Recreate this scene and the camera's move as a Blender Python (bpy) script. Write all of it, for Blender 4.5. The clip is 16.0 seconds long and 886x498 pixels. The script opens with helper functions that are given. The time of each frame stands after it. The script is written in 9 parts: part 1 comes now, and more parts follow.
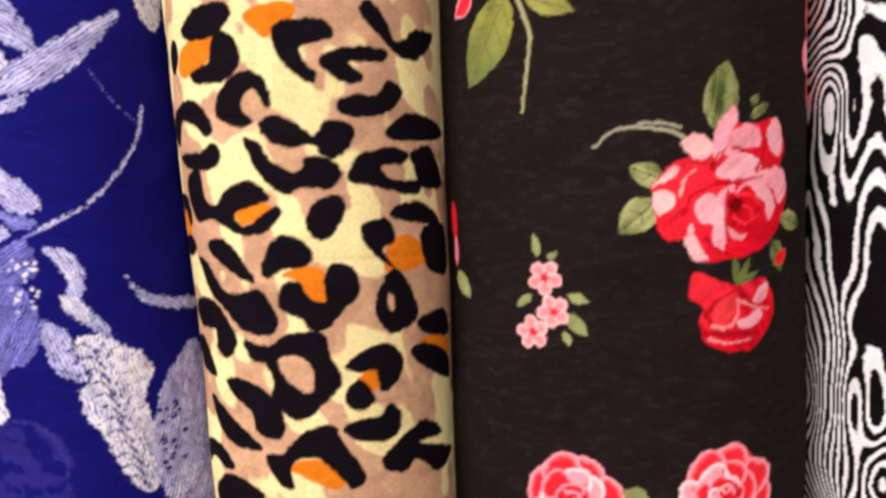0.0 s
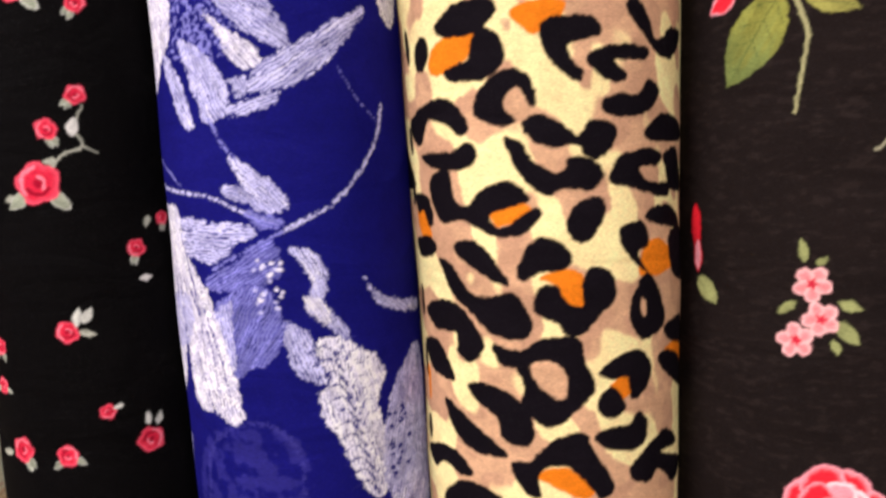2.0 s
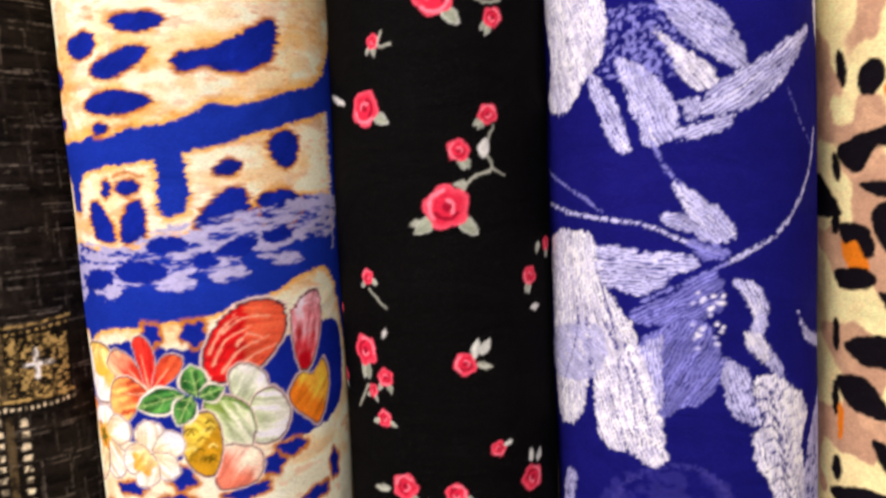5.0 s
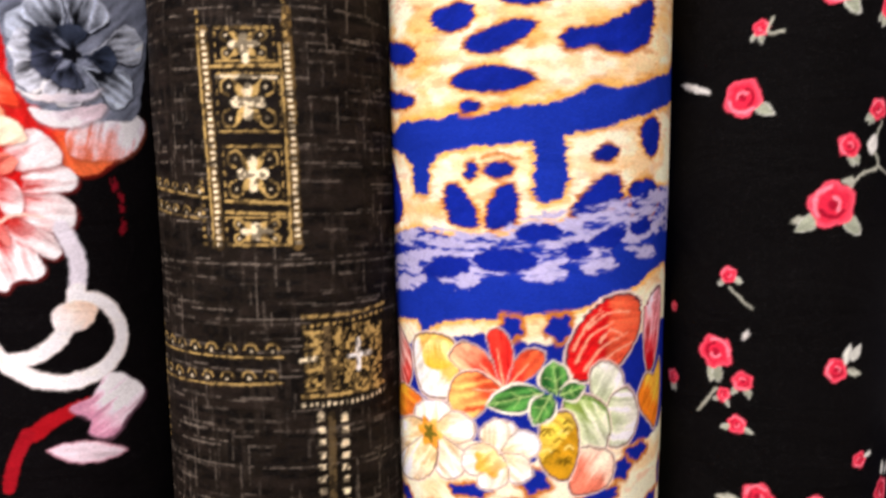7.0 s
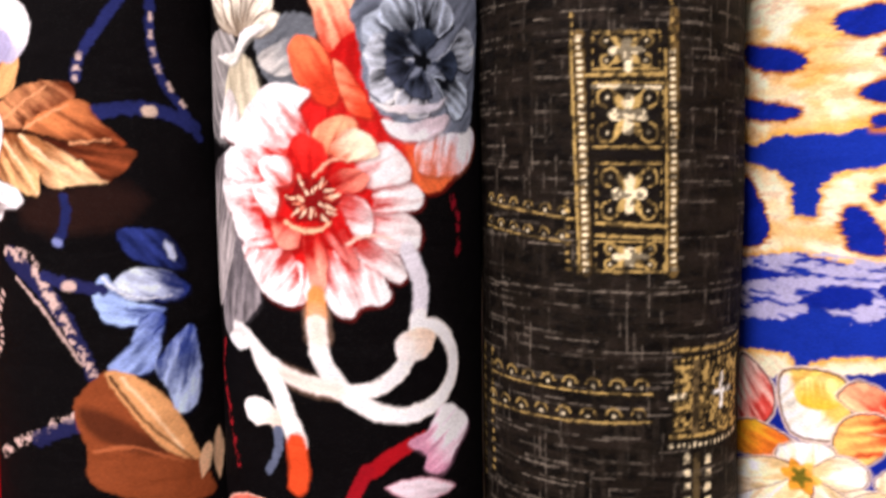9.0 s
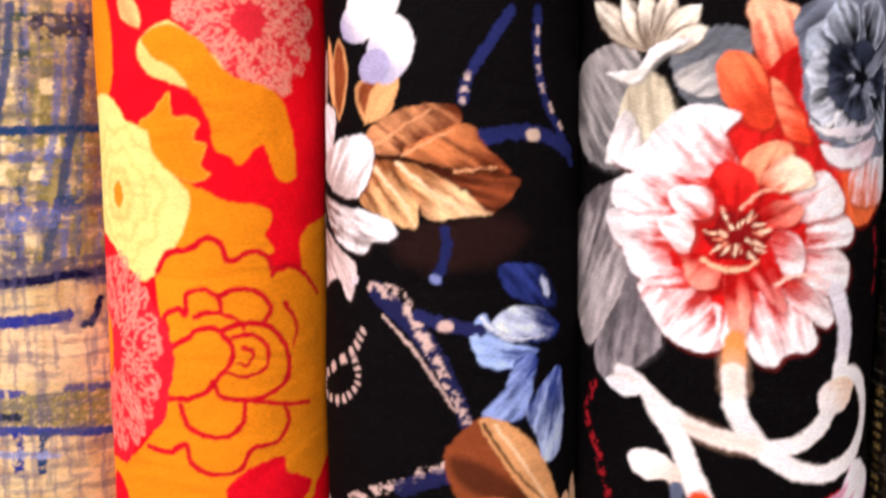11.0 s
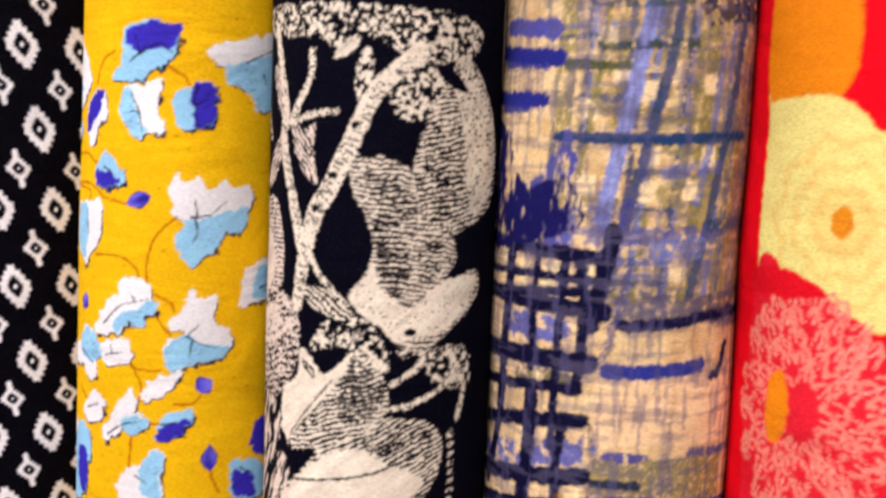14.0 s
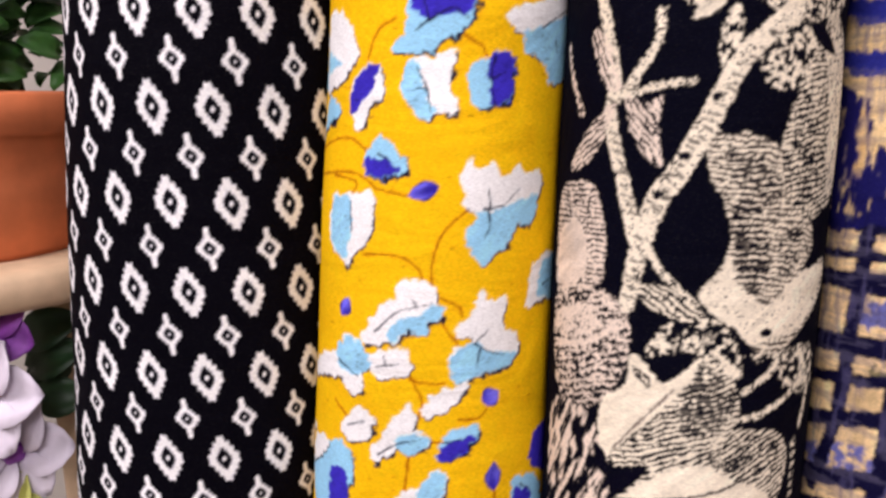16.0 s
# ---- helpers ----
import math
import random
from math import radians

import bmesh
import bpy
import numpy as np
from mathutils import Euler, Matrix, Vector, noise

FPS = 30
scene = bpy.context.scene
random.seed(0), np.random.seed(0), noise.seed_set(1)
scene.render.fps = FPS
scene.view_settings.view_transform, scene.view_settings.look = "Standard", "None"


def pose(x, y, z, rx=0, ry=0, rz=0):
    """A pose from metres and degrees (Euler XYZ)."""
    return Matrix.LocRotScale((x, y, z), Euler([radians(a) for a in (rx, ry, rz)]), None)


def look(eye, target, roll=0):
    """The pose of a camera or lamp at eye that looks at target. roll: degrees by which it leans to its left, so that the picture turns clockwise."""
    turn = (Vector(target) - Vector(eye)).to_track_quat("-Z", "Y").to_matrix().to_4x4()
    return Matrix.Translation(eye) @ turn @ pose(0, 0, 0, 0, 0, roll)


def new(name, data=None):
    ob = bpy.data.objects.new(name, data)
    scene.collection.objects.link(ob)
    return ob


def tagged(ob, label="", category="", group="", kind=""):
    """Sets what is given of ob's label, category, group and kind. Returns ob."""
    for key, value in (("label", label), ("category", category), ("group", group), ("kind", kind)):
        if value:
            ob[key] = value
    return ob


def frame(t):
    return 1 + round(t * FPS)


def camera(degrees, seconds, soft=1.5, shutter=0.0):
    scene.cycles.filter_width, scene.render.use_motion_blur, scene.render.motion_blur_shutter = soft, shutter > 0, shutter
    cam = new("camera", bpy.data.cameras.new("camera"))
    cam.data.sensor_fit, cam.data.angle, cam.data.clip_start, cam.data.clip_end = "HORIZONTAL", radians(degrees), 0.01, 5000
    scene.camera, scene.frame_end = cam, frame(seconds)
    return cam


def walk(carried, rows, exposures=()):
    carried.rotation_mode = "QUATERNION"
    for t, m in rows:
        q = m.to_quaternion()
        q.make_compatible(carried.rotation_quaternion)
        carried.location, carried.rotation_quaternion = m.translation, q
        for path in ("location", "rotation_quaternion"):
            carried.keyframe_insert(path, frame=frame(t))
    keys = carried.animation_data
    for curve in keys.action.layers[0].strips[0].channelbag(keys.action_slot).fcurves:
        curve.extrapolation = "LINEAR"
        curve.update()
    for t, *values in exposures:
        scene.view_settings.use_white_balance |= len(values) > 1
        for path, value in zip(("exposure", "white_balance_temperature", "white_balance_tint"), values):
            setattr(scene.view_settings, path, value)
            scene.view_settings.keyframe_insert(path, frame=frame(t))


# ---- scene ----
cam = camera(60.0, 16.0, soft=2.7)
PATH = [
    (0, (0.035, -0.305, 0.988), (-0.082, 1.678, 0.757), -3.5),
    (0.5, (0.013, -0.304, 0.991), (-0.119, 1.677, 0.755), -3.2),
    (1, (-0.009, -0.304, 0.994), (-0.162, 1.676, 0.757), -3.1),
    (1.5, (-0.033, -0.304, 0.992), (-0.196, 1.677, 0.768), -3.0),
    (2, (-0.057, -0.303, 0.993), (-0.23, 1.677, 0.768), -3.1),
    (2.5, (-0.084, -0.302, 0.995), (-0.265, 1.678, 0.777), -3.1),
    (3, (-0.111, -0.301, 0.998), (-0.3, 1.678, 0.776), -3.0),
    (3.5, (-0.142, -0.301, 1.003), (-0.337, 1.677, 0.778), -2.9),
    (4, (-0.17, -0.302, 1.008), (-0.364, 1.677, 0.788), -2.8),
    (4.2, (-0.178, -0.301, 1.01), (-0.389, 1.675, 0.791), -2.7),
    (6.3, (-0.336, -0.298, 1.002), (-0.438, 1.692, 0.831), -0.6),
    (6.5, (-0.354, -0.298, 1.003), (-0.44, 1.692, 0.825), -0.3),
    (7, (-0.379, -0.295, 1.003), (-0.509, 1.692, 0.82), -0.0),
    (7.5, (-0.411, -0.292, 1.007), (-0.574, 1.692, 0.812), 0.3),
    (8, (-0.443, -0.289, 1.008), (-0.606, 1.695, 0.809), 0.8),
    (8.2, (-0.455, -0.288, 1.009), (-0.633, 1.695, 0.811), 0.9),
    (10.3, (-0.59, -0.263, 1.026), (-0.844, 1.701, 0.746), -0.4),
    (10.5, (-0.602, -0.264, 1.027), (-0.866, 1.699, 0.748), -0.3),
    (11, (-0.633, -0.266, 1.029), (-0.971, 1.688, 0.772), -0.1),
    (11.5, (-0.67, -0.266, 1.033), (-1.073, 1.675, 0.77), 0.4),
    (12, (-0.706, -0.263, 1.033), (-1.164, 1.664, 0.754), 1.2),
    (12.5, (-0.741, -0.257, 1.031), (-1.25, 1.657, 0.756), 1.1),
    (13, (-0.779, -0.254, 1.034), (-1.296, 1.656, 0.747), 0.5),
    (13.5, (-0.819, -0.253, 1.033), (-1.347, 1.657, 0.764), 0.2),
    (14, (-0.857, -0.251, 1.036), (-1.372, 1.661, 0.754), 0.4),
    (14.5, (-0.89, -0.251, 1.04), (-1.358, 1.672, 0.748), 0.0),
    (15, (-0.92, -0.247, 1.037), (-1.366, 1.679, 0.732), -0.9),
    (15.5, (-0.947, -0.244, 1.034), (-1.413, 1.671, 0.695), -1.5),
    (16, (-0.977, -0.244, 1.041), (-1.439, 1.665, 0.666), -1.5),
]
walk(cam, [(t, look(eye, target, roll)) for t, eye, target, roll in PATH],
     exposures=[(0, 0.08), (2.5, 0.02), (4, -0.06), (7, 0.1), (11, -0.06), (14, -0.32), (16, -0.36)])

# ---- world and lamps: a shop lit from its ceiling ----
world = bpy.data.worlds.new("shop_air")
scene.world = world
world.use_nodes = True
world.node_tree.nodes["Background"].inputs["Color"].default_value = (1.0, 0.92, 0.9, 1)
world.node_tree.nodes["Background"].inputs["Strength"].default_value = 0.02


def area_lamp(name, x, y, z, sx, sy, watts, colour, target):
    data = bpy.data.lights.new(name, "AREA")
    data.shape, data.size, data.size_y = "RECTANGLE", sx, sy
    data.energy, data.color = watts, colour
    ob = new(name, data)
    ob.matrix_world = look((x, y, z), target)
    return ob


tagged(area_lamp("ceiling_lamp", -1.75, -1.5, 2.5, 1.1, 0.5, 64, (1.0, 0.895, 0.95), (-0.6, 0.0, 0.95)),
       "long warm white lamp under the shop ceiling", "lamp")
tagged(area_lamp("ceiling_lamp", 0.2, -2.4, 2.5, 1.1, 0.5, 56, (1.0, 0.905, 0.96), (-0.4, 0.0, 0.95)),
       "long warm white lamp under the shop ceiling", "lamp")


# ---- materials ----
def srgb(r, g, b):
    return tuple(c / 12.92 if c <= 0.04045 else ((c + 0.055) / 1.055) ** 2.4 for c in (r / 255, g / 255, b / 255))


def links(mat):
    mat.use_nodes = True
    tree = mat.node_tree
    return tree, tree.nodes["Principled BSDF"], tree.nodes.new, tree.links.new


def cloth_material(name, rough=0.75, sheen=0.0, weave=1500.0, bump=0.12):
    """Printed cloth: the print comes from the cloth's own colour layer, the yarn and its unevenness from noise."""
    mat = bpy.data.materials.new(name)
    tree, bsdf, node, link = links(mat)
    ink = node("ShaderNodeAttribute")
    ink.attribute_name = "print"
    co = node("ShaderNodeTexCoord")
    stretch = node("ShaderNodeMapping")
    stretch.inputs["Scale"].default_value = (1.0, 1.0, 3.2)
    link(co.outputs["Object"], stretch.inputs["Vector"])
    yarn = node("ShaderNodeTexNoise")
    yarn.inputs["Scale"].default_value, yarn.inputs["Detail"].default_value = weave / 2, 3
    link(stretch.outputs["Vector"], yarn.inputs["Vector"])
    wash = node("ShaderNodeTexNoise")
    wash.inputs["Scale"].default_value, wash.inputs["Detail"].default_value = 28, 4
    link(co.outputs["Object"], wash.inputs["Vector"])
    grain = node("ShaderNodeMapRange")
    grain.inputs["From Min"].default_value, grain.inputs["From Max"].default_value = 0.3, 0.7
    grain.inputs["To Min"].default_value, grain.inputs["To Max"].default_value = 0.84, 1.13
    link(yarn.outputs["Fac"], grain.inputs["Value"])
    cloud = node("ShaderNodeMapRange")
    cloud.inputs["From Min"].default_value, cloud.inputs["From Max"].default_value = 0.3, 0.7
    cloud.inputs["To Min"].default_value, cloud.inputs["To Max"].default_value = 0.92, 1.08
    link(wash.outputs["Fac"], cloud.inputs["Value"])
    both = node("ShaderNodeMath")
    both.operation = "MULTIPLY"
    link(grain.outputs["Result"], both.inputs[0])
    link(cloud.outputs["Result"], both.inputs[1])
    mix = node("ShaderNodeVectorMath")
    mix.operation = "SCALE"
    link(ink.outputs["Color"], mix.inputs[0])
    link(both.outputs["Value"], mix.inputs["Scale"])
    lint = node("ShaderNodeTexNoise")
    lint.inputs["Scale"].default_value, lint.inputs["Detail"].default_value = weave * 0.6, 2
    link(stretch.outputs["Vector"], lint.inputs["Vector"])
    fluff = node("ShaderNodeMapRange")
    fluff.inputs["From Min"].default_value, fluff.inputs["From Max"].default_value = 0.56, 0.74
    fluff.inputs["To Min"].default_value, fluff.inputs["To Max"].default_value = 0.0, 0.007
    link(lint.outputs["Fac"], fluff.inputs["Value"])
    dusted = node("ShaderNodeVectorMath")
    dusted.operation = "ADD"
    link(mix.outputs["Vector"], dusted.inputs[0])
    link(fluff.outputs["Result"], dusted.inputs[1])
    link(dusted.outputs["Vector"], bsdf.inputs["Base Color"])
    relief = node("ShaderNodeBump")
    relief.inputs["Strength"].default_value, relief.inputs["Distance"].default_value = bump, 0.0006
    link(yarn.outputs["Fac"], relief.inputs["Height"])
    crease = node("ShaderNodeTexNoise")
    crease.inputs["Scale"].default_value, crease.inputs["Detail"].default_value, crease.inputs["Distortion"].default_value = 30, 3, 0.8
    slope = node("ShaderNodeMapping")
    slope.inputs["Rotation"].default_value, slope.inputs["Scale"].default_value = (0.0, 0.5, 0.0), (0.45, 1.0, 1.5)
    link(co.outputs["Object"], slope.inputs["Vector"])
    link(slope.outputs["Vector"], crease.inputs["Vector"])
    folds = node("ShaderNodeBump")
    folds.inputs["Strength"].default_value, folds.inputs["Distance"].default_value = 0.35, 0.006
    link(crease.outputs["Fac"], folds.inputs["Height"])
    link(folds.outputs["Normal"], relief.inputs["Normal"])
    link(relief.outputs["Normal"], bsdf.inputs["Normal"])
    bsdf.inputs["Roughness"].default_value = rough
    bsdf.inputs["Specular IOR Level"].default_value = 0.03
    bsdf.inputs["Sheen Weight"].default_value = sheen
    bsdf.inputs["Sheen Roughness"].default_value = 0.5
    return mat


def plain_material(name, colour, rough=0.7, scale=40.0, depth=0.18, bump=0.1, metal=0.0):
    mat = bpy.data.materials.new(name)
    tree, bsdf, node, link = links(mat)
    co = node("ShaderNodeTexCoord")
    small = node("ShaderNodeTexNoise")
    small.inputs["Scale"].default_value, small.inputs["Detail"].default_value = scale, 6
    link(co.outputs["Object"], small.inputs["Vector"])
    ramp = node("ShaderNodeMapRange")
    ramp.inputs["From Min"].default_value, ramp.inputs["From Max"].default_value = 0.25, 0.75
    ramp.inputs["To Min"].default_value, ramp.inputs["To Max"].default_value = 1 - depth, 1 + depth
    link(small.outputs["Fac"], ramp.inputs["Value"])
    mix = node("ShaderNodeVectorMath")
    mix.operation = "SCALE"
    mix.inputs[0].default_value = colour
    link(ramp.outputs["Result"], mix.inputs["Scale"])
    link(mix.outputs["Vector"], bsdf.inputs["Base Color"])
    relief = node("ShaderNodeBump")
    relief.inputs["Strength"].default_value, relief.inputs["Distance"].default_value = bump, 0.002
    link(small.outputs["Fac"], relief.inputs["Height"])
    link(relief.outputs["Normal"], bsdf.inputs["Normal"])
    bsdf.inputs["Roughness"].default_value, bsdf.inputs["Metallic"].default_value = rough, metal
    return mat


JERSEY = cloth_material("printed_jersey")
BROCADE = cloth_material("brocade", rough=0.6, weave=1100.0, bump=0.3)
CARD = plain_material("cardboard", (0.42, 0.3, 0.19), 0.85, 60)
PLASTER = plain_material("wall_paint", (0.4, 0.37, 0.33), 0.8, 12, 0.06)
CEILING = plain_material("ceiling_paint", (0.78, 0.77, 0.74), 0.9, 9, 0.04)
FLOORING = plain_material("floor_vinyl", (0.3, 0.25, 0.2), 0.5, 7, 0.2)
WOOD = plain_material("dark_wood", (0.12, 0.07, 0.04), 0.55, 25, 0.3)


# ---- mesh helpers ----
def part(name, bm, material, parent=None, label=""):
    me = bpy.data.meshes.new(name)
    bm.normal_update()
    bm.to_mesh(me)
    bm.free()
    me.materials.append(material)
    ob = new(name, me)
    ob.parent = parent
    if label:
        tagged(ob, label)
    return ob


def smooth(ob):
    ob.data.polygons.foreach_set("use_smooth", [True] * len(ob.data.polygons))
    return ob


def box(bm, x0, x1, y0, y1, z0, z1, bevel=0.0):
    made = bmesh.ops.create_cube(bm, size=1, matrix=Matrix.LocRotScale(
        ((x0 + x1) / 2, (y0 + y1) / 2, (z0 + z1) / 2), None, (x1 - x0, y1 - y0, z1 - z0)))
    if bevel:
        edges = {e for v in made["verts"] for e in v.link_edges}
        bmesh.ops.bevel(bm, geom=list(edges), offset=bevel, segments=2, affect="EDGES")
    return bm


def lathe(bm, profile, at=(0, 0, 0), steps=32):
    """A turned form; profile holds (radius, height) from the bottom up."""
    rings = []
    for r, z in profile:
        rings.append([bm.verts.new((at[0] + r * math.cos(a), at[1] + r * math.sin(a), at[2] + z))
                      for a in (2 * math.pi * k / steps for k in range(steps))])
    for low, high in zip(rings, rings[1:]):
        for k in range(steps):
            bm.faces.new((low[k], low[(k + 1) % steps], high[(k + 1) % steps], high[k]))
    return bm


# ---- the shop round the rolls ----
def slab(name, x0, x1, y0, y1, z0, z1, mat, label, category):
    return tagged(part(name, box(bmesh.new(), x0, x1, y0, y1, z0, z1), mat), label, category, kind="structure")


slab("floor", -3.2, 2.2, -3.6, 0.45, -0.1, 0.0, FLOORING, "worn brown vinyl shop floor", "floor")
slab("ceiling", -3.2, 2.2, -3.6, 0.45, 2.7, 2.8, CEILING, "matt white painted ceiling", "ceiling")
slab("wall_north", -3.2, 2.2, 0.35, 0.45, 0.0, 2.7, PLASTER, "cream painted wall behind the cloth rolls", "wall")
slab("wall_south", -3.2, 2.2, -3.6, -3.5, 0.0, 2.7, PLASTER, "cream painted shop wall", "wall")
slab("wall_west", -3.2, -3.1, -3.5, 0.35, 0.0, 2.7, PLASTER, "cream painted shop wall", "wall")
slab("wall_east", 2.1, 2.2, -3.5, 0.35, 0.0, 2.7, PLASTER, "cream painted shop wall", "wall")
slab("baseboard", -3.1, 2.1, 0.33, 0.35, 0.0, 0.1, WOOD, "dark wooden baseboard along the wall", "baseboard")


# ---- printing on cloth: inks laid on a sheet whose places are millimetres round and up the roll ----
def lattice(u, v, seed):
    """Smooth value noise in 0..1 with a grid of one unit."""
    iu, iv = np.floor(u).astype(np.int64), np.floor(v).astype(np.int64)
    fu, fv = u - iu, v - iv
    fu, fv = fu * fu * (3 - 2 * fu), fv * fv * (3 - 2 * fv)

    def at(a, b):
        h = (a * 374761393 + b * 668265263 + seed * 362437) & 0x7FFFFFFF
        h = ((h ^ (h >> 13)) * 1274126177) & 0x7FFFFFFF
        return ((h ^ (h >> 16)) & 0xFFFF) / 65535.0

    low = at(iu, iv) * (1 - fu) + at(iu + 1, iv) * fu
    high = at(iu, iv + 1) * (1 - fu) + at(iu + 1, iv + 1) * fu
    return low * (1 - fv) + high * fv


def cloudy(u, v, size, seed=0, octaves=3):
    total, weight, amount = 0.0, 0.0, 1.0
    for k in range(octaves):
        total = total + amount * lattice(u / size * 2 ** k, v / size * 2 ** k, seed + 17 * k)
        weight, amount = weight + amount, amount * 0.55
    return total / weight


def step(a, b, x):
    k = np.clip((x - a) / (b - a), 0, 1)
    return k * k * (3 - 2 * k)


def curve(points, closed=False, fine=8):
    """A smooth line through points."""
    p = np.array(points, float)
    if len(p) == 2 and not closed:
        return p
    q = np.vstack([p[-1], p, p[:2]]) if closed else np.vstack([2 * p[0] - p[1], p, 2 * p[-1] - p[-2]])
    out = []
    for a, b, c, d in zip(q, q[1:], q[2:], q[3:]):
        for t in np.arange(fine) / fine:
            out.append(0.5 * (2 * b + (c - a) * t + (2 * a - 5 * b + 4 * c - d) * t * t + (3 * b - a - 3 * c + d) * t ** 3))
    if not closed:
        out.append(p[-1])
    return np.array(out)


class Sheet:
    def __init__(self, u, v, ground):
        self.u, self.v = np.meshgrid(u, v)
        self.ink = np.empty(self.u.shape + (3,))
        self.ink[:] = srgb(*ground)
        self.us, self.vs = u, v

    def window(self, u0, u1, v0, v1):
        a, b = np.searchsorted(self.us, [u0, u1])
        c, d = np.searchsorted(self.vs, [v0, v1])
        return slice(c, d), slice(a, b)

    def lay(self, win, alpha, colour):
        colour = srgb(*colour) if isinstance(colour, tuple) else colour
        self.ink[win] += alpha[..., None] * (colour - self.ink[win])

    def away(self, line, win, closed):
        """Distance of every place to a line, how far along the line its nearest place lies (0..1), and for closed lines whether it is inside."""
        u, v = self.u[win], self.v[win]
        a = line
        b = np.roll(line, -1, 0) if closed else line[1:]
        a = a if closed else line[:-1]
        best, along, inside = np.full(u.shape, 1e9), np.zeros(u.shape), np.zeros(u.shape, bool)
        for k, ((ax, ay), (bx, by)) in enumerate(zip(a, b)):
            dx, dy = bx - ax, by - ay
            t = np.clip(((u - ax) * dx + (v - ay) * dy) / (dx * dx + dy * dy + 1e-9), 0, 1)
            d = np.hypot(u - ax - t * dx, v - ay - t * dy)
            near = d < best
            best, along = np.where(near, d, best), np.where(near, (k + t) / len(a), along)
            if closed and ay != by:
                inside ^= ((ay > v) != (by > v)) & (u < dx * (v - ay) / (by - ay) + ax)
        return best, along, inside

    def blob(self, colour, *points, rim=None, depth=2.0, rough=0.0, size=1.5, soft=0.55, alpha=1.0, smoothed=True, fade=None, seed=3, holes=0.0, hole_size=0.9, grain=None, fray=0.0, halo=None, streak=0.0, hatch=None):
        """A filled outline. rim: colour at its edge, reaching depth inwards. rough: how ragged the edge is. fade: (colour, u0, v0, u1, v1), a tint
        that grows from the first place to the second. holes: share of the fill left bare, in streaks along the angle grain, and only
        within fray of the edge. halo: (colour, width) of a tint round it. streak: how strongly brush marks vary the fill.
        hatch: (angle, pitch, share) of fine wavering lines, share of which is inked."""
        line = curve(points, True) if smoothed else np.array(points, float)
        m = 1.5 + 2 * rough + (halo[1] if halo else 0)
        win = self.window(line[:, 0].min() - m, line[:, 0].max() + m, line[:, 1].min() - m, line[:, 1].max() + m)
        if self.u[win].size == 0:
            return
        d, _, inside = self.away(line, win, True)
        d = np.where(inside, -d, d)
        u, v = self.u[win], self.v[win]
        if rough:
            d = d + rough * 2.6 * (cloudy(u, v, size, seed) - 0.5)
        if halo is not None:
            self.lay(win, np.clip(0.5 - (d - halo[1] * (0.4 + 1.2 * cloudy(u, v, 4, seed + 61))) / 1.6, 0, 1), halo[0])
        paint = np.empty(u.shape + (3,))
        paint[:] = srgb(*colour)
        brush = 0.0
        if streak:
            g = grain if grain is not None else math.atan2(fade[4] - fade[2], fade[3] - fade[1]) if fade is not None else 0.7
            brush = cloudy((u * math.cos(g) + v * math.sin(g)) * 0.16, v * math.cos(g) - u * math.sin(g), 1.9, seed + 71, 2) - 0.5
        if fade is not None:
            tint, u0, v0, u1, v1 = fade
            k = ((u - u0) * (u1 - u0) + (v - v0) * (v1 - v0)) / ((u1 - u0) ** 2 + (v1 - v0) ** 2 + 1e-9)
            k = step(0, 1, k + 0.4 * (cloudy(u, v, 3, seed + 5) - 0.5) + (0.9 * brush if streak else 0.0))[..., None]
            paint = paint * (1 - k) + k * np.array(srgb(*tint))
        if rim is not None:
            k = step(-depth, -0.1, d + 0.5 * depth * (cloudy(u, v, 2.5, seed + 9) - 0.5))[..., None]
            paint = paint * (1 - k) + k * np.array(srgb(*rim))
        if streak:
            tone = 2 * streak * brush + streak * (cloudy(u, v, 7, seed + 83, 2) - 0.5)
            paint = np.clip(paint * np.clip(1 + 1.6 * tone, 0.3, 1.6)[..., None], 0, 0.9)
        a = np.clip(0.5 - d / soft, 0, 1) * alpha
        if holes:
            gu, gv = u, v
            if grain is not None:
                gu, gv = (u * math.cos(grain) + v * math.sin(grain)) * 0.22, v * math.cos(grain) - u * math.sin(grain)
            a = a * step(-0.09, 0.09, cloudy(gu, gv, hole_size, seed + 31) - (0.28 + 0.44 * holes) * (step(-fray, 0, d) if fray else 1.0))
        if hatch is not None:
            g, gap, share = hatch
            w = v * math.cos(g) - u * math.sin(g) + 2.6 * (cloudy(u, v, 9, seed + 41, 2) - 0.5) + 1.0 * (cloudy(u, v, 2, seed + 43, 2) - 0.5)
            a = a * step(-0.35, 0.35, np.sin(w * 2 * np.pi / gap) + 2 * share - 1 + 2.2 * (cloudy(u, v, 2.2, seed + 47, 2) - 0.5))
        self.lay(win, a, paint)

    def stroke(self, colour, width, *points, end=None, rough=0.0, size=1.2, soft=0.5, alpha=1.0, dashes=0.0, seed=5, holes=0.0, hole_size=0.8):
        """A drawn line; its width goes from width to end."""
        line = curve(points)
        end = width if end is None else end
        m = max(width, end) + 1.2 + 2 * rough
        win = self.window(line[:, 0].min() - m, line[:, 0].max() + m, line[:, 1].min() - m, line[:, 1].max() + m)
        if self.u[win].size == 0:
            return
        d, along, _ = self.away(line, win, False)
        u, v = self.u[win], self.v[win]
        d = d - 0.5 * (width + (end - width) * along)
        if rough:
            d = d + rough * 2.6 * (cloudy(u, v, size, seed) - 0.5)
        a = np.clip(0.5 - d / soft, 0, 1) * alpha
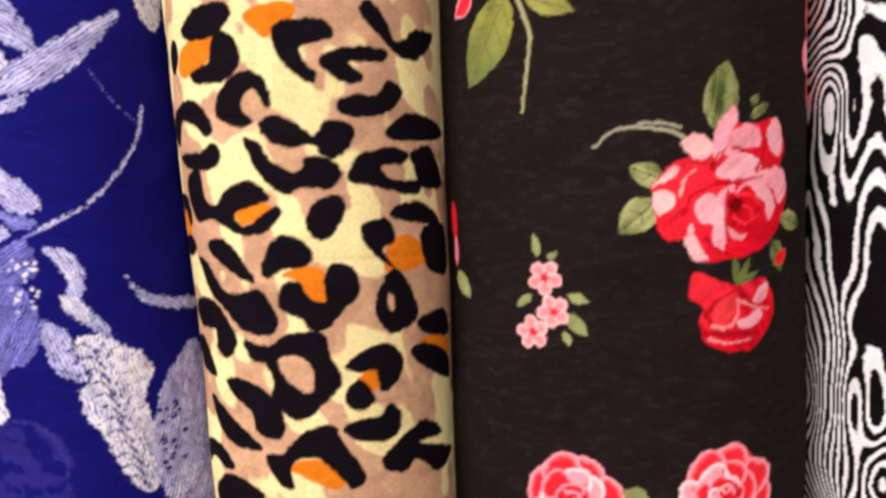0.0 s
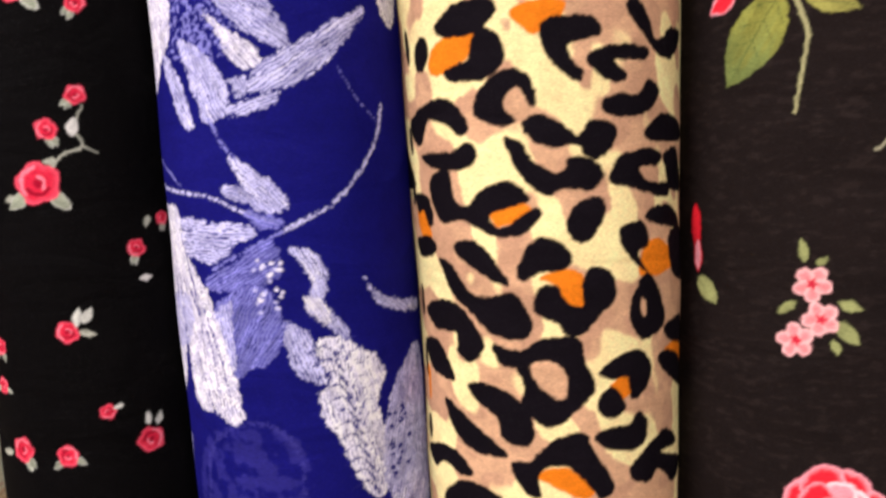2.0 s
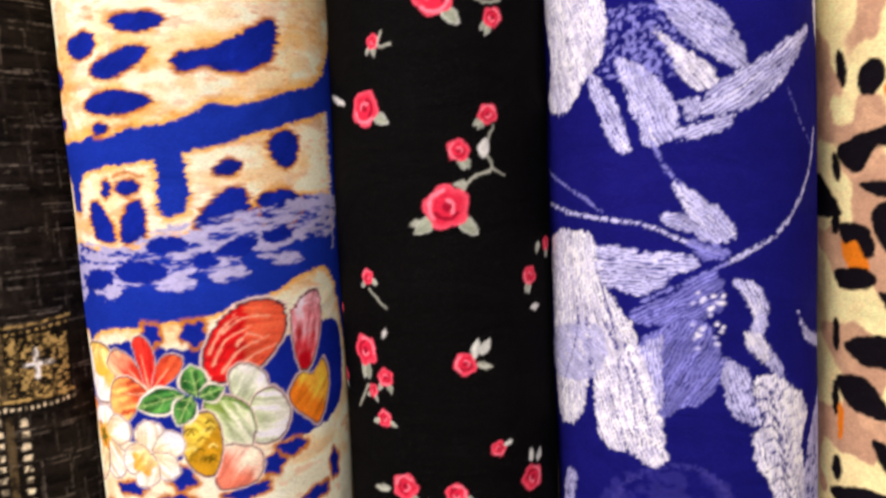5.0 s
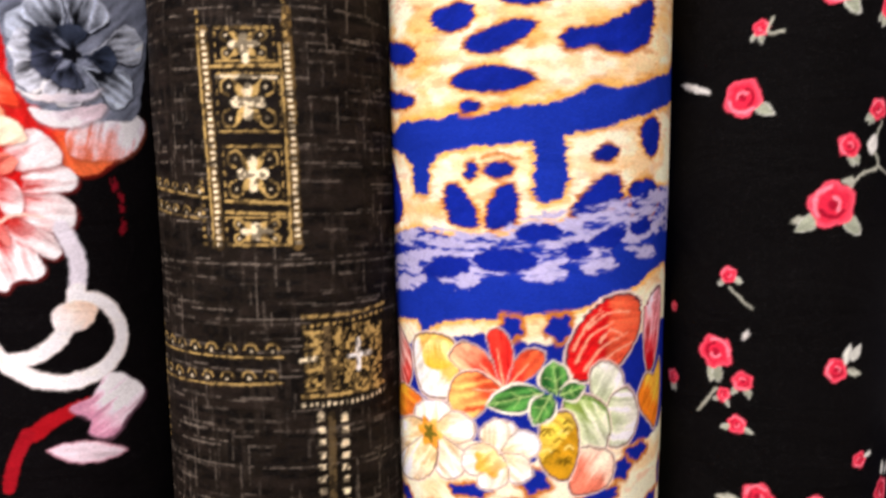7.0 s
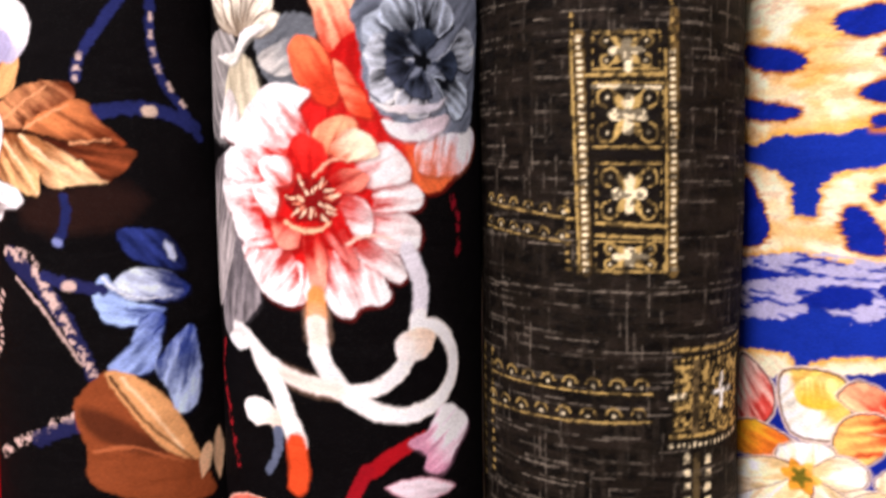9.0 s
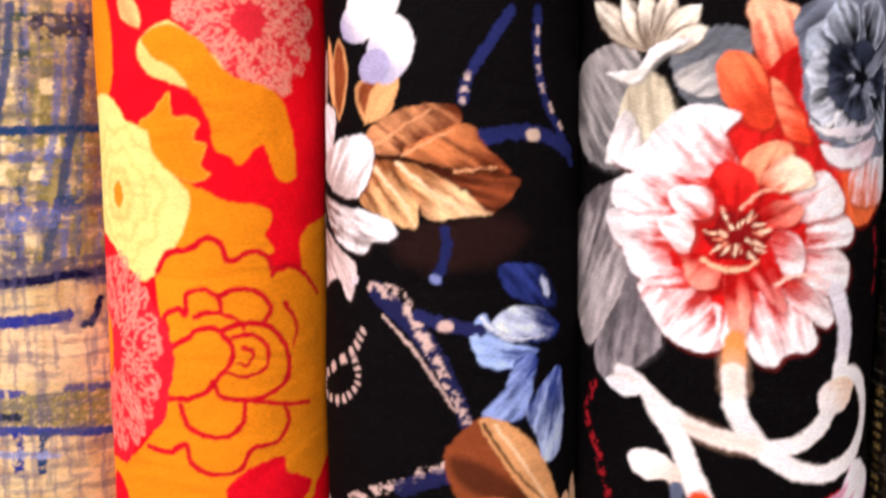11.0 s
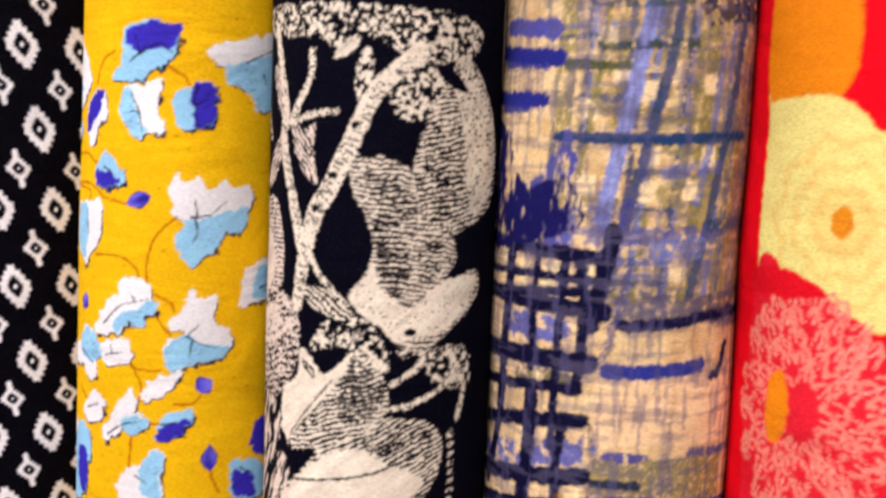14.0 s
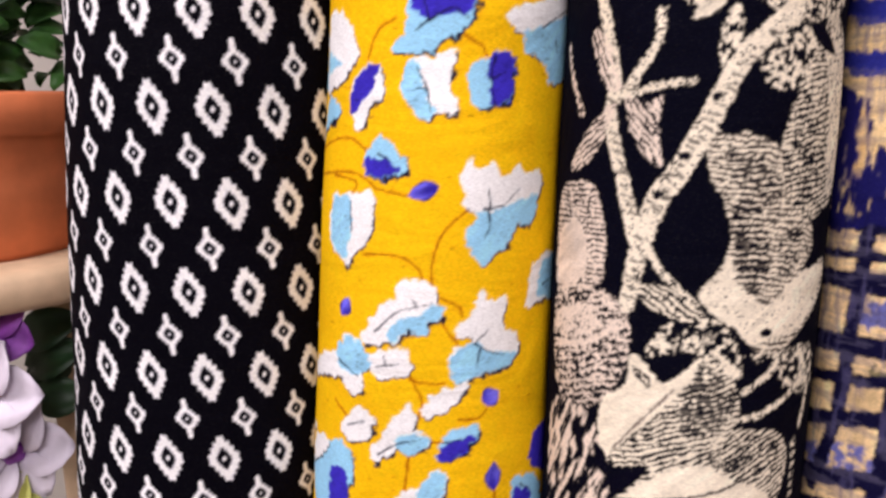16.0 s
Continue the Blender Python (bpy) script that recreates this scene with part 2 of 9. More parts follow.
        if dashes:
            length = np.hypot(*np.diff(line, axis=0).T).sum()
            a = a * step(-0.25, 0.25, np.sin(along * length / dashes * 2 * np.pi))
        if holes:
            a = a * step(-0.07, 0.07, cloudy(u, v, hole_size, seed + 31) - (0.28 + 0.44 * holes))
        self.lay(win, a, colour)

    def oval(self, colour, u, v, ru, rv=None, turn=0.0, wavy=0.0, lobes=5, start=0.0, **more):
        """A round or oval patch, its edge in lobes where wavy."""
        rv = ru if rv is None else rv
        c, s = math.cos(radians(turn)), math.sin(radians(turn))
        pts = []
        for k in range(40):
            a = 2 * math.pi * k / 40
            r = 1 + wavy * math.cos(lobes * a + start)
            x, y = ru * r * math.cos(a), rv * r * math.sin(a)
            pts.append((u + c * x - s * y, v + s * x + c * y))
        self.blob(colour, *pts, smoothed=False, **more)

    def leaf(self, colour, u0, v0, u1, v1, width, belly=0.45, bend=0.0, vein=None, vein_width=0.35, ribs=0, **more):
        """A leaf or petal from its stalk to its tip."""
        du, dv = u1 - u0, v1 - v0
        n = math.hypot(du, dv)
        left, right, spine = [], [], []
        for k in range(11):
            t = k / 10
            w = 0.5 * width * (math.sin(math.pi * t ** (math.log(0.5) / math.log(belly)))) ** 0.8 if 0 < k < 10 else 0.0
            off = bend * n * math.sin(math.pi * t)
            x, y = u0 + du * t - dv / n * off, v0 + dv * t + du / n * off
            spine.append((x, y))
            left.append((x - dv / n * w, y + du / n * w))
            right.append((x + dv / n * w, y - du / n * w))
        more.setdefault("streak", 0.22)
        if more.get("holes") or more["streak"]:
            more.setdefault("grain", math.atan2(dv, du))
            more.setdefault("seed", int(abs(u0 * 7 + v1 * 13)))
        self.blob(colour, *(left + right[-2:0:-1]), smoothed=False, **more)
        if vein:
            self.stroke(vein, vein_width, *spine[::2], end=vein_width * 0.5)
            for k in range(ribs):
                t = 0.18 + 0.62 * k / max(ribs - 1, 1)
                j = int(t * 10)
                for side in (left, right):
                    tip = side[min(j + 2, 9)]
                    self.stroke(vein, vein_width * 0.7, spine[j], ((spine[j][0] + tip[0] * 3) / 4, (spine[j][1] + tip[1] * 3) / 4), end=0.15)

    def weather(self, warp=0.5, size=2.5, tone=0.08, fray=0.0, v0=-1e9, v1=1e9, seed=77):
        """What the press and the yarn do to a print: wavering edges, uneven ink, and edges frayed along the weft between two heights."""
        u, v = self.u, self.v
        pitch = self.us[1] - self.us[0]
        du = warp * 2.4 * (cloudy(u, v, size, seed, 2) - 0.5)
        dv = warp * 2.4 * (cloudy(u, v, size, seed + 7, 2) - 0.5)
        if fray:
            du = du + fray * 2.6 * (cloudy(u * 0.18, v, 0.95, seed + 13, 2) - 0.5) * (step(v0 - 3, v0 + 3, v) * (1 - step(v1 - 3, v1 + 3, v)))
        x = np.clip((u + du - self.us[0]) / pitch, 0, len(self.us) - 1.001)
        y = np.clip((v + dv - self.vs[0]) / pitch, 0, len(self.vs) - 1.001)
        i, j = x.astype(int), y.astype(int)
        fx, fy = (x - i)[..., None], (y - j)[..., None]
        old = self.ink
        ink = (old[j, i] * (1 - fx) + old[j, i + 1] * fx) * (1 - fy) + (old[j + 1, i] * (1 - fx) + old[j + 1, i + 1] * fx) * fy
        self.ink = ink * (1 + 2 * tone * (cloudy(u, v, 5, seed + 19) - 0.5) + 1.5 * tone * (cloudy(u, v, 1.3, seed + 23, 2) - 0.5))[..., None]

    def fan(self, colour, u, v, r, a0, a1, count, width, **more):
        """Petals that spread from one place, between two angles in degrees."""
        for k in range(count):
            a = radians(a0 + (a1 - a0) * (k / max(count - 1, 1)))
            self.leaf(colour, u, v, u + r * math.cos(a), v + r * math.sin(a), width, belly=0.6, **more)


# ---- cloth rolls ----
def outline(half, deep, power):
    """The cross-section of a roll from its back round its front: arc length from the front's middle (mm), and x, y in metres."""
    a = np.linspace(-np.pi, np.pi, 2001)
    x = half * np.sign(np.sin(a)) * np.abs(np.sin(a)) ** (2 / power)
    y = -deep * np.sign(np.cos(a)) * np.abs(np.cos(a)) ** (2 / power)
    s = np.r_[0, np.cumsum(np.hypot(np.diff(x), np.diff(y)))] * 1000
    return s - s[1000], x, y


ROLL_TOP, ROLL_FOOT = 1.52, 0.012


def cloth_roll(spec, label, draw, ground, material=JERSEY, pitch=0.6, dents=0.0012, seed=1):
    """A roll of cloth that stands on the floor, leaning as spec says; draw prints its cloth."""
    (x_high, x_low), (half_high, half_low), front, deep, power, (z0, z1) = spec
    half = (half_high + half_low) / 2
    s, px, py = outline(half, deep, power)
    holder = new("fabric_roll")
    lean = (x_high - x_low) / 0.15
    foot = x_low + (ROLL_FOOT - 0.9) * lean
    holder.location = (foot, front + deep, 0.0)

    def place(u, v):
        """From millimetres on the cloth to metres from the roll's foot."""
        z = 1 + v / 1000
        wide = 1 + (half_high - half_low) / half * np.clip((z - 0.975) / 0.15, -1, 1)
        x, y = np.interp(u, s, px) * wide, np.interp(u, s, py)
        soft = (cloudy(u + 500, v, 70, seed, 2) - 0.5) * 2 * dents + (cloudy(u + 500, v * 0.4, 22, seed + 3, 2) - 0.5) * dents * 0.7
        k = 1 + soft / half
        return x * k + (z - ROLL_FOOT) * lean, y * k, z

    turn = 0.5 * (s[-1] - s[0])
    reach = min(turn * 0.56, 1000 * half * 1.5)
    us = np.arange(-reach, reach + pitch, pitch)
    vs = np.arange((z0 - 1) * 1000, (z1 - 1) * 1000 + pitch, pitch)
    sheet = Sheet(us, vs, ground)
    draw(sheet)
    high, ncol = vs[-1] - vs[0], len(us)
    verts, inks, faces = [], [], []

    def grid(uu, vv, ink):
        base = sum(len(p) for p in verts)
        gu, gv = np.meshgrid(uu, vv)
        verts.append(np.stack(place(gu, gv), -1).reshape(-1, 3))
        inks.append(ink.reshape(-1, 3))
        n, m = gu.shape
        i = base + (np.arange(n - 1)[:, None] * m + np.arange(m - 1)).reshape(-1)
        faces.append(np.stack([i, i + 1, i + m + 1, i + m], -1))

    grid(us, vs, sheet.ink)
    # above, below and behind, the print repeats on a wider mesh
    for uu, lo, hi in ((np.linspace(us[0], us[-1], 46), vs[-1], (ROLL_TOP - 1) * 1000), (np.linspace(us[0], us[-1], 46), (ROLL_FOOT - 1) * 1000, vs[0]),
                       (np.linspace(us[-1], turn, 12), (ROLL_FOOT - 1) * 1000, (ROLL_TOP - 1) * 1000),
                       (np.linspace(-turn, us[0], 12), (ROLL_FOOT - 1) * 1000, (ROLL_TOP - 1) * 1000)):
        vv = np.linspace(lo, hi, max(int((hi - lo) / 7), 2))
        col = np.clip(((uu - us[0]) / pitch).astype(int), 0, ncol - 1)
        row = (((vv - vs[0]) % high) / pitch).astype(int).clip(0, len(vs) - 1)
        grid(uu, vv, sheet.ink[row][:, col])
    verts, inks, faces = np.concatenate(verts), np.concatenate(inks), np.concatenate(faces)
    me = bpy.data.meshes.new("printed_cloth")
    me.vertices.add(len(verts))
    me.vertices.foreach_set("co", verts.astype(np.float32).ravel())
    me.loops.add(4 * len(faces))
    me.loops.foreach_set("vertex_index", faces.astype(np.int32).ravel())
    me.polygons.add(len(faces))
    me.polygons.foreach_set("loop_start", np.arange(0, 4 * len(faces), 4, dtype=np.int32))
    me.update(calc_edges=True)
    me.polygons.foreach_set("use_smooth", np.ones(len(faces), bool))
    layer = me.color_attributes.new("print", "FLOAT_COLOR", "POINT")
    layer.data.foreach_set("color", np.c_[np.clip(inks, 0, 0.86), np.ones(len(inks))].astype(np.float32).ravel())
    me.materials.append(material)
    cloth = new("printed_cloth", me)
    cloth.parent = holder
    # the wound layers seen at the roll's ends, and the tube inside
    for name, z in (("upper_end", ROLL_TOP - 0.004), ("lower_end", ROLL_FOOT + 0.004)):
        bm = bmesh.new()
        rings = []
        for k in range(9):
            f = 0.985 - k * 0.085
            v = (z - 1) * 1000
            ring = []
            for j in range(36):
                x, y, _ = place(np.array(-turn + 2 * turn * j / 36), np.array(v))
                mid = (z - ROLL_FOOT) * lean
                ring.append(bm.verts.new((mid + (float(x) - mid) * f, float(y) * f, z - (0.003 if k % 2 else 0.0) * (1 if z > 1 else -1))))
            rings.append(ring)
        for low, hi in zip(rings, rings[1:]):
            for j in range(36):
                bm.faces.new((low[j], low[(j + 1) % 36], hi[(j + 1) % 36], hi[j]))
        end = part(name, bm, plain_material("rolled_edge", tuple(0.6 * c + 0.03 for c in srgb(*ground)), 0.85, 300), holder)
    bm = bmesh.new()
    r = min(half, deep) * 0.3
    lathe(bm, [(r, 0.0), (r, ROLL_TOP + 0.02), (r * 0.82, ROLL_TOP + 0.02), (r * 0.82, ROLL_TOP - 0.1)], (0, 0, 0), 24)
    for vert in bm.verts:
        vert.co.x += (vert.co.z - ROLL_FOOT) * lean
    smooth(part("cardboard_tube", bm, CARD, holder))
    return tagged(holder, label, "fabric roll", "rolls of printed cloth")


# each roll: middle at 1.05 m and 0.90 m height, half widths there, front, half depth, roundness, printed stretch of height
ROLLS = {
    "zebra": ((0.2182, 0.2162), (0.0443, 0.0443), -0.004, 0.040, 2.05, (0.821, 1.052)),
    "rose": ((0.0970, 0.0943), (0.0770, 0.0782), -0.013, 0.056, 2.05, (0.822, 1.063)),
    "leopard": ((-0.0405, -0.0415), (0.0605, 0.0575), -0.010, 0.054, 2.05, (0.828, 1.078)),
    "navy": ((-0.1557, -0.1542), (0.0552, 0.0552), -0.006, 0.050, 2.05, (0.832, 1.085)),
    "smallrose": ((-0.2570, -0.2570), (0.0480, 0.0480), 0.003, 0.044, 2.05, (0.836, 1.091)),
    "goldleo": ((-0.3648, -0.3628), (0.0597, 0.0577), -0.009, 0.054, 2.05, (0.838, 1.098)),
    "blackgold": ((-0.4750, -0.4712), (0.0515, 0.0517), -0.006, 0.047, 2.05, (0.853, 1.088)),
    "peony": ((-0.5802, -0.5786), (0.0543, 0.0553), -0.011, 0.050, 2.05, (0.852, 1.092)),
    "brownleaf": ((-0.6813, -0.6810), (0.0498, 0.0515), -0.011, 0.046, 2.05, (0.852, 1.095)),
    "orange": ((-0.7780, -0.7790), (0.0470, 0.0475), -0.009, 0.043, 2.05, (0.865, 1.098)),
    "plaid": ((-0.8682, -0.8715), (0.0443, 0.0460), 0.002, 0.041, 2.05, (0.862, 1.100)),
    "cream": ((-0.9553, -0.9615), (0.0438, 0.0450), -0.010, 0.040, 2.05, (0.852, 1.100)),
    "yellow": ((-1.0415, -1.0520), (0.0440, 0.0475), -0.005, 0.042, 2.05, (0.850, 1.101)),
    "diamond": ((-1.1425, -1.1567), (0.0580, 0.0582), -0.004, 0.053, 2.05, (0.858, 1.102)),
}


# ---- the motifs and the prints ----
BLACK_INK = (22, 17, 20)


def bloom(c, u, v, r, dark, mid, pale, seed=1, rings=3, count=7, squash=1.0):
    """A printed rose: rings of overlapping petals, paler at their lips, round a curled heart."""
    rnd = random.Random(seed)
    c.oval(mid, u, v, r * 0.92, r * 0.92 * squash, wavy=0.07, lobes=count, start=seed, rough=0.25)
    for ring in range(rings):
        out = r * (0.66 - 0.24 * ring)
        size = r * (0.44 - 0.1 * ring)
        for k in range(count - ring):
            a = 2 * math.pi * (k + 0.5 * ring) / (count - ring) + seed + rnd.uniform(-0.25, 0.25)
            x, y = u + out * math.cos(a), v + out * math.sin(a) * squash
            tone = (mid, mid, dark, pale)[rnd.randrange(4)]
            c.oval(tone, x, y, size * rnd.uniform(0.75, 1.05), size * rnd.uniform(0.95, 1.3), turn=math.degrees(a), wavy=0.06, lobes=3,
                   start=a, rim=pale if tone != pale else (255, 225, 225), depth=size * 0.35, seed=seed + k, rough=0.15)
            c.stroke(dark, max(r * 0.045, 0.45), (x - size * 0.8 * math.sin(a), y + size * 0.8 * math.cos(a)), (x - size * 0.62 * math.cos(a), y - size * 0.62 * math.sin(a)),
                     (x + size * 0.8 * math.sin(a), y - size * 0.8 * math.cos(a)), alpha=0.75)
    for k in range(3):
        q = r * (0.26 - 0.08 * k)
        arc = [(u + q * math.cos(seed + 2 * k + t), v + q * math.sin(seed + 2 * k + t)) for t in (0, 0.9, 1.8, 2.7, 3.6)]
        c.stroke(pale if k % 2 else dark, max(r * 0.07, 0.5), *arc)


def posy(c, u, v, r, seed=1):
    """A small five-petalled pink flower."""
    for k in range(5):
        a = seed + 2 * math.pi * k / 5
        c.oval((245, 140, 140), u + 0.55 * r * math.cos(a), v + 0.55 * r * math.sin(a), 0.5 * r, 0.42 * r, turn=math.degrees(a),
               rim=(255, 190, 185), depth=0.3 * r, seed=seed + k)
    c.oval((205, 40, 60), u, v, 0.27 * r, wavy=0.3, lobes=5)


def rosebud(c, u, v, r, seed=1, sprout=True):
    """A small red rose with grey-green sepals."""
    green = (150, 158, 135)
    rnd = random.Random(seed)
    if sprout:
        for k in range(2):
            a = -1.6 + rnd.uniform(-1.2, 1.2)
            c.leaf(green, u + 0.6 * r * math.cos(a), v + 0.6 * r * math.sin(a), u + 1.75 * r * math.cos(a), v + 1.75 * r * math.sin(a), 0.6 * r, rim=(205, 208, 195), depth=0.4)
    c.oval((214, 40, 66), u, v, 0.95 * r, 0.9 * r, turn=30 * seed, wavy=0.08, lobes=5, rim=(235, 80, 100), depth=0.35 * r, seed=seed)
    for k in range(3):
        q = r * (0.72 - 0.22 * k)
        a = seed * 1.7 + 1.9 * k
        c.stroke((250, 130, 145) if k % 2 == 0 else (150, 15, 40), max(0.16 * r, 0.45),
                 *[(u + q * math.cos(a + t), v + q * math.sin(a + t)) for t in (0, 0.7, 1.4, 2.1)])
    c.oval((160, 18, 45), u, v, 0.2 * r)


def print_leopard(c):
    u, v = c.u, c.v
    tan = step(0.47, 0.53, cloudy(u * 1.1, v * 0.8 + u * 0.3, 15, 41, 2))
    whole = (slice(None), slice(None))
    c.lay(whole, tan, (206, 164, 126))
    c.lay(whole, 0.5 * step(0.45, 0.6, cloudy(u, v, 9, 43, 2)) * tan, (178, 136, 108))
    rust, ink = (226, 124, 26), (17, 13, 18)
    # orange hearts
    c.blob(rust, (-44.7, 38.4), (-25.5, 44.2), (-27.5, 34.0), (-39.1, 27.2), (-48.3, 28.3))
    c.blob(rust, (-12.8, 47.3), (-0.4, 51.2), (7.6, 48.7), (4.4, 41.8), (-3.9, 38.3), (-8.9, 41.8))
    c.blob(rust, (-22.3, -27.3), (-9.3, -24.3), (-7.3, -29.1), (-19.8, -32.6))
    c.blob(rust, (36.2, -53.9), (40.8, -42.8), (51.8, -42.8), (61.0, -53.2), (46.6, -56.3))
    c.blob(rust, (-4.9, -53.1), (5.0, -50.0), (11.9, -53.5), (11.2, -65.5), (5.2, -63.2), (1.5, -56.4))
    c.blob(rust, (22.3, -97.9), (28.8, -93.6), (32.3, -100.6), (26.0, -103.7))
    c.blob(rust, (52.0, -87.7), (63.8, -85.9), (76.8, -91.9), (76.9, -98.5), (60.1, -93.3))
    c.blob(rust, (-8.9, -132.3), (2.7, -129.1), (14.2, -138.5), (10.5, -142.6), (-2.1, -136.9))
    c.blob(rust, (-63.8, -21.8), (-56.9, -26.4), (-53.8, -37.6), (-60.8, -38.9), (-65.6, -31.0))
    # black spots
    c.blob(ink, (-44.8, 44.9), (-35.1, 52.7), (-21.0, 53.3), (-17.8, 47.8), (-25.6, 41.1), (-38.6, 40.5))
    c.oval(ink, -53.5, 36.1, 5.2, 7.1, turn=-15)
    c.blob(ink, (-23.3, 43.1), (-16.5, 38.2), (-15.4, 29.0), (-22.0, 23.3), (-37.1, 23.6), (-40.2, 27.8), (-29.5, 31.7), (-28.1, 38.3))
    c.blob(ink, (-28.3, 11.1), (-25.4, 19.4), (-15.8, 25.9), (-7.0, 24.2), (-3.7, 13.1), (-6.7, 12.1), (-9.7, 19.0), (-14.4, 17.4), (-15.4, 11.2), (-11.5, 7.4), (-16.7, 4.8), (-25.6, 8.3))
    c.blob(ink, (-67.0, 10.7), (-50.1, 17.4), (-37.7, 16.7), (-30.0, 6.5), (-34.6, 2.5), (-41.2, 7.3), (-50.9, 9.6), (-57.1, 0.2), (-65.0, 3.3))
    c.blob(ink, (-57.7, -4.0), (-39.1, -3.0), (-30.9, 0.1), (-27.3, -5.1), (-32.8, -10.1), (-49.2, -9.3))
    c.blob(ink, (-81.9, 0.2), (-75.6, -2.1), (-65.5, -16.6), (-82.3, -15.9))
    c.blob(ink, (-1.1, 42.2), (7.5, 44.3), (17.9, 43.7), (20.9, 37.1), (9.7, 34.2), (8.4, 30.4), (13.6, 23.4), (11.0, 19.8), (3.9, 25.5), (-1.0, 32.0))
    c.blob(ink, (15.0, 29.1), (24.4, 33.4), (41.5, 32.5), (40.3, 27.6), (26.2, 27.6), (32.0, 22.5), (27.0, 19.2), (18.6, 22.8))
    c.blob(ink, (20.4, 11.9), (26.5, 15.3), (36.7, 15.1), (42.7, 20.9), (49.6, 16.3), (42.6, 8.4), (31.3, 6.3), (22.8, 7.6))
    c.blob(ink, (35.7, 51.3), (42.8, 43.7), (47.8, 35.6), (58.7, 41.2), (73.1, 40.1), (59.9, 29.4), (47.8, 30.0), (39.7, 37.3), (31.3, 46.4))
    c.blob(ink, (-9.6, 6.6), (-2.8, 8.9), (4.4, 5.8), (10.6, 0.6), (16.1, 5.8), (25.1, 4.2), (26.7, -1.6), (19.6, -8.9), (13.6, -7.5), (10.5, -3.4), (-0.1, -3.8), (-7.3, 0.8))
    c.blob(ink, (-16.5, 1.1), (-9.5, -1.8), (-5.5, -8.4), (3.8, -13.1), (8.2, -7.7), (16.9, -9.2), (21.3, -15.2), (15.5, -20.6), (5.8, -19.6), (-0.7, -21.9), (-9.0, -16.1), (-14.0, -7.3))
    c.blob(ink, (40.1, -0.6), (46.0, 5.4), (56.3, 7.8), (77.5, 2.3), (77.6, -2.9), (47.7, -3.6))
    c.blob(ink, (23.1, -15.7), (28.6, -8.1), (42.6, -5.6), (51.3, -9.0), (47.7, -12.9), (38.0, -13.1), (42.5, -18.6), (58.1, -20.3), (55.0, -25.6), (40.9, -23.1), (31.0, -20.3), (24.8, -18.8))
    c.blob(ink, (-51.0, -12.5), (-41.1, -10.0), (-38.7, -21.3), (-32.4, -24.5), (-27.1, -19.3), (-15.4, -15.2), (-7.9, -21.1), (-9.3, -24.3), (-20.5, -26.9), (-22.9, -30.4), (-17.3, -32.9), (-5.5, -25.7), (-3.7, -29.9), (-11.9, -36.5), (-23.2, -36.3), (-35.4, -30.2), (-46.1, -31.7), (-52.8, -21.2))
    c.blob(ink, (6.1, -30.6), (12.1, -24.0), (20.2, -23.5), (21.0, -31.3), (14.0, -40.1), (7.0, -37.9))
    c.blob(ink, (39.9, -32.0), (49.7, -28.1), (63.6, -31.3), (72.0, -39.6), (47.7, -36.1))
    c.blob(ink, (28.2, -35.5), (39.3, -34.0), (42.4, -43.0), (36.2, -46.8), (41.7, -55.0), (32.8, -48.7), (27.7, -41.6))
    c.blob(ink, (57.2, -40.4), (77.4, -40.9), (77.2, -61.2), (59.7, -57.0))
    c.blob(ink, (-41.2, -41.7), (-34.6, -37.6), (-25.9, -41.4), (-16.7, -55.3), (-21.8, -54.9), (-33.9, -48.2))
    c.blob(ink, (-13.4, -50.7), (-8.8, -40.1), (-1.2, -37.3), (7.9, -44.5), (5.0, -50.0), (-6.0, -51.7), (-10.4, -54.5))
    c.blob(ink, (-50.4, -46.3), (-42.7, -48.6), (-34.6, -58.5), (-26.9, -60.4), (-15.1, -58.9), (-8.4, -70.3), (-12.0, -77.0), (-25.3, -75.3), (-33.9, -67.9), (-43.6, -60.3))
    c.blob(ink, (-7.9, -62.9), (-5.0, -56.6), (1.5, -56.2), (5.7, -63.2), (11.2, -64.4), (11.4, -55.6), (14.9, -50.2), (23.0, -51.9), (25.3, -62.3), (18.0, -69.4), (10.9, -75.9), (4.2, -75.5), (1.1, -70.7), (-5.4, -68.3))
    c.blob(ink, (31.2, -67.9), (36.1, -57.9), (42.4, -55.1), (50.2, -66.7), (51.4, -76.7), (39.0, -81.3), (33.1, -76.0))
    c.oval((206, 164, 126), 38.4, -68.2, 1.5, 3.7, turn=8)
    c.blob(ink, (-65.4, -69.0), (-53.0, -63.4), (-40.8, -64.7), (-30.4, -75.4), (-28.9, -82.2), (-36.6, -88.1), (-43.0, -84.2), (-43.3, -76.7), (-56.8, -76.4))
    c.blob(ink, (51.1, -77.8), (68.8, -75.8), (76.8, -81.4), (76.9, -89.4), (57.0, -84.9))
    c.blob(ink, (46.9, -89.9), (57.0, -88.7), (76.7, -98.9), (76.8, -109.6), (54.4, -98.6))
    c.blob(ink, (-24.8, -79.6), (-13.8, -81.5), (-4.6, -77.0), (9.1, -76.7), (12.0, -86.7), (15.7, -98.4), (5.6, -108.3), (-3.6, -112.6), (-13.6, -104.7), (-12.6, -97.4), (-15.3, -89.5), (-22.2, -87.5))
    c.blob((206, 164, 126), (-9.5, -87.1), (-1.6, -86.0), (4.2, -91.2), (3.5, -100.9), (-2.7, -99.1), (-7.5, -94.1))
    c.blob(ink, (-69.5, -83.5), (-55.1, -81.5), (-45.5, -93.6), (-47.9, -97.4), (-62.2, -94.5))
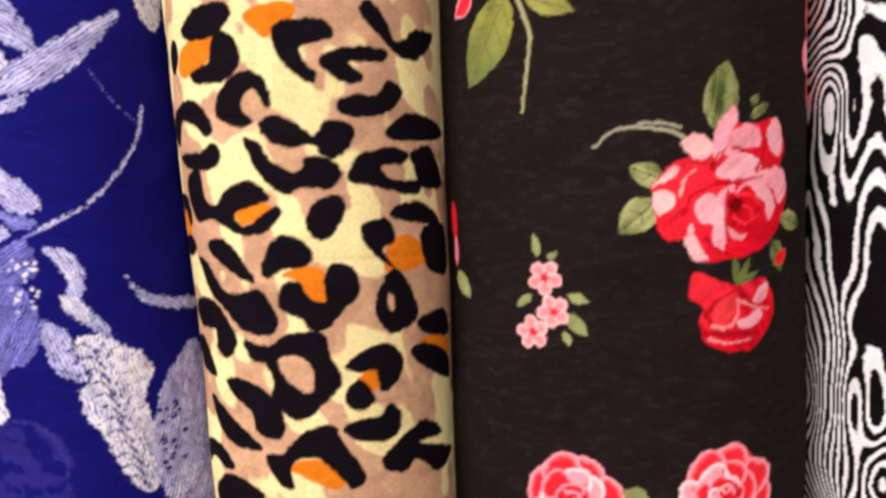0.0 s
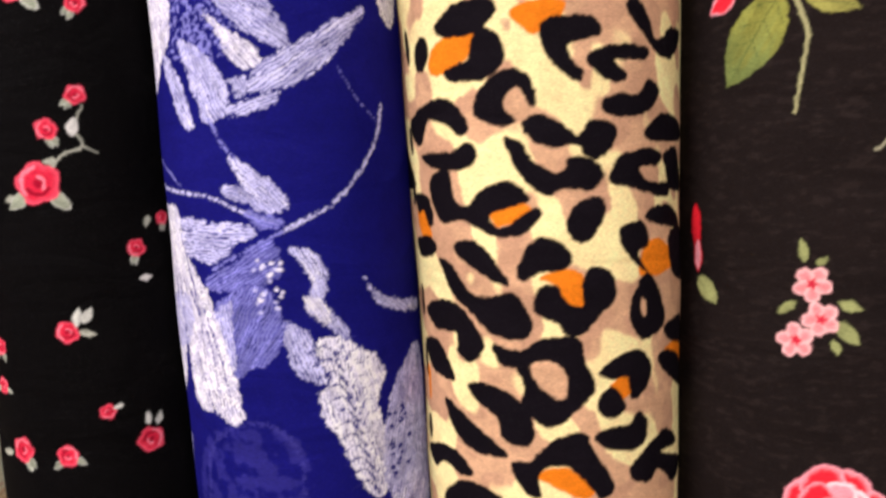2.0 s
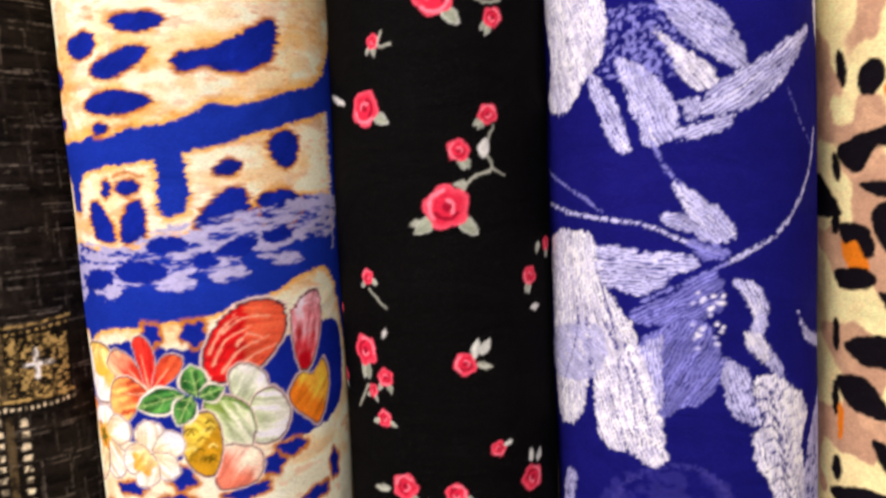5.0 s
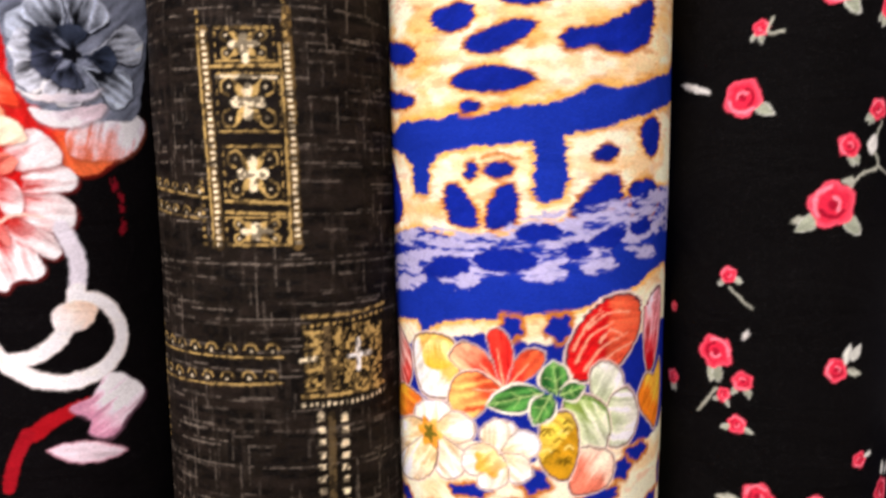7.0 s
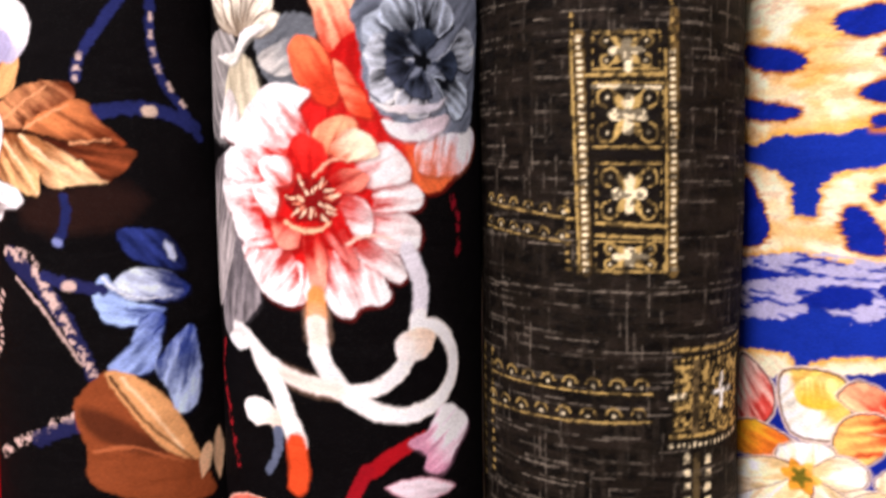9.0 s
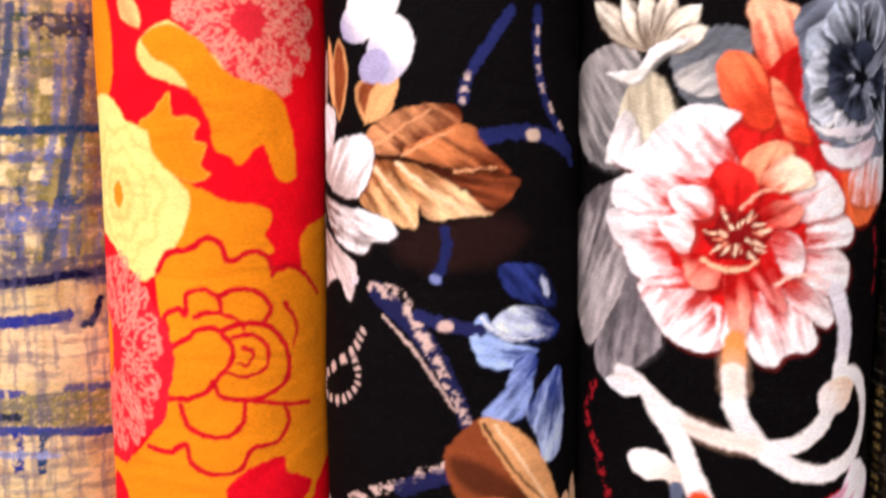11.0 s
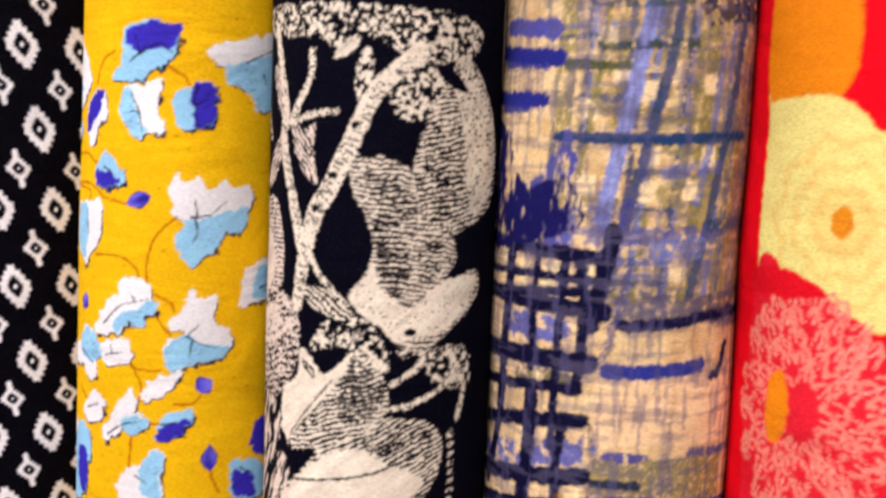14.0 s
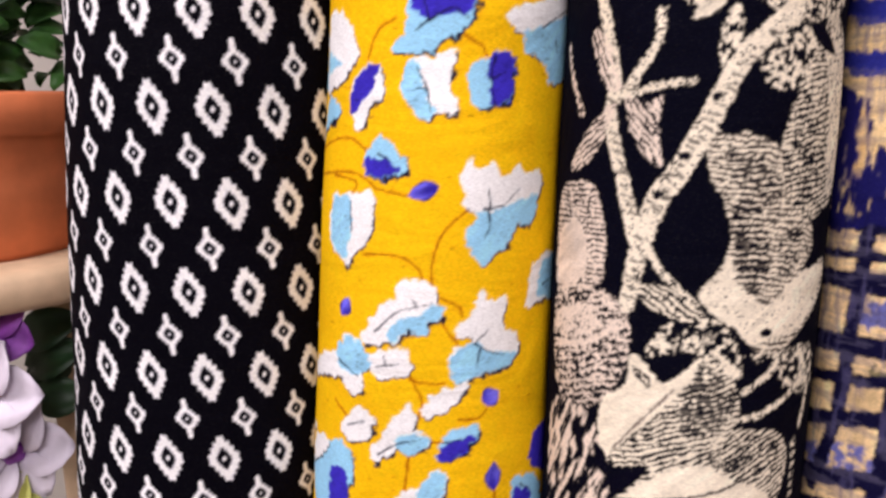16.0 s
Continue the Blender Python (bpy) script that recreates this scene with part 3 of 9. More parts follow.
    c.blob(ink, (-38.4, -97.3), (-28.9, -95.6), (-14.6, -101.5), (-8.9, -113.3), (-12.6, -120.8), (-22.5, -117.8), (-24.6, -109.6), (-33.4, -103.7))
    c.blob(ink, (17.1, -92.1), (23.7, -86.8), (35.9, -84.6), (43.2, -93.4), (39.4, -101.9), (31.9, -104.2), (30.1, -95.2), (23.3, -95.1))
    c.blob(ink, (17.8, -100.8), (23.5, -98.1), (27.8, -102.6), (29.4, -107.5), (22.1, -111.0), (17.0, -106.7))
    c.blob(ink, (-52.7, -105.5), (-41.2, -109.7), (-20.9, -124.0), (-28.0, -125.8), (-39.2, -124.0), (-48.6, -116.1))
    c.blob(ink, (15.1, -116.8), (23.2, -114.1), (31.3, -114.3), (35.6, -110.0), (41.0, -115.1), (39.0, -123.2), (31.1, -125.2), (19.4, -122.1))
    c.blob(ink, (-7.9, -123.0), (0.8, -116.5), (11.4, -115.7), (15.0, -123.4), (23.7, -138.6), (17.0, -143.2), (13.7, -138.6), (2.7, -128.6), (-7.7, -131.8), (-7.4, -141.6), (-13.9, -139.6), (-19.9, -128.4), (-12.2, -126.6))
    c.blob(ink, (30.4, -133.3), (40.3, -125.6), (54.6, -121.6), (66.9, -131.3), (50.7, -130.9), (76.8, -141.5), (62.5, -147.8), (48.9, -137.6), (42.0, -140.9), (33.9, -138.8))
    c.blob(ink, (-71.6, -131.5), (-49.6, -125.9), (-37.4, -133.5), (-41.7, -137.0), (-54.7, -134.1), (-63.3, -138.5))
    c.blob(ink, (-55.2, -147.0), (-40.2, -138.1), (-22.6, -143.4), (-26.7, -149.0), (-52.6, -155.2))
    c.blob(ink, (-66.2, -20.0), (-54.5, -21.2), (-51.6, -31.6), (-55.9, -33.0), (-58.9, -26.5), (-64.3, -28.1))
    c.blob(ink, (-69.1, -39.1), (-55.5, -37.2), (-51.1, -42.1), (-56.7, -46.3), (-67.3, -45.8))
    c.blob(ink, (53.1, -8.0), (66.6, -6.4), (77.4, -22.8), (59.3, -22.9), (54.0, -14.7))
    # the side that turns away from the light
    c.oval(ink, -65.8, 40.8, 2.5, 7.8, turn=8)
    c.oval(ink, -68.3, 2.6, 2.1, 6.2, turn=10)
    c.oval(ink, -68.6, -20.1, 2.3, 4.5)
    c.oval(ink, -69.2, -65.7, 2.1, 7.0)
    c.oval(ink, -69.7, -92.6, 2.1, 7.4)
    c.oval(rust, -66.9, -101.6, 1.6, 8.2)
    c.oval(ink, -68.3, -121.9, 2.7, 5.4)
    c.weather(0.55, 2.2, 0.12)


def print_rose(c):
    whole = (slice(None), slice(None))
    c.lay(whole, 0.3 * cloudy(c.u, c.v, 30, 3), (46, 36, 32))
    c.lay(whole, 0.5 * step(0.62, 0.72, cloudy(c.u * 0.3, c.v, 1.3, 33, 2)), (44, 36, 33))
    green, shade, pale = (104, 116, 62), (62, 76, 38), (142, 146, 92)
    red, mid, pink = (206, 14, 34), (232, 40, 54), (252, 158, 166)

    def foliage(base, tip, w, tone=green):
        c.leaf(tone, *base, *tip, w, fade=(pale, *tip, *base), vein=shade, vein_width=0.6, ribs=3, streak=0.4, rough=0.3, size=3)

    foliage((27.4, -8.2), (31.5, 18.6), 15)
    foliage((6.4, -24.8), (-6.7, -18.8), 9, pale)
    foliage((3.6, -32.1), (-10.6, -43.5), 13, pale)
    foliage((57.7, -42.5), (73.8, -46.4), 8)
    foliage((41.8, -3.2), (51.5, 1.8), 4)
    foliage((42.3, 1.6), (46.4, 5.1), 3)
    foliage((54.9, -51.2), (59.6, -64.2), 8)
    c.leaf((222, 30, 36), *(56.0, -61.4), *(62.3, -55.4), 5.5, rim=(240, 80, 70), depth=1.0)
    c.stroke((160, 158, 128), 1.6, (17.2, -11.2), (8.7, -6.5), (-2.8, -4.6), (-12.1, -5.2), (-19.5, -11.0), end=0.9)
    c.stroke((160, 158, 128), 1.2, (12.9, -5.3), (4.5, -3.2), (-2.8, -3.3), end=0.8)
    for tip in ((35.0, -55.2), (42.3, -56.5), (46.5, -62.1)):
        c.leaf(green, *(35.7, -66.9), *tip, 3.2)
    c.stroke(shade, 1.0, (51.0, -45.3), (53.6, -50.0), (54.9, -54.6))

    # the open rose: red body, then shaped pink highlights and dark folds
    c.blob(mid, (3.2, -24.6), (11.8, -17.8), (22.8, -15.3), (32.1, -5.3), (45.0, -5.9), (54.7, -4.0), (60.5, -15.1), (57.6, -22.6), (62.2, -32.9), (57.0, -45.8), (48.0, -53.8), (32.0, -56.7), (18.0, -55.9), (14.8, -47.7), (7.2, -47.2), (3.1, -39.5), (2.1, -30.9), rough=0.4, size=3, fade=(red, *(11.7, -27.3), *(51.0, -40.8)), streak=0.2)
    for tone, points in (((250, 178, 172), ((12.9, -11.6), (17.3, -8.3), (22.8, -9.0), (25.5, -13.8), (22.7, -17.8), (17.2, -16.6))), (pink, ((25.5, -15.0), (27.4, -6.1), (34.1, 1.3), (36.6, -2.4), (33.3, -9.6), (27.3, -18.7))),
                         (pink, ((30.2, -15.7), (34.6, -8.6), (41.0, -5.3), (46.7, -8.5), (46.5, -14.0), (39.6, -14.5), (33.3, -17.0))), (pink, ((50.3, -11.4), (51.5, -6.1), (56.1, -3.6), (59.0, -9.6), (58.3, -17.2), (54.8, -18.1))),
                         ((254, 170, 176), ((26.8, -23.6), (30.9, -18.9), (37.0, -16.1), (45.6, -18.7), (46.5, -23.1), (40.9, -26.6), (32.1, -26.0))), (pink, ((42.3, -25.4), (49.4, -23.3), (59.4, -23.4), (61.4, -31.7), (56.9, -36.9), (53.5, -31.2), (47.9, -28.6))),
                         (pink, ((35.0, -32.0), (39.6, -27.4), (46.5, -27.0), (51.6, -31.0), (54.9, -37.9), (51.0, -43.1), (49.4, -36.3), (43.7, -32.6))), ((254, 172, 178), ((18.2, -35.1), (22.7, -31.1), (28.4, -32.6), (32.0, -39.3), (30.8, -45.7), (30.1, -50.4), (26.1, -43.2), (20.4, -41.7))),
                         (pink, ((27.7, -31.5), (34.5, -27.7), (34.0, -33.0), (30.8, -38.1))), ((250, 180, 178), ((2.1, -26.7), (8.5, -20.7), (11.7, -19.9), (10.6, -24.0), (5.3, -25.8))), ((250, 186, 180), ((2.1, -29.8), (6.3, -28.0), (10.6, -31.4), (9.5, -35.6), (4.8, -38.5), (2.7, -35.2))),
                         ((250, 180, 178), ((14.1, -46.6), (17.0, -41.4), (18.5, -46.9), (21.4, -52.5), (23.7, -55.9), (17.6, -55.9))), (pink, ((31.5, -43.6), (37.0, -47.3), (40.9, -46.5), (38.3, -49.6), (33.2, -48.0))), (pink, ((26.8, -43.2), (29.6, -48.8), (30.0, -53.2), (25.3, -49.6)))):
        c.blob(tone, *points, rough=0.3, size=2.5, streak=0.16, seed=int(abs(points[0][0] * 5 + points[1][1])) % 70)
    c.blob((226, 34, 48), (4.1, -39.5), (10.6, -34.6), (16.4, -37.1), (14.8, -46.6), (7.2, -47.0), (4.7, -43.9), streak=0.25, rough=0.3)
    c.stroke((250, 170, 160), 1.4, (12.7, -30.5), (15.0, -24.3), (18.7, -21.4), end=0.6, rough=0.3)
    for w, points in ((2.0, ((25.5, -21.8), (26.9, -17.6), (30.9, -14.1))), (2.4, ((27.3, -27.2), (34.5, -27.0), (47.9, -25.8))), (1.8, ((32.0, -30.7), (30.8, -39.2), (32.5, -48.0))), (1.6, ((13.8, -38.0), (17.8, -30.8), (25.4, -28.1))), (1.6, ((34.5, -14.3), (40.9, -15.9), (48.5, -20.0))), (2.0, ((45.0, -23.0), (48.5, -16.7), (50.3, -9.3))), (1.6, ((22.6, -47.2), (27.7, -53.0), (34.5, -55.1)))):
        c.stroke((178, 8, 24), w, *points, end=0.7, rough=0.4, alpha=0.85)
    c.oval((196, 10, 28), *(39.1, -38.1), 8.5, 8.5, wavy=0.1, lobes=5, rough=0.4, streak=0.25)
    c.oval((112, 4, 14), *(35.5, -35.7), 3.6, 3.2, rough=0.6, soft=2.0)
    for points in (((34.5, -40.6), (39.6, -43.2), (46.5, -40.5)), ((35.8, -32.0), (42.3, -32.5), (47.9, -37.3)), ((39.1, -36.6), (42.8, -38.4), (42.3, -41.9))):
        c.stroke((238, 50, 62), 1.5, *points, end=0.6, rough=0.3)
    # the lower rose
    c.blob(red, (16.2, -64.1), (19.1, -60.4), (28.3, -64.6), (37.0, -67.0), (49.5, -65.6), (54.3, -77.1), (50.5, -86.7), (42.3, -93.0), (30.6, -92.4), (21.9, -87.7), (19.7, -79.7), (21.3, -74.3), (16.2, -70.6), rough=0.4, size=3, fade=(mid, *(34.4, -87.9), *(20.2, -64.4)), streak=0.3)
    for tone, points in ((mid, ((17.5, -70.7), (18.4, -63.1), (25.3, -65.9), (23.6, -73.4))), ((240, 60, 66), ((25.2, -80.2), (27.1, -71.5), (35.7, -71.3), (34.4, -77.8), (29.5, -82.9))), (pink, ((43.7, -74.5), (46.5, -69.2), (51.7, -67.6), (49.5, -73.7))),
                         (pink, ((35.7, -81.3), (40.9, -79.7), (46.5, -77.1), (48.0, -81.1), (42.3, -84.4), (37.5, -84.2)))):
        c.blob(tone, *points, rough=0.3, size=2.5, streak=0.2)
    for points in (((25.2, -82.0), (31.9, -83.1), (35.7, -79.5), (36.4, -73.6)), ((36.4, -73.0), (43.7, -76.1), (51.7, -77.8)), ((24.2, -86.8), (31.9, -89.4), (42.3, -88.9))):
        c.stroke((252, 140, 140), 1.5, *points, end=0.8, rough=0.3)
    for points in (((22.4, -77.7), (26.6, -72.6), (34.4, -69.0)), ((22.4, -84.4), (31.9, -85.8), (46.5, -86.8)), ((38.3, -70.5), (42.3, -74.3), (48.0, -76.2))):
        c.stroke((150, 6, 20), 1.4, *points, end=0.6, rough=0.4, alpha=0.8)
# the sprig of small blossoms
    c.leaf((146, 152, 96), -42.2, -52.1, -43.8, -42.9, 3.8)
    c.leaf((146, 152, 96), -38.1, -53.2, -34.4, -49.7, 2.5)
    c.leaf((146, 152, 96), -45.0, -67.2, -51.5, -72.1, 3.8)
    c.leaf((146, 152, 96), -30.8, -67.0, -22.2, -70.2, 3.8)
    c.leaf((146, 152, 96), -31.4, -74.6, -22.9, -83.5, 5.5)
    c.leaf((146, 152, 96), -32.0, -81.8, -29.9, -87.2, 3.0)
    posy(c, -39.6, -60.4, 6.8, 1)
    posy(c, -36.3, -73.8, 6.6, 2)
    posy(c, -44.9, -82.3, 6.8, 3)
    # the leaf and stalk at the top
    c.leaf((140, 142, 66), -51.9, 49.4, -72.1, 16.2, 20.3, vein=shade, ribs=4, fade=(green, -56.6, 43.8, -69.2, 19.4))
    c.leaf((150, 148, 76), -44.3, 46.9, -25.7, 40.0, 8.5, vein=shade)
    c.stroke((160, 158, 112), 1.9, (-47.1, 46.5), (-42.8, 33.4), (-44.0, 20.9), (-46.4, 4.5), end=1.1)
    c.leaf(mid, -69.1, 52.5, -80.9, 45.0, 8.5, rim=pink, depth=1.5)
    # roses cut by the lower edge
    bloom(c, -30.2, -150.3, 18.2, red, mid, pink, 3)
    bloom(c, 30.6, -150.2, 19.5, red, mid, pink, 5)
    c.leaf((146, 152, 96), -0.2, -150.9, -10.9, -146.1, 7.6)
    # rose at the turning side
    c.oval(mid, 87.0, 36.8, 6.4, 8.5, rim=pink, depth=1.5)
    c.oval(pink, 83.0, 20.7, 6.8, 7.2, rim=mid, depth=1.5)
    c.oval(mid, 88.8, 7.3, 5.9, 9.3, rim=pink, depth=1.5)
    c.oval(mid, -87.2, -39.2, 2.9, 9.0, rim=red, depth=1.2)
    c.oval(pink, -86.3, -51.1, 2.4, 6.9, rim=red, depth=1.2)
    c.leaf((146, 152, 96), -86.2, -60.1, -76.1, -70.8, 8.2)
    c.weather(0.5, 2.0, 0.08)


def print_navy(c):
    white, chalk, dim, ground = (240, 238, 250), (196, 196, 232), (126, 126, 196), (22, 21, 104)
    whole = (slice(None), slice(None))
    c.lay(whole, 0.5 * cloudy(c.u, c.v, 34, 8), (28, 24, 112))

    def chalked(colour, a, b, *points, holes=0.24, seed=None):
        """A petal rubbed on in chalk, its strokes running from a to b."""
        seed = int(abs(a[0] * 7 + b[1] * 3)) % 90 if seed is None else seed
        g = math.atan2(b[1] - a[1], b[0] - a[0])
        c.blob(tuple(int(0.68 * k + 0.32 * q) for k, q in zip(colour, ground)), *points, rough=1.2, size=1.6, alpha=0.7, holes=0.2, hole_size=1.2, grain=g, seed=seed)
        c.blob(colour, *points, rough=1.2, size=1.6, hatch=(g, 1.5, max(0.9 - 1.1 * holes, 0.36)), streak=0.3, grain=g, seed=seed)

    # upper flower
    c.blob(dim, (-39.1, 63.0), (-9.2, 63.1), (-6.4, 41.9), (-21.0, 36.8), (-38.1, 43.1), rough=1.0, holes=0.6, hole_size=1.3)
    chalked(white, (-70.4, 73.5), (-55.4, 29.3), (-71.4, 83.5), (-37.7, 73.6), (-35.3, 51.5), (-44.6, 39.5), (-55.5, 28.8), (-71.4, 32.5), (-67.4, 50.5), holes=0.12)
    chalked(chalk, (-40.4, 40.1), (-27.2, 13.4), (-43.0, 41.5), (-35.3, 37.3), (-29.0, 24.5), (-25.9, 12.9), (-31.7, 12.6), (-37.5, 25.3))
    chalked(chalk, (-27.0, 43.9), (-15.3, 15.9), (-30.5, 46.5), (-18.1, 40.8), (-10.0, 30.5), (-8.4, 20.8), (-13.1, 14.2), (-20.0, 13.8), (-22.9, 21.8), (-26.7, 33.1))
    chalked(chalk, (-13.5, 67.7), (15.3, 42.8), (-15.6, 70.0), (3.9, 64.1), (12.8, 53.3), (17.1, 42.8), (12.0, 41.2), (2.6, 45.9), (-7.7, 54.6))
    chalked(white, (-14.5, 55.3), (1.8, 34.0), (-16.3, 56.7), (-5.9, 48.2), (2.4, 41.7), (5.8, 35.2), (-0.4, 32.6), (-6.3, 37.2), (-10.6, 46.0), holes=0.15)
    chalked(chalk, (47.1, 55.3), (1.3, 26.6), (49.5, 56.2), (34.2, 50.2), (19.7, 42.3), (6.2, 35.2), (0.1, 28.3), (1.6, 24.0), (14.2, 25.5), (26.2, 30.7), (36.0, 39.6))
    chalked(chalk, (10.8, 22.3), (-8.3, 16.9), (11.1, 23.9), (1.0, 21.9), (-8.1, 19.0), (-9.7, 15.9), (0.6, 16.2), (9.9, 19.7))
    chalked(chalk, (-5.5, 29.1), (-1.2, 22.5), (-7.3, 29.3), (-0.6, 29.9), (-1.0, 24.2), (-5.1, 22.7))
    # stalks
    c.stroke(dim, 1.2, (-17.9, 14.9), (-13.3, 5.5), (-5.4, -5.3), (-0.3, -12.1), end=1.8, holes=0.35, rough=0.4)
    c.stroke(chalk, 1.5, (-71.4, -8.5), (-51.6, -12.0), (-34.7, -14.1), (-20.5, -16.2), (-8.9, -21.7), (6.4, -27.4), end=1.0, holes=0.3, rough=0.4)
    c.stroke(dim, 1.3, (-71.4, 5.5), (-47.4, -5.0), (-37.9, -11.4), holes=0.35, rough=0.4)
    c.stroke(chalk, 1.3, (54.8, 17.9), (50.9, 4.3), (40.8, -10.0), (29.1, -20.9), (17.5, -26.8), (8.8, -30.7), end=1.8, holes=0.3, rough=0.4)
    c.stroke(dim, 0.8, (35.5, 32.0), (43.0, 20.0), (52.9, 10.0), holes=0.55, rough=0.4)
    c.stroke(dim, 1.4, (8.8, -30.7), (-3.1, -36.3), (-23.1, -45.6), holes=0.4, rough=0.5)
    chalked(chalk, (-8.5, -1.9), (10.1, -21.5), (-10.7, 0.4), (-1.0, -6.0), (7.0, -12.5), (12.2, -19.8), (7.1, -23.1), (-1.6, -21.3), (-5.5, -13.0))
    chalked(chalk, (-15.2, -12.6), (-3.0, -18.6), (-15.1, -11.1), (-5.9, -13.0), (-2.7, -18.6), (-12.7, -16.5))
    chalked(dim, (-4.4, -23.0), (8.6, -28.0), (-6.6, -21.8), (6.6, -25.2), (9.0, -28.5), (-0.4, -29.8))
    # middle flower
    chalked(chalk, (-44.4, -29.6), (-5.0, -31.8), (-49.8, -32.2), (-27.0, -28.3), (-11.6, -26.7), (-1.8, -30.6), (-11.8, -36.1), (-17.5, -41.0), (-26.2, -42.9), (-41.4, -38.4))
    chalked(chalk, (-43.7, -24.8), (-27.0, -27.4), (-45.9, -24.4), (-26.7, -25.1), (-27.0, -28.3), (-44.3, -29.1))
    chalked(dim, (1.4, -36.5), (-26.5, -52.1), (-26.8, -49.4), (-12.8, -42.8), (-0.2, -34.2), (6.2, -37.2), (5.5, -47.9), (-4.2, -52.4), (-24.0, -54.8), holes=0.42)
    chalked(dim, (0.2, -54.4), (-20.5, -91.4), (-25.3, -63.7), (-16.2, -55.3), (-3.1, -52.5), (4.6, -61.3), (3.1, -71.5), (-5.9, -82.8), (-16.2, -92.1), (-21.7, -90.1), (-20.4, -75.5), holes=0.3)
    chalked(chalk, (-19.0, -58.8), (-15.7, -79.5), (-24.3, -64.8), (-16.5, -59.2), (-16.2, -70.2), (-16.0, -84.1), (-20.3, -89.1), (-20.4, -75.5), holes=0.4)
    chalked(dim, (6.0, -68.2), (-6.4, -83.9), (6.4, -67.8), (3.6, -77.3), (-3.8, -85.8), (-6.9, -83.9), (-0.2, -73.0), holes=0.4)
    rnd = random.Random(5)
    for k in range(26):
        x, y = (1.2, -52.2)
        c.oval(rnd.choice((white, chalk)), x + rnd.uniform(-6, 6), y + rnd.uniform(-11, 11), 0.9, 0.7, rough=0.4, alpha=0.9)
    chalked(chalk, (11.2, -39.2), (28.5, -77.2), (9.7, -38.0), (19.0, -39.3), (24.4, -48.8), (22.7, -61.6), (29.5, -69.3), (32.0, -78.2), (26.3, -73.7), (20.0, -67.0), (14.4, -62.4), (18.6, -53.7), (14.6, -44.4), holes=0.2)
    chalked(white, (15.7, -55.3), (24.2, -67.5), (13.7, -59.2), (19.0, -57.8), (24.8, -65.7), (20.6, -69.4), holes=0.15)
    chalked(chalk, (9.3, -68.4), (18.0, -92.2), (6.4, -68.3), (14.7, -72.2), (17.7, -82.9), (21.3, -93.0), (13.9, -92.7), (7.6, -85.3), holes=0.25)
    # white flower at the turning edge
    chalked(white, (-71.4, -25.5), (-66.9, -100.1), (-71.4, -23.5), (-45.0, -19.2), (-42.1, -31.8), (-47.3, -53.6), (-46.0, -75.3), (-53.2, -96.5), (-67.4, -101.5), (-71.4, -89.5), (-71.4, -58.5), holes=0.14)
    chalked(white, (-48.4, -25.0), (-18.0, -109.0), (-45.9, -24.9), (-39.1, -38.7), (-29.3, -51.1), (-24.2, -63.6), (-20.5, -76.2), (-17.5, -90.1), (-15.4, -101.7), (-14.9, -108.1), (-20.8, -111.4), (-28.7, -106.1), (-35.8, -106.3), (-42.5, -99.7), (-44.0, -86.0), (-45.0, -63.0), (-47.3, -41.6), holes=0.1)
    chalked(chalk, (-67.4, -64.5), (-47.0, -75.5), (-71.4, -63.5), (-43.9, -55.7), (-37.5, -67.0), (-47.6, -79.2), (-71.4, -81.5), holes=0.5)
    for a, b, d in (((-40.8, -34.1), (-33.5, -61.9), (-32.8, -85.5)), ((-37.9, -55.1), (-28.7, -75.6), (-26.6, -99.1)), ((-30.3, -61.6), (-23.3, -84.6), (-20.3, -105.6)), ((-52.3, -44.4), (-53.4, -64.2), (-67.4, -90.5)), ((-37.4, -81.3), (-33.6, -92.8), (-30.9, -103.3))):
        c.stroke((62, 58, 130), 1.1, a, b, d, end=0.5, rough=0.5, holes=0.2)
    # ruffled leaf that runs down to the edge
    chalked(white, (23.7, -76.6), (35.2, -138.0), (18.6, -75.6), (29.1, -76.4), (37.4, -82.4), (43.0, -86.3), (46.7, -94.8), (42.1, -103.9), (43.3, -113.8), (45.5, -129.1), (43.7, -145.4), (36.1, -145.6), (29.6, -133.3), (24.7, -119.4), (18.9, -109.1), (17.1, -99.5), (22.7, -93.2), (19.4, -85.3), holes=0.08)
    for k in range(12):
        t = k / 11
        a, b = (24.6, -81.3), (37.8, -141.2)
        x, y = a[0] + (b[0] - a[0]) * t, a[1] + (b[1] - a[1]) * t
        c.stroke((40, 38, 112), 1.5, (x + 2.0, y - 3.5), (x - 3.0, y + 2.6), (x - 9.5, y + 0.5), end=0.5, rough=0.6, holes=0.15)
        c.stroke((70, 68, 140), 0.9, (x + 3.0, y), (x + 5.0, y + 4.0), (x + 9.5, y + 5.0), end=0.4, rough=0.6, holes=0.25)
    chalked(chalk, (63.9, -89.2), (47.2, -144.1), (45.1, -116.3), (52.7, -98.7), (66.6, -86.2), (73.6, -94.5), (73.6, -162.5), (45.1, -148.4), holes=0.34)
    for k in range(22):
        x, y = (51.7, -125.6)
        c.oval(ground, x + rnd.uniform(-5, 7), y + rnd.uniform(-15, 15), 1.3, 0.9, rough=0.5)
    chalked(chalk, (40.3, -51.1), (63.5, -66.8), (39.2, -50.0), (45.9, -59.8), (59.2, -64.5), (73.6, -66.9), (73.6, -71.9), (47.5, -65.3), holes=0.2)
    chalked(white, (58.3, 66.5), (63.6, 53.8), (57.6, 68.6), (73.6, 71.8), (68.3, 52.1), (59.9, 54.4), holes=0.2)
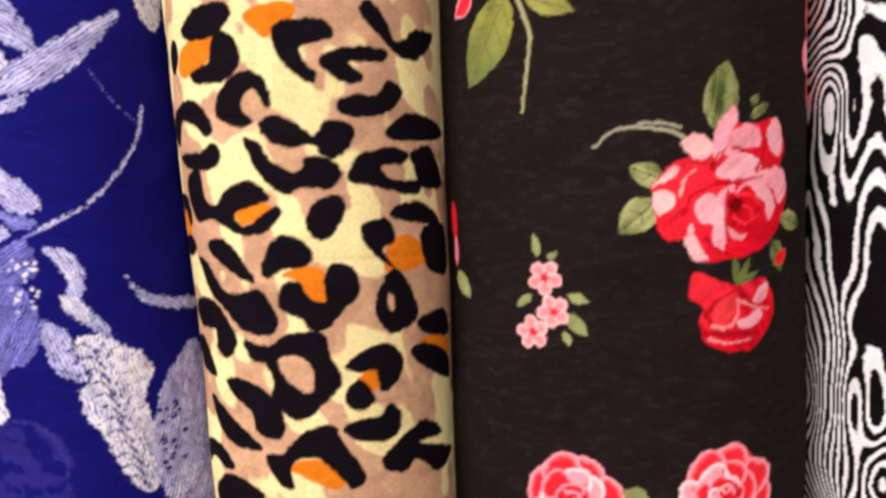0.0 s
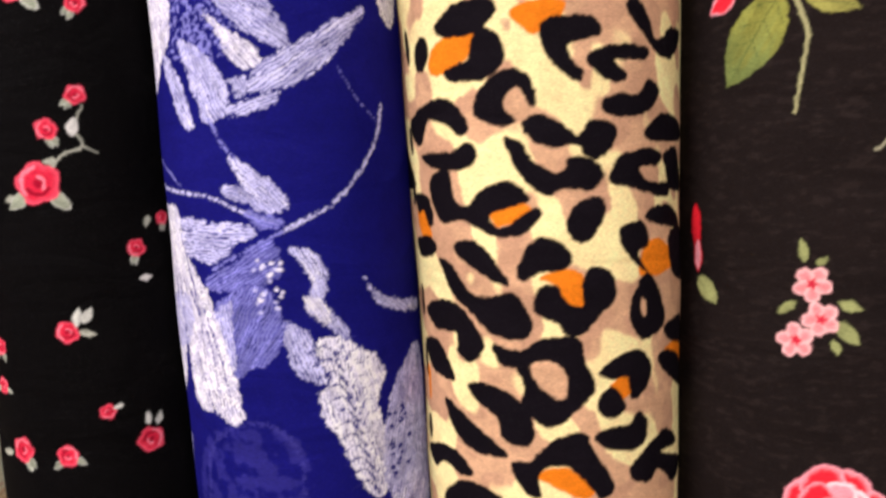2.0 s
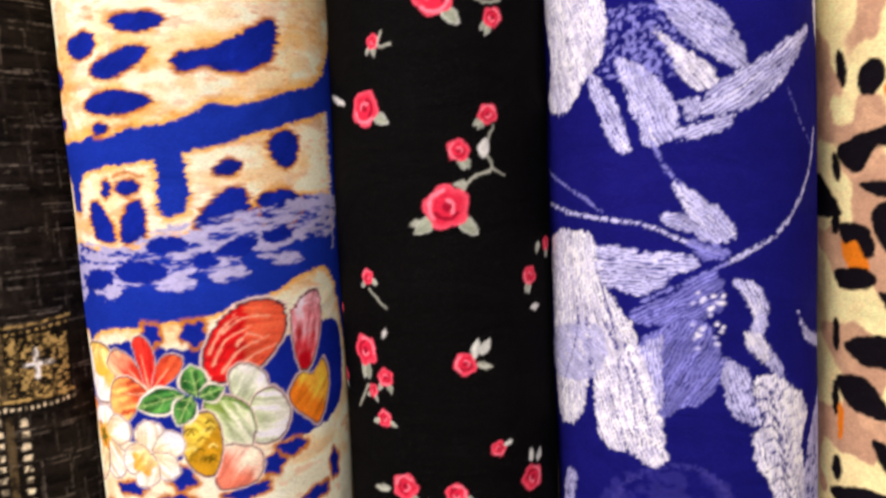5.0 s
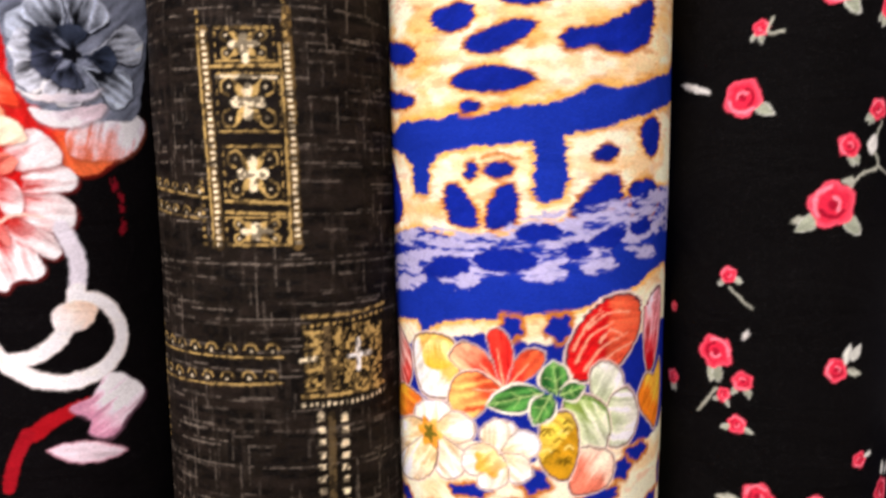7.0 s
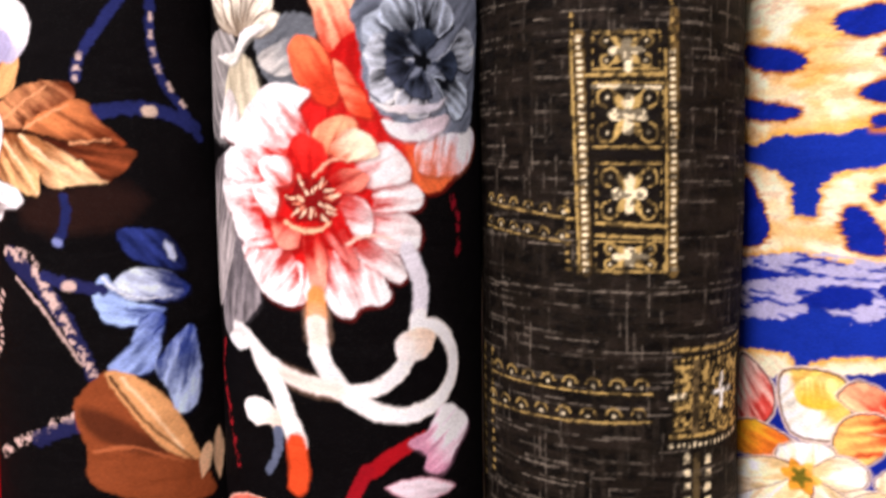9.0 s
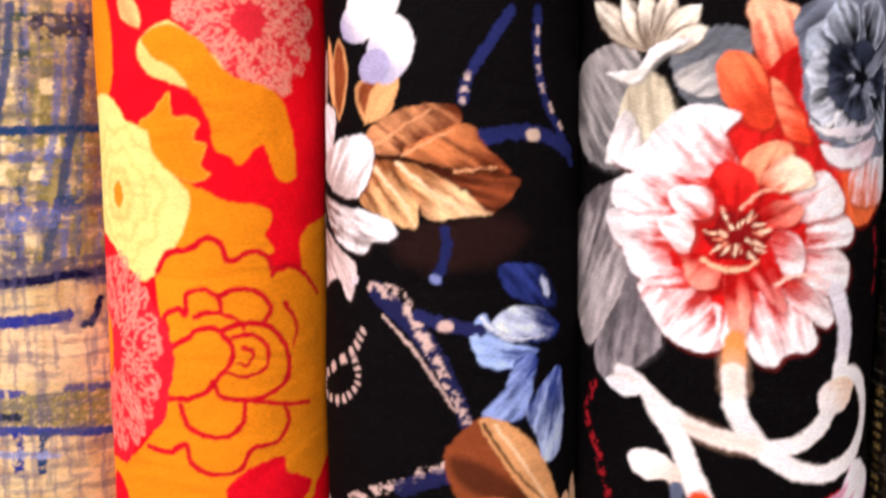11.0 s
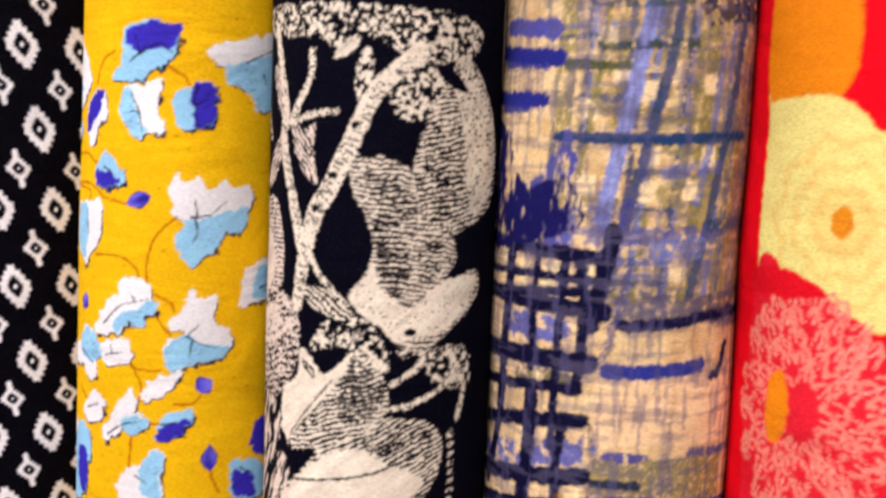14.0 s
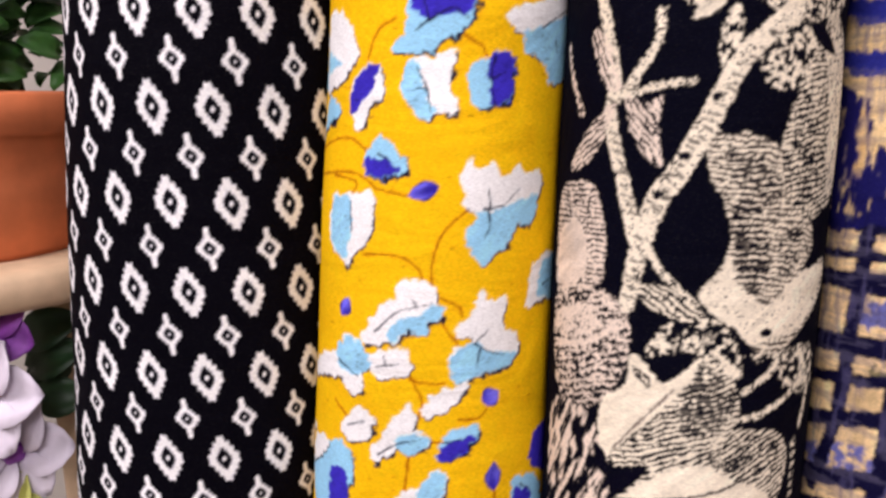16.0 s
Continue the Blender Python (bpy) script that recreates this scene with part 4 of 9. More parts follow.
    # faint ghosts near the foot
    c.stroke((74, 70, 150), 2.2, (-39.7, -145.9), (-35.4, -124.9), (-20.8, -111.6), (-3.7, -110.8), (7.1, -121.7), (8.1, -140.8), alpha=0.4, holes=0.4, rough=0.8)
    c.blob((66, 62, 144), (-36.4, -117.7), (5.2, -114.5), (6.6, -147.9), (-45.1, -155.2), alpha=0.3, rough=2.0, holes=0.5, hole_size=5)
    chalked(chalk, (-67.4, -127.5), (-67.4, -146.5), (-67.4, -127.5), (-56.7, -123.0), (-67.4, -154.5), (-71.4, -158.5), holes=0.3)
    c.weather(0.35, 1.6, 0.1)


def print_smallrose(c):
    stalk = (165, 168, 150)
    c.stroke(stalk, 1.4, (11.8, -0.5), (17.1, 4.9), (24.3, 7.7), (21.0, 15.6), end=0.7)
    c.stroke(stalk, 0.9, (24.3, 7.7), (30.0, 4.7), end=0.5)
    c.stroke(stalk, 0.9, (22.0, 17.2), (25.7, 24.5), end=0.7)
    c.leaf((215, 215, 205), 20.7, 12.0, 22.1, 20.1, 4.7)
    c.leaf(stalk, 14.6, 1.6, 8.3, 2.1, 3.3)
    c.leaf(stalk, -2.4, -12.5, -9.7, -13.2, 3.3)
    rosebud(c, 5.5, -6.8, 9.6, 1)
    rosebud(c, -28.2, 33.7, 7.7, 2)
    c.leaf((215, 215, 205), -41.0, 36.5, -57.2, 41.3, 2.8)
    rosebud(c, -22.3, 59.4, 3.3, 3)
    c.stroke(stalk, 0.9, (-18.2, 62.9), (-20.1, 57.6), (-14.6, 57.7))
    rosebud(c, 23.6, 29.1, 4.4, 4)
    rosebud(c, 10.9, 15.2, 4.7, 5)
    rosebud(c, 3.4, 74.7, 8.4, 6)
    rosebud(c, 27.2, 66.5, 4.4, 7)
    c.stroke(stalk, 0.9, (18.9, 74.2), (24.5, 72.1), (30.5, 73.2))
    rosebud(c, -31.1, -34.8, 3.5, 8)
    c.stroke(stalk, 0.9, (-30.6, -39.9), (-21.8, -47.8), end=0.5)
    rosebud(c, 41.7, -37.0, 4.2, 9)
    c.leaf((215, 215, 205), 41.8, -50.6, 48.1, -50.7, 2.8)
    rosebud(c, 55.5, -25.0, 3.3, 10)
    c.leaf(stalk, 48.6, -23.3, 46.7, -28.4, 2.8)
    rosebud(c, -35.5, -66.2, 7.2, 11)
    rosebud(c, -57.2, -80.8, 3.5, 12)
    rosebud(c, -24.5, -76.7, 4.2, 13)
    rosebud(c, -31.7, -83.2, 3.0, 14)
    rosebud(c, -26.2, -94.3, 4.0, 15)
    c.stroke(stalk, 1.2, (-34.7, -81.2), (-42.8, -91.7), end=0.7)
    c.leaf((215, 215, 205), -24.9, -60.1, -22.9, -56.0, 1.9)
    rosebud(c, 10.4, -70.6, 5.1, 16, False)
    c.leaf((205, 208, 195), 14.3, -68.7, 16.2, -60.3, 3.7)
    c.leaf((205, 208, 195), 17.1, -67.5, 21.3, -60.8, 4.2)
    c.leaf(stalk, 15.1, -70.9, 22.1, -72.9, 2.8)
    rosebud(c, 23.4, -107.3, 3.7, 17, False)
    c.leaf((205, 208, 195), 25.7, -106.2, 29.9, -105.1, 2.1)
    rosebud(c, 40.3, -123.4, 6.1, 18, False)
    c.leaf((205, 208, 195), 40.1, -116.7, 39.9, -110.0, 2.8)
    c.leaf((205, 208, 195), 43.4, -117.6, 45.9, -111.3, 2.8)
    rosebud(c, -17.5, -122.7, 6.1, 19)
    c.leaf(stalk, -24.3, -124.3, -34.3, -126.0, 3.3)
    rosebud(c, -57.0, -50.6, 2.1, 20, False)
    rosebud(c, -18.5, -153.0, 4.3, 21)
    rosebud(c, 4.7, -125.4, 5.2, 22)
    c.weather(0.45, 1.8, 0.1)


def print_goldleo(c):
    blue, gold, cream, rust = (14, 34, 138), (236, 178, 84), (255, 240, 204), (186, 108, 24)
    whole = (slice(None), slice(None))

    def patina(seed):
        bright = c.ink[..., 0] > 0.5
        c.lay(whole, 0.5 * step(0.5, 0.7, cloudy(c.u * 0.6, c.v, 9, seed)) * bright, gold)
        c.lay(whole, 0.35 * step(0.64, 0.72, cloudy(c.u * 0.5, c.v * 1.4, 6, seed + 10)) * bright, rust)

    def eye(*points):
        c.blob(blue, *points, rim=(10, 22, 100), depth=1.0, rough=0.5, size=2, halo=(rust, 1.1), streak=0.15)

    # upper band of gold lattice with blue eyes
    c.blob(cream, (-79.0, 94.5), (78.0, 92.5), (78.0, 53.5), (49.8, 41.1), (34.3, 36.9), (24.4, 37.5), (15.6, 34.2), (5.3, 30.6), (-9.0, 29.1), (-19.6, 26.3), (-26.2, 28.6), (-36.2, 26.2), (-55.9, 25.8), (-79.0, 27.5), rim=gold, depth=5.0, rough=0.7, size=2.5)
    patina(15)
    eye((-40.6, 64.3), (-32.6, 67.5), (-23.3, 67.5), (-21.2, 62.3), (-26.8, 58.3), (-36.6, 58.6))
    eye((-24.7, 53.4), (-19.1, 57.1), (-10.8, 59.6), (-2.7, 61.0), (1.2, 58.3), (-3.8, 54.4), (-10.9, 49.9), (-19.3, 48.9), (-24.0, 50.6))
    eye((9.3, 53.3), (13.4, 57.4), (24.2, 58.9), (36.4, 64.9), (48.7, 70.6), (51.0, 62.5), (45.8, 53.5), (34.0, 49.3), (22.0, 51.2), (13.5, 49.8))
    eye((-79.0, 60.5), (-73.0, 59.6), (-52.3, 55.3), (-50.8, 48.5), (-65.2, 49.2), (-79.0, 54.5))
    eye((-30.8, 40.3), (-23.7, 43.6), (-15.1, 44.6), (-5.8, 42.9), (0.2, 40.2), (-2.8, 36.8), (-12.0, 34.9), (-22.7, 35.3), (-29.6, 37.1))
    eye((-79.0, 41.5), (-78.1, 40.4), (-51.4, 35.0), (-55.7, 30.9), (-79.0, 33.0), (-79.0, 37.5))
    eye((-27.4, 30.7), (-22.8, 32.0), (-19.5, 29.8), (-22.9, 27.4), (-27.4, 28.0))
    eye((-12.7, 71.8), (1.3, 73.3), (8.3, 70.3), (3.3, 66.3), (-8.7, 66.6))
    # middle band: bars of cream with the same eyes
    c.blob(cream, (-79.0, 16.5), (-60.7, 13.1), (-53.4, 8.4), (-52.4, -3.5), (-43.3, -3.3), (-42.4, 6.5), (-38.7, 11.9), (-31.3, 13.9), (-15.4, 15.2), (-0.5, 16.7), (0.7, 8.4), (-0.5, -2.0), (2.8, -6.5), (11.2, -4.5), (12.8, 6.4), (11.5, 18.8),
           (22.3, 20.9), (34.5, 24.2), (50.3, 28.3), (78.0, 35.5), (78.0, -1.4), (62.2, -0.1), (37.9, -3.2), (25.0, -6.6), (11.6, -12.8), (-9.4, -18.4), (-32.1, -19.4), (-49.9, -16.3), (-79.0, -21.5), rim=gold, depth=3.0, rough=0.6, smoothed=False)
    patina(35)
    eye((-26.1, 8.6), (-22.5, 9.2), (-20.7, 6.4), (-22.6, 3.0), (-26.2, 3.5))
    eye((-18.5, 6.4), (-15.0, 9.1), (-9.2, 8.9), (-7.5, 6.0), (-11.3, 3.5), (-16.0, 3.5))
    c.stroke(rust, 1.4, (-19.8, 10.6), (-12.9, 12.2), (-6.0, 10.1), alpha=0.8, rough=0.4)
    eye((-34.7, -0.4), (-28.0, 0.1), (-22.7, -8.0), (-20.6, -15.2), (-27.1, -15.4), (-34.0, -11.9))
    eye((-13.4, -0.9), (-7.5, 0.5), (-5.5, -9.3), (-10.4, -15.6), (-17.5, -15.1), (-17.4, -8.3))
    eye((22.9, 13.1), (27.6, 16.0), (32.6, 14.4), (29.6, 9.8), (24.3, 9.7))
    eye((45.0, 22.6), (51.2, 26.6), (58.1, 23.3), (55.5, 13.2), (49.0, 11.8), (45.2, 16.2))
    eye((17.0, -4.1), (24.4, 2.6), (32.2, 4.7), (35.1, -3.1), (29.9, -8.0), (19.3, -11.4), (13.3, -9.9))
    eye((39.3, 0.0), (51.4, 2.6), (59.1, -3.5), (52.0, -11.5), (41.7, -11.9))
    eye((-79.0, 7.9), (-69.8, 6.8), (-62.6, -11.8), (-79.0, -15.5))
    # lavender ghost of the lattice
    lav = (176, 172, 206)
    ghost = dict(rough=0.9, size=2.0, holes=0.3, hole_size=1.5, grain=0.0)
    c.blob(lav, (-79.0, -26.5), (-74.2, -20.8), (-43.1, -15.5), (-20.2, -17.3), (1.1, -9.9), (13.7, -8.7), (29.9, -5.8), (78.0, 0.2), (78.0, -16.5), (52.3, -18.9), (57.7, -27.1), (43.1, -27.2), (35.4, -21.4), (29.6, -24.4), (32.9, -30.4), (20.6, -32.9), (16.0, -28.3), (10.6, -29.3), (11.7, -34.0), (1.1, -35.6), (-6.3, -33.2), (-18.2, -34.0), (-22.8, -38.1), (-32.5, -39.2), (-43.8, -33.9), (-50.2, -40.0), (-79.0, -45.4), (-79.0, -41.5), **ghost)
    for points in (((-5.1, -15.6), (2.2, -13.4), (9.5, -14.9), (8.4, -18.7), (0.1, -20.4), (-6.2, -18.8)), ((-22.6, -25.5), (-11.5, -23.1), (0.0, -25.0), (1.1, -30.3), (-9.5, -32.0), (-20.4, -31.5)), ((-48.8, -33.9), (-34.8, -26.6), (-23.8, -28.8), (-27.4, -33.4), (-37.8, -35.6)),
                   ((-79.0, -29.5), (-75.0, -24.0), (-52.2, -25.0), (-76.9, -30.8)), ((21.6, -19.9), (30.0, -15.2), (36.8, -17.1), (32.7, -22.4), (24.0, -23.2)), ((11.7, -22.9), (18.2, -19.9), (21.7, -24.8), (14.9, -27.6)), ((38.2, -15.0), (48.0, -12.1), (52.2, -16.7), (42.9, -19.1))):
        c.blob(blue, *points, rough=0.8, size=2)
    c.stroke((206, 202, 224), 1.6, (78.0, 34.5), (78.0, 7.5), (78.0, -23.6), alpha=0.7, rough=0.3)
    # flower band
    c.blob(cream, (-79.0, -58.5), (-79.0, -58.2), (-53.7, -54.0), (-48.8, -59.1), (-41.3, -54.6), (-32.8, -52.1), (-11.8, -49.9), (-8.6, -54.1), (-4.3, -49.0), (7.4, -47.4), (18.4, -45.5), (35.8, -41.0), (78.0, -40.5), (78.0, -167.5), (-79.0, -171.5), rim=gold, depth=4.0, rough=0.7)
    patina(55)
    c.blob(blue, (-79.0, -73.5), (-35.7, -59.5), (-16.2, -55.5), (3.2, -59.2), (14.0, -57.2), (45.8, -57.5), (78.0, -57.5), (78.0, -91.5), (56.2, -101.1), (31.4, -100.5), (11.9, -96.5), (-3.4, -105.4), (-21.3, -98.0), (-79.0, -104.5), rough=1.2, size=3)
    rnd = random.Random(9)
    for u, v, a, b in ((*(-8.6, -53.0), 4, 4), (*(9.6, -52.8), 5, 5), (*(45.5, -105.4), 7, 3), (*(69.9, -119.8), 3, 6), (*(37.3, -110.6), 5, 4), (*(-0.2, -112.0), 6, 5), (*(-26.5, -118.8), 9, 2.4), (*(-67.7, -131.8), 7, 3), (*(26.4, -120.1), 9, 3), (*(57.8, -129.0), 7, 3), (*(-3.5, -123.3), 8, 3.5), (*(-40.6, -130.8), 8, 3), (*(16.7, -129.2), 8, 3.5), (*(-17.1, -133.7), 8, 3.5)):
        c.oval(blue, u, v, a, b, turn=6, wavy=0.18, lobes=5, start=rnd.uniform(0, 6), rough=0.7, halo=(rust, 1.4), seed=int(u) % 50)
    line = (84, 40, 50)

    def flower(lip, root, base, *points, edge=line):
        """A petal with a drawn outline, its root colour round base."""
        mid = (sum(p[0] for p in points) / len(points), sum(p[1] for p in points) / len(points))
        big = [(mid[0] + 1.07 * (x - mid[0]), mid[1] + 1.07 * (y - mid[1])) for x, y in points]
        c.blob((250, 226, 204), *[(mid[0] + 1.13 * (x - mid[0]), mid[1] + 1.13 * (y - mid[1])) for x, y in points], alpha=0.8)
        c.blob(edge, *big)
        far = (2 * mid[0] - base[0], 2 * mid[1] - base[1])
        c.blob(root, *points, fade=(lip, *base, *far), streak=0.3, seed=int(abs(mid[0] * 5 + mid[1] * 3)) % 90)

    pale, warm = (255, 248, 232), (250, 196, 96)
    flower((250, 206, 190), (226, 70, 60), (-57.6, -84.3), (-79.0, -66.5), (-74.5, -60.0), (-60.7, -65.9), (-58.2, -77.3), (-67.2, -86.8), (-79.0, -89.5))
    flower((246, 160, 40), (236, 120, 40), (-53.5, -92.9), (-79.0, -89.5), (-66.9, -84.2), (-51.1, -86.4), (-47.6, -93.8), (-68.4, -98.2), (-79.0, -99.5))
    # yellow-hearted cup
    flower(pale, warm, (-40.3, -69.2), (-54.1, -62.3), (-43.0, -58.7), (-33.0, -60.3), (-30.1, -70.0), (-32.2, -80.4), (-40.7, -83.5), (-49.8, -82.6), (-54.6, -73.0), edge=(110, 70, 50))
    c.blob((250, 190, 60), (-49.0, -64.9), (-41.5, -60.3), (-33.6, -61.5), (-32.7, -68.1), (-38.9, -72.4), (-47.8, -71.7), fade=((255, 226, 140), *(-40.3, -71.5), *(-41.5, -60.3)), streak=0.25)
    # coral lily
    flower((250, 176, 130), (226, 60, 40), (-11.4, -77.1), (-11.4, -77.5), (-18.6, -64.0), (-27.9, -60.4), (-33.9, -66.0), (-29.4, -70.4), (-21.0, -73.0))
    flower((250, 180, 96), (230, 84, 44), (-11.4, -77.1), (-12.0, -77.6), (-22.1, -71.3), (-31.2, -74.2), (-34.9, -83.1), (-32.4, -89.8), (-23.6, -88.9), (-17.0, -81.5))
    flower((240, 60, 44), (214, 26, 30), (-11.4, -77.1), (-11.3, -76.6), (-16.7, -63.2), (-17.6, -56.0), (-12.9, -54.0), (-9.0, -59.1), (-8.0, -69.2))
    flower((246, 110, 60), (220, 36, 34), (-9.8, -77.0), (-9.8, -76.1), (-8.0, -67.7), (-3.3, -61.5), (3.6, -62.7), (2.1, -68.3), (-3.3, -72.8))
    for x in ((-20.9, -67.9), (-24.6, -78.3), (-14.1, -61.9), (-2.2, -66.9)):
        c.stroke((252, 210, 160), 0.7, (-11.4, -77.1), x, end=0.3, alpha=0.8)
    # red rose with a pale fringe
    flower((244, 96, 60), (214, 26, 28), (28.1, -57.9), (12.9, -69.1), (14.4, -58.3), (21.9, -47.1), (33.1, -41.9), (44.7, -44.4), (46.4, -54.2), (39.9, -63.5), (30.9, -70.3), (18.6, -73.0))
    for k, (a, b, d) in enumerate((((16.3, -65.9), (22.0, -56.4), (31.9, -51.7)), ((19.8, -69.4), (26.9, -61.1), (39.1, -56.7)), ((20.8, -53.1), (29.2, -48.2), (40.5, -48.0)), ((25.7, -68.7), (32.1, -63.8), (42.4, -60.5)), ((26.1, -58.9), (30.1, -54.8), (36.1, -56.4)), ((15.1, -61.5), (19.6, -53.1), (26.7, -46.5)))):
        c.stroke((252, 176, 140), 1.1, a, b, d, end=0.5, rough=0.2, alpha=0.9)
        c.stroke((176, 14, 22), 0.9, (a[0], a[1] - 2), (b[0] + 1, b[1] - 2.4), (d[0], d[1] - 2), end=0.4, rough=0.2, alpha=0.7)
    flower((252, 190, 196), (208, 16, 34), (54.8, -73.0), (50.2, -60.0), (50.2, -49.7), (55.6, -43.1), (64.3, -41.5), (65.8, -51.2), (63.3, -62.7), (58.2, -71.8), (53.3, -72.7))
    flower((250, 184, 60), (238, 128, 30), (56.3, -86.1), (46.8, -82.5), (52.5, -75.5), (59.2, -76.6), (65.8, -71.7), (68.3, -81.5), (65.3, -91.1), (60.2, -98.0), (54.7, -93.9), (49.2, -88.9))
    # pale green peony
    flower((244, 246, 226), (214, 226, 180), (23.5, -83.9), (23.4, -79.5), (22.1, -70.6), (28.2, -66.7), (36.5, -73.1), (35.2, -83.1), (28.5, -86.7))
    flower((248, 246, 232), (206, 220, 168), (23.5, -88.4), (28.5, -87.8), (32.4, -80.4), (40.3, -79.3), (46.1, -89.4), (41.8, -98.9), (32.7, -100.7), (27.3, -95.5))
    flower((236, 240, 206), (150, 180, 80), (14.1, -78.9), (11.9, -82.2), (18.7, -79.2), (27.2, -83.2), (30.7, -92.5), (27.4, -102.2), (18.8, -101.3), (13.0, -92.1))
    flower((252, 214, 184), (240, 130, 100), (21.3, -112.7), (16.5, -101.2), (26.1, -100.9), (32.8, -105.2), (31.6, -114.1), (23.8, -117.5), (14.3, -116.2))
    c.stroke((96, 140, 50), 1.4, (11.9, -81.5), (21.0, -80.4), (29.0, -86.3), (31.3, -96.0), end=0.6, rough=0.3)
    flower((236, 200, 70), (190, 140, 24), (9.7, -98.6), (2.0, -94.1), (4.2, -88.6), (11.9, -85.4), (16.4, -91.2), (17.0, -101.2), (13.1, -111.0), (6.4, -109.7), (2.0, -103.0))
    for k in range(18):
        x, y = (9.3, -98.2)
        x, y = x + rnd.uniform(-5, 5), y + rnd.uniform(-10, 10)
        c.stroke(rnd.choice(((110, 84, 12), (250, 226, 120), (140, 110, 20))), 1.0, (x - 1.6, y), (x, y + 1.2), (x + 1.6, y), end=0.6)
    # green leaves edged in cream
    for base, tip, w in (((3.6, -77.7), (-18.3, -83.4), 9.5), ((8.6, -78.4), (7.0, -65.7), 11), ((6.4, -78.3), (-0.1, -90.2), 8.5), ((9.7, -78.8), (19.8, -75.7), 6)):
        c.leaf((252, 240, 214), *base, tip[0] + 0.05 * (tip[0] - base[0]), tip[1] + 0.05 * (tip[1] - base[1]), w + 3)
        c.leaf((20, 60, 26), *base, *tip, w + 0.9)
        c.leaf((20, 84, 34), *base, *tip, w, fade=((86, 150, 66), *base, *tip), vein=(170, 206, 120), vein_width=0.6, ribs=3, streak=0.5)
    # white blossoms
    for points in (((-45.4, -98.4), (-55.8, -94.7), (-51.2, -88.0), (-37.8, -85.2), (-35.1, -90.0)), ((-44.4, -98.9), (-33.7, -88.6), (-24.8, -90.6), (-24.9, -97.4), (-34.0, -101.2)), ((-44.4, -100.1), (-34.0, -101.2), (-27.5, -105.8), (-30.2, -113.1), (-38.6, -116.2), (-44.8, -110.7)),
                   ((-46.1, -100.5), (-43.2, -111.5), (-52.7, -121.0), (-71.8, -124.5), (-79.0, -118.4)), ((-47.8, -99.0), (-74.7, -116.7), (-79.0, -116.5), (-79.0, -105.5), (-58.3, -96.1))):
        flower(pale, (250, 214, 150), (-45.4, -99.4), *points, edge=(120, 80, 70))
    c.oval((238, 160, 50), *(-46.1, -99.3), 6.5, 6.0, wavy=0.2, lobes=6, fade=((250, 210, 110), *(-46.1, -99.3), *(-36.6, -93.7)), streak=0.3)
    c.oval((110, 100, 30), *(-46.1, -99.5), 3.2, wavy=0.3, lobes=5, rough=0.5)
    for points in (((-13.4, -101.6), (-21.3, -95.8), (-16.6, -89.7), (-8.8, -90.1), (-6.7, -95.5)), ((-12.2, -101.5), (-6.7, -93.3), (-0.1, -94.2), (2.0, -99.7), (-3.4, -103.6)), ((-12.2, -102.6), (-3.4, -103.2), (-1.3, -109.8), (-6.8, -113.4), (-11.2, -110.3)),
                   ((-13.4, -102.7), (-10.1, -111.4), (-14.6, -116.3), (-21.6, -116.1), (-21.5, -109.3)), ((-14.5, -102.2), (-22.7, -111.8), (-28.9, -109.4), (-27.5, -102.3), (-20.2, -99.0))):
        flower(pale, (250, 222, 170), (-13.4, -102.3), *points, edge=(120, 80, 70))
    c.oval((244, 180, 70), *(-17.7, -106.5), 6.0, 5.0, wavy=0.2, lobes=5, fade=((255, 226, 150), *(-20.3, -109.1), *(-14.5, -102.8)), streak=0.3)
    c.weather(0.4, 2.2, 0.09, fray=1.5, v0=-50, v1=140)


def medallion(c, u, v, w, h, gold, pale, seed):
    """A framed four-leaved ornament with curls in its corners."""
    for s in (-1, 1):
        c.stroke(gold, 0.55, (u - 0.5 * w, v + s * 0.5 * h), (u + 0.5 * w, v + s * 0.5 * h), rough=0.25)
        c.stroke(gold, 0.5, (u + s * 0.5 * w, v - 0.42 * h), (u + s * 0.5 * w, v + 0.42 * h), rough=0.3, dashes=4)
    for su in (-1, 1):
        for sv in (-1, 1):
            x, y, q = u + su * 0.29 * w, v + sv * 0.27 * h, 0.13 * min(w, h) + 0.5
            c.stroke(gold, 0.7, *[(x + q * math.cos(t) * su, y + q * math.sin(t) * sv) for t in (-1.5, -0.5, 0.6, 1.7, 2.8)], rough=0.15)
            c.oval(pale, x, y, 0.5)
            c.leaf(gold, u, v, u + su * 0.2 * w, v + sv * 0.36 * h, 0.13 * w)
    for s in (-1, 1):
        c.oval(pale, u + s * 0.17 * w, v, 0.1 * w, 0.1 * h, rough=0.3)
        c.oval(pale, u, v + s * 0.2 * h, 0.075 * w, 0.12 * h, rough=0.3)
    c.oval(pale, u, v, 0.1 * w)


def scallops(c, u0, v0, u1, v1, count, r, gold, pale):
    """A row of small arches, beads and a line along them."""
    c.stroke(gold, 0.55, (u0, v0 - r), (u1, v1 - r), rough=0.2)
    for k in range(count):
        t = (k + 0.5) / count
        x, y = u0 + (u1 - u0) * t, v0 + (v1 - v0) * t
        c.stroke(gold, 0.55, *[(x + r * math.cos(a), y + r * math.sin(a)) for a in (0.1, 1.0, 2.1, 3.0)])
        c.oval(pale, x, y - 0.1 * r, 0.55)


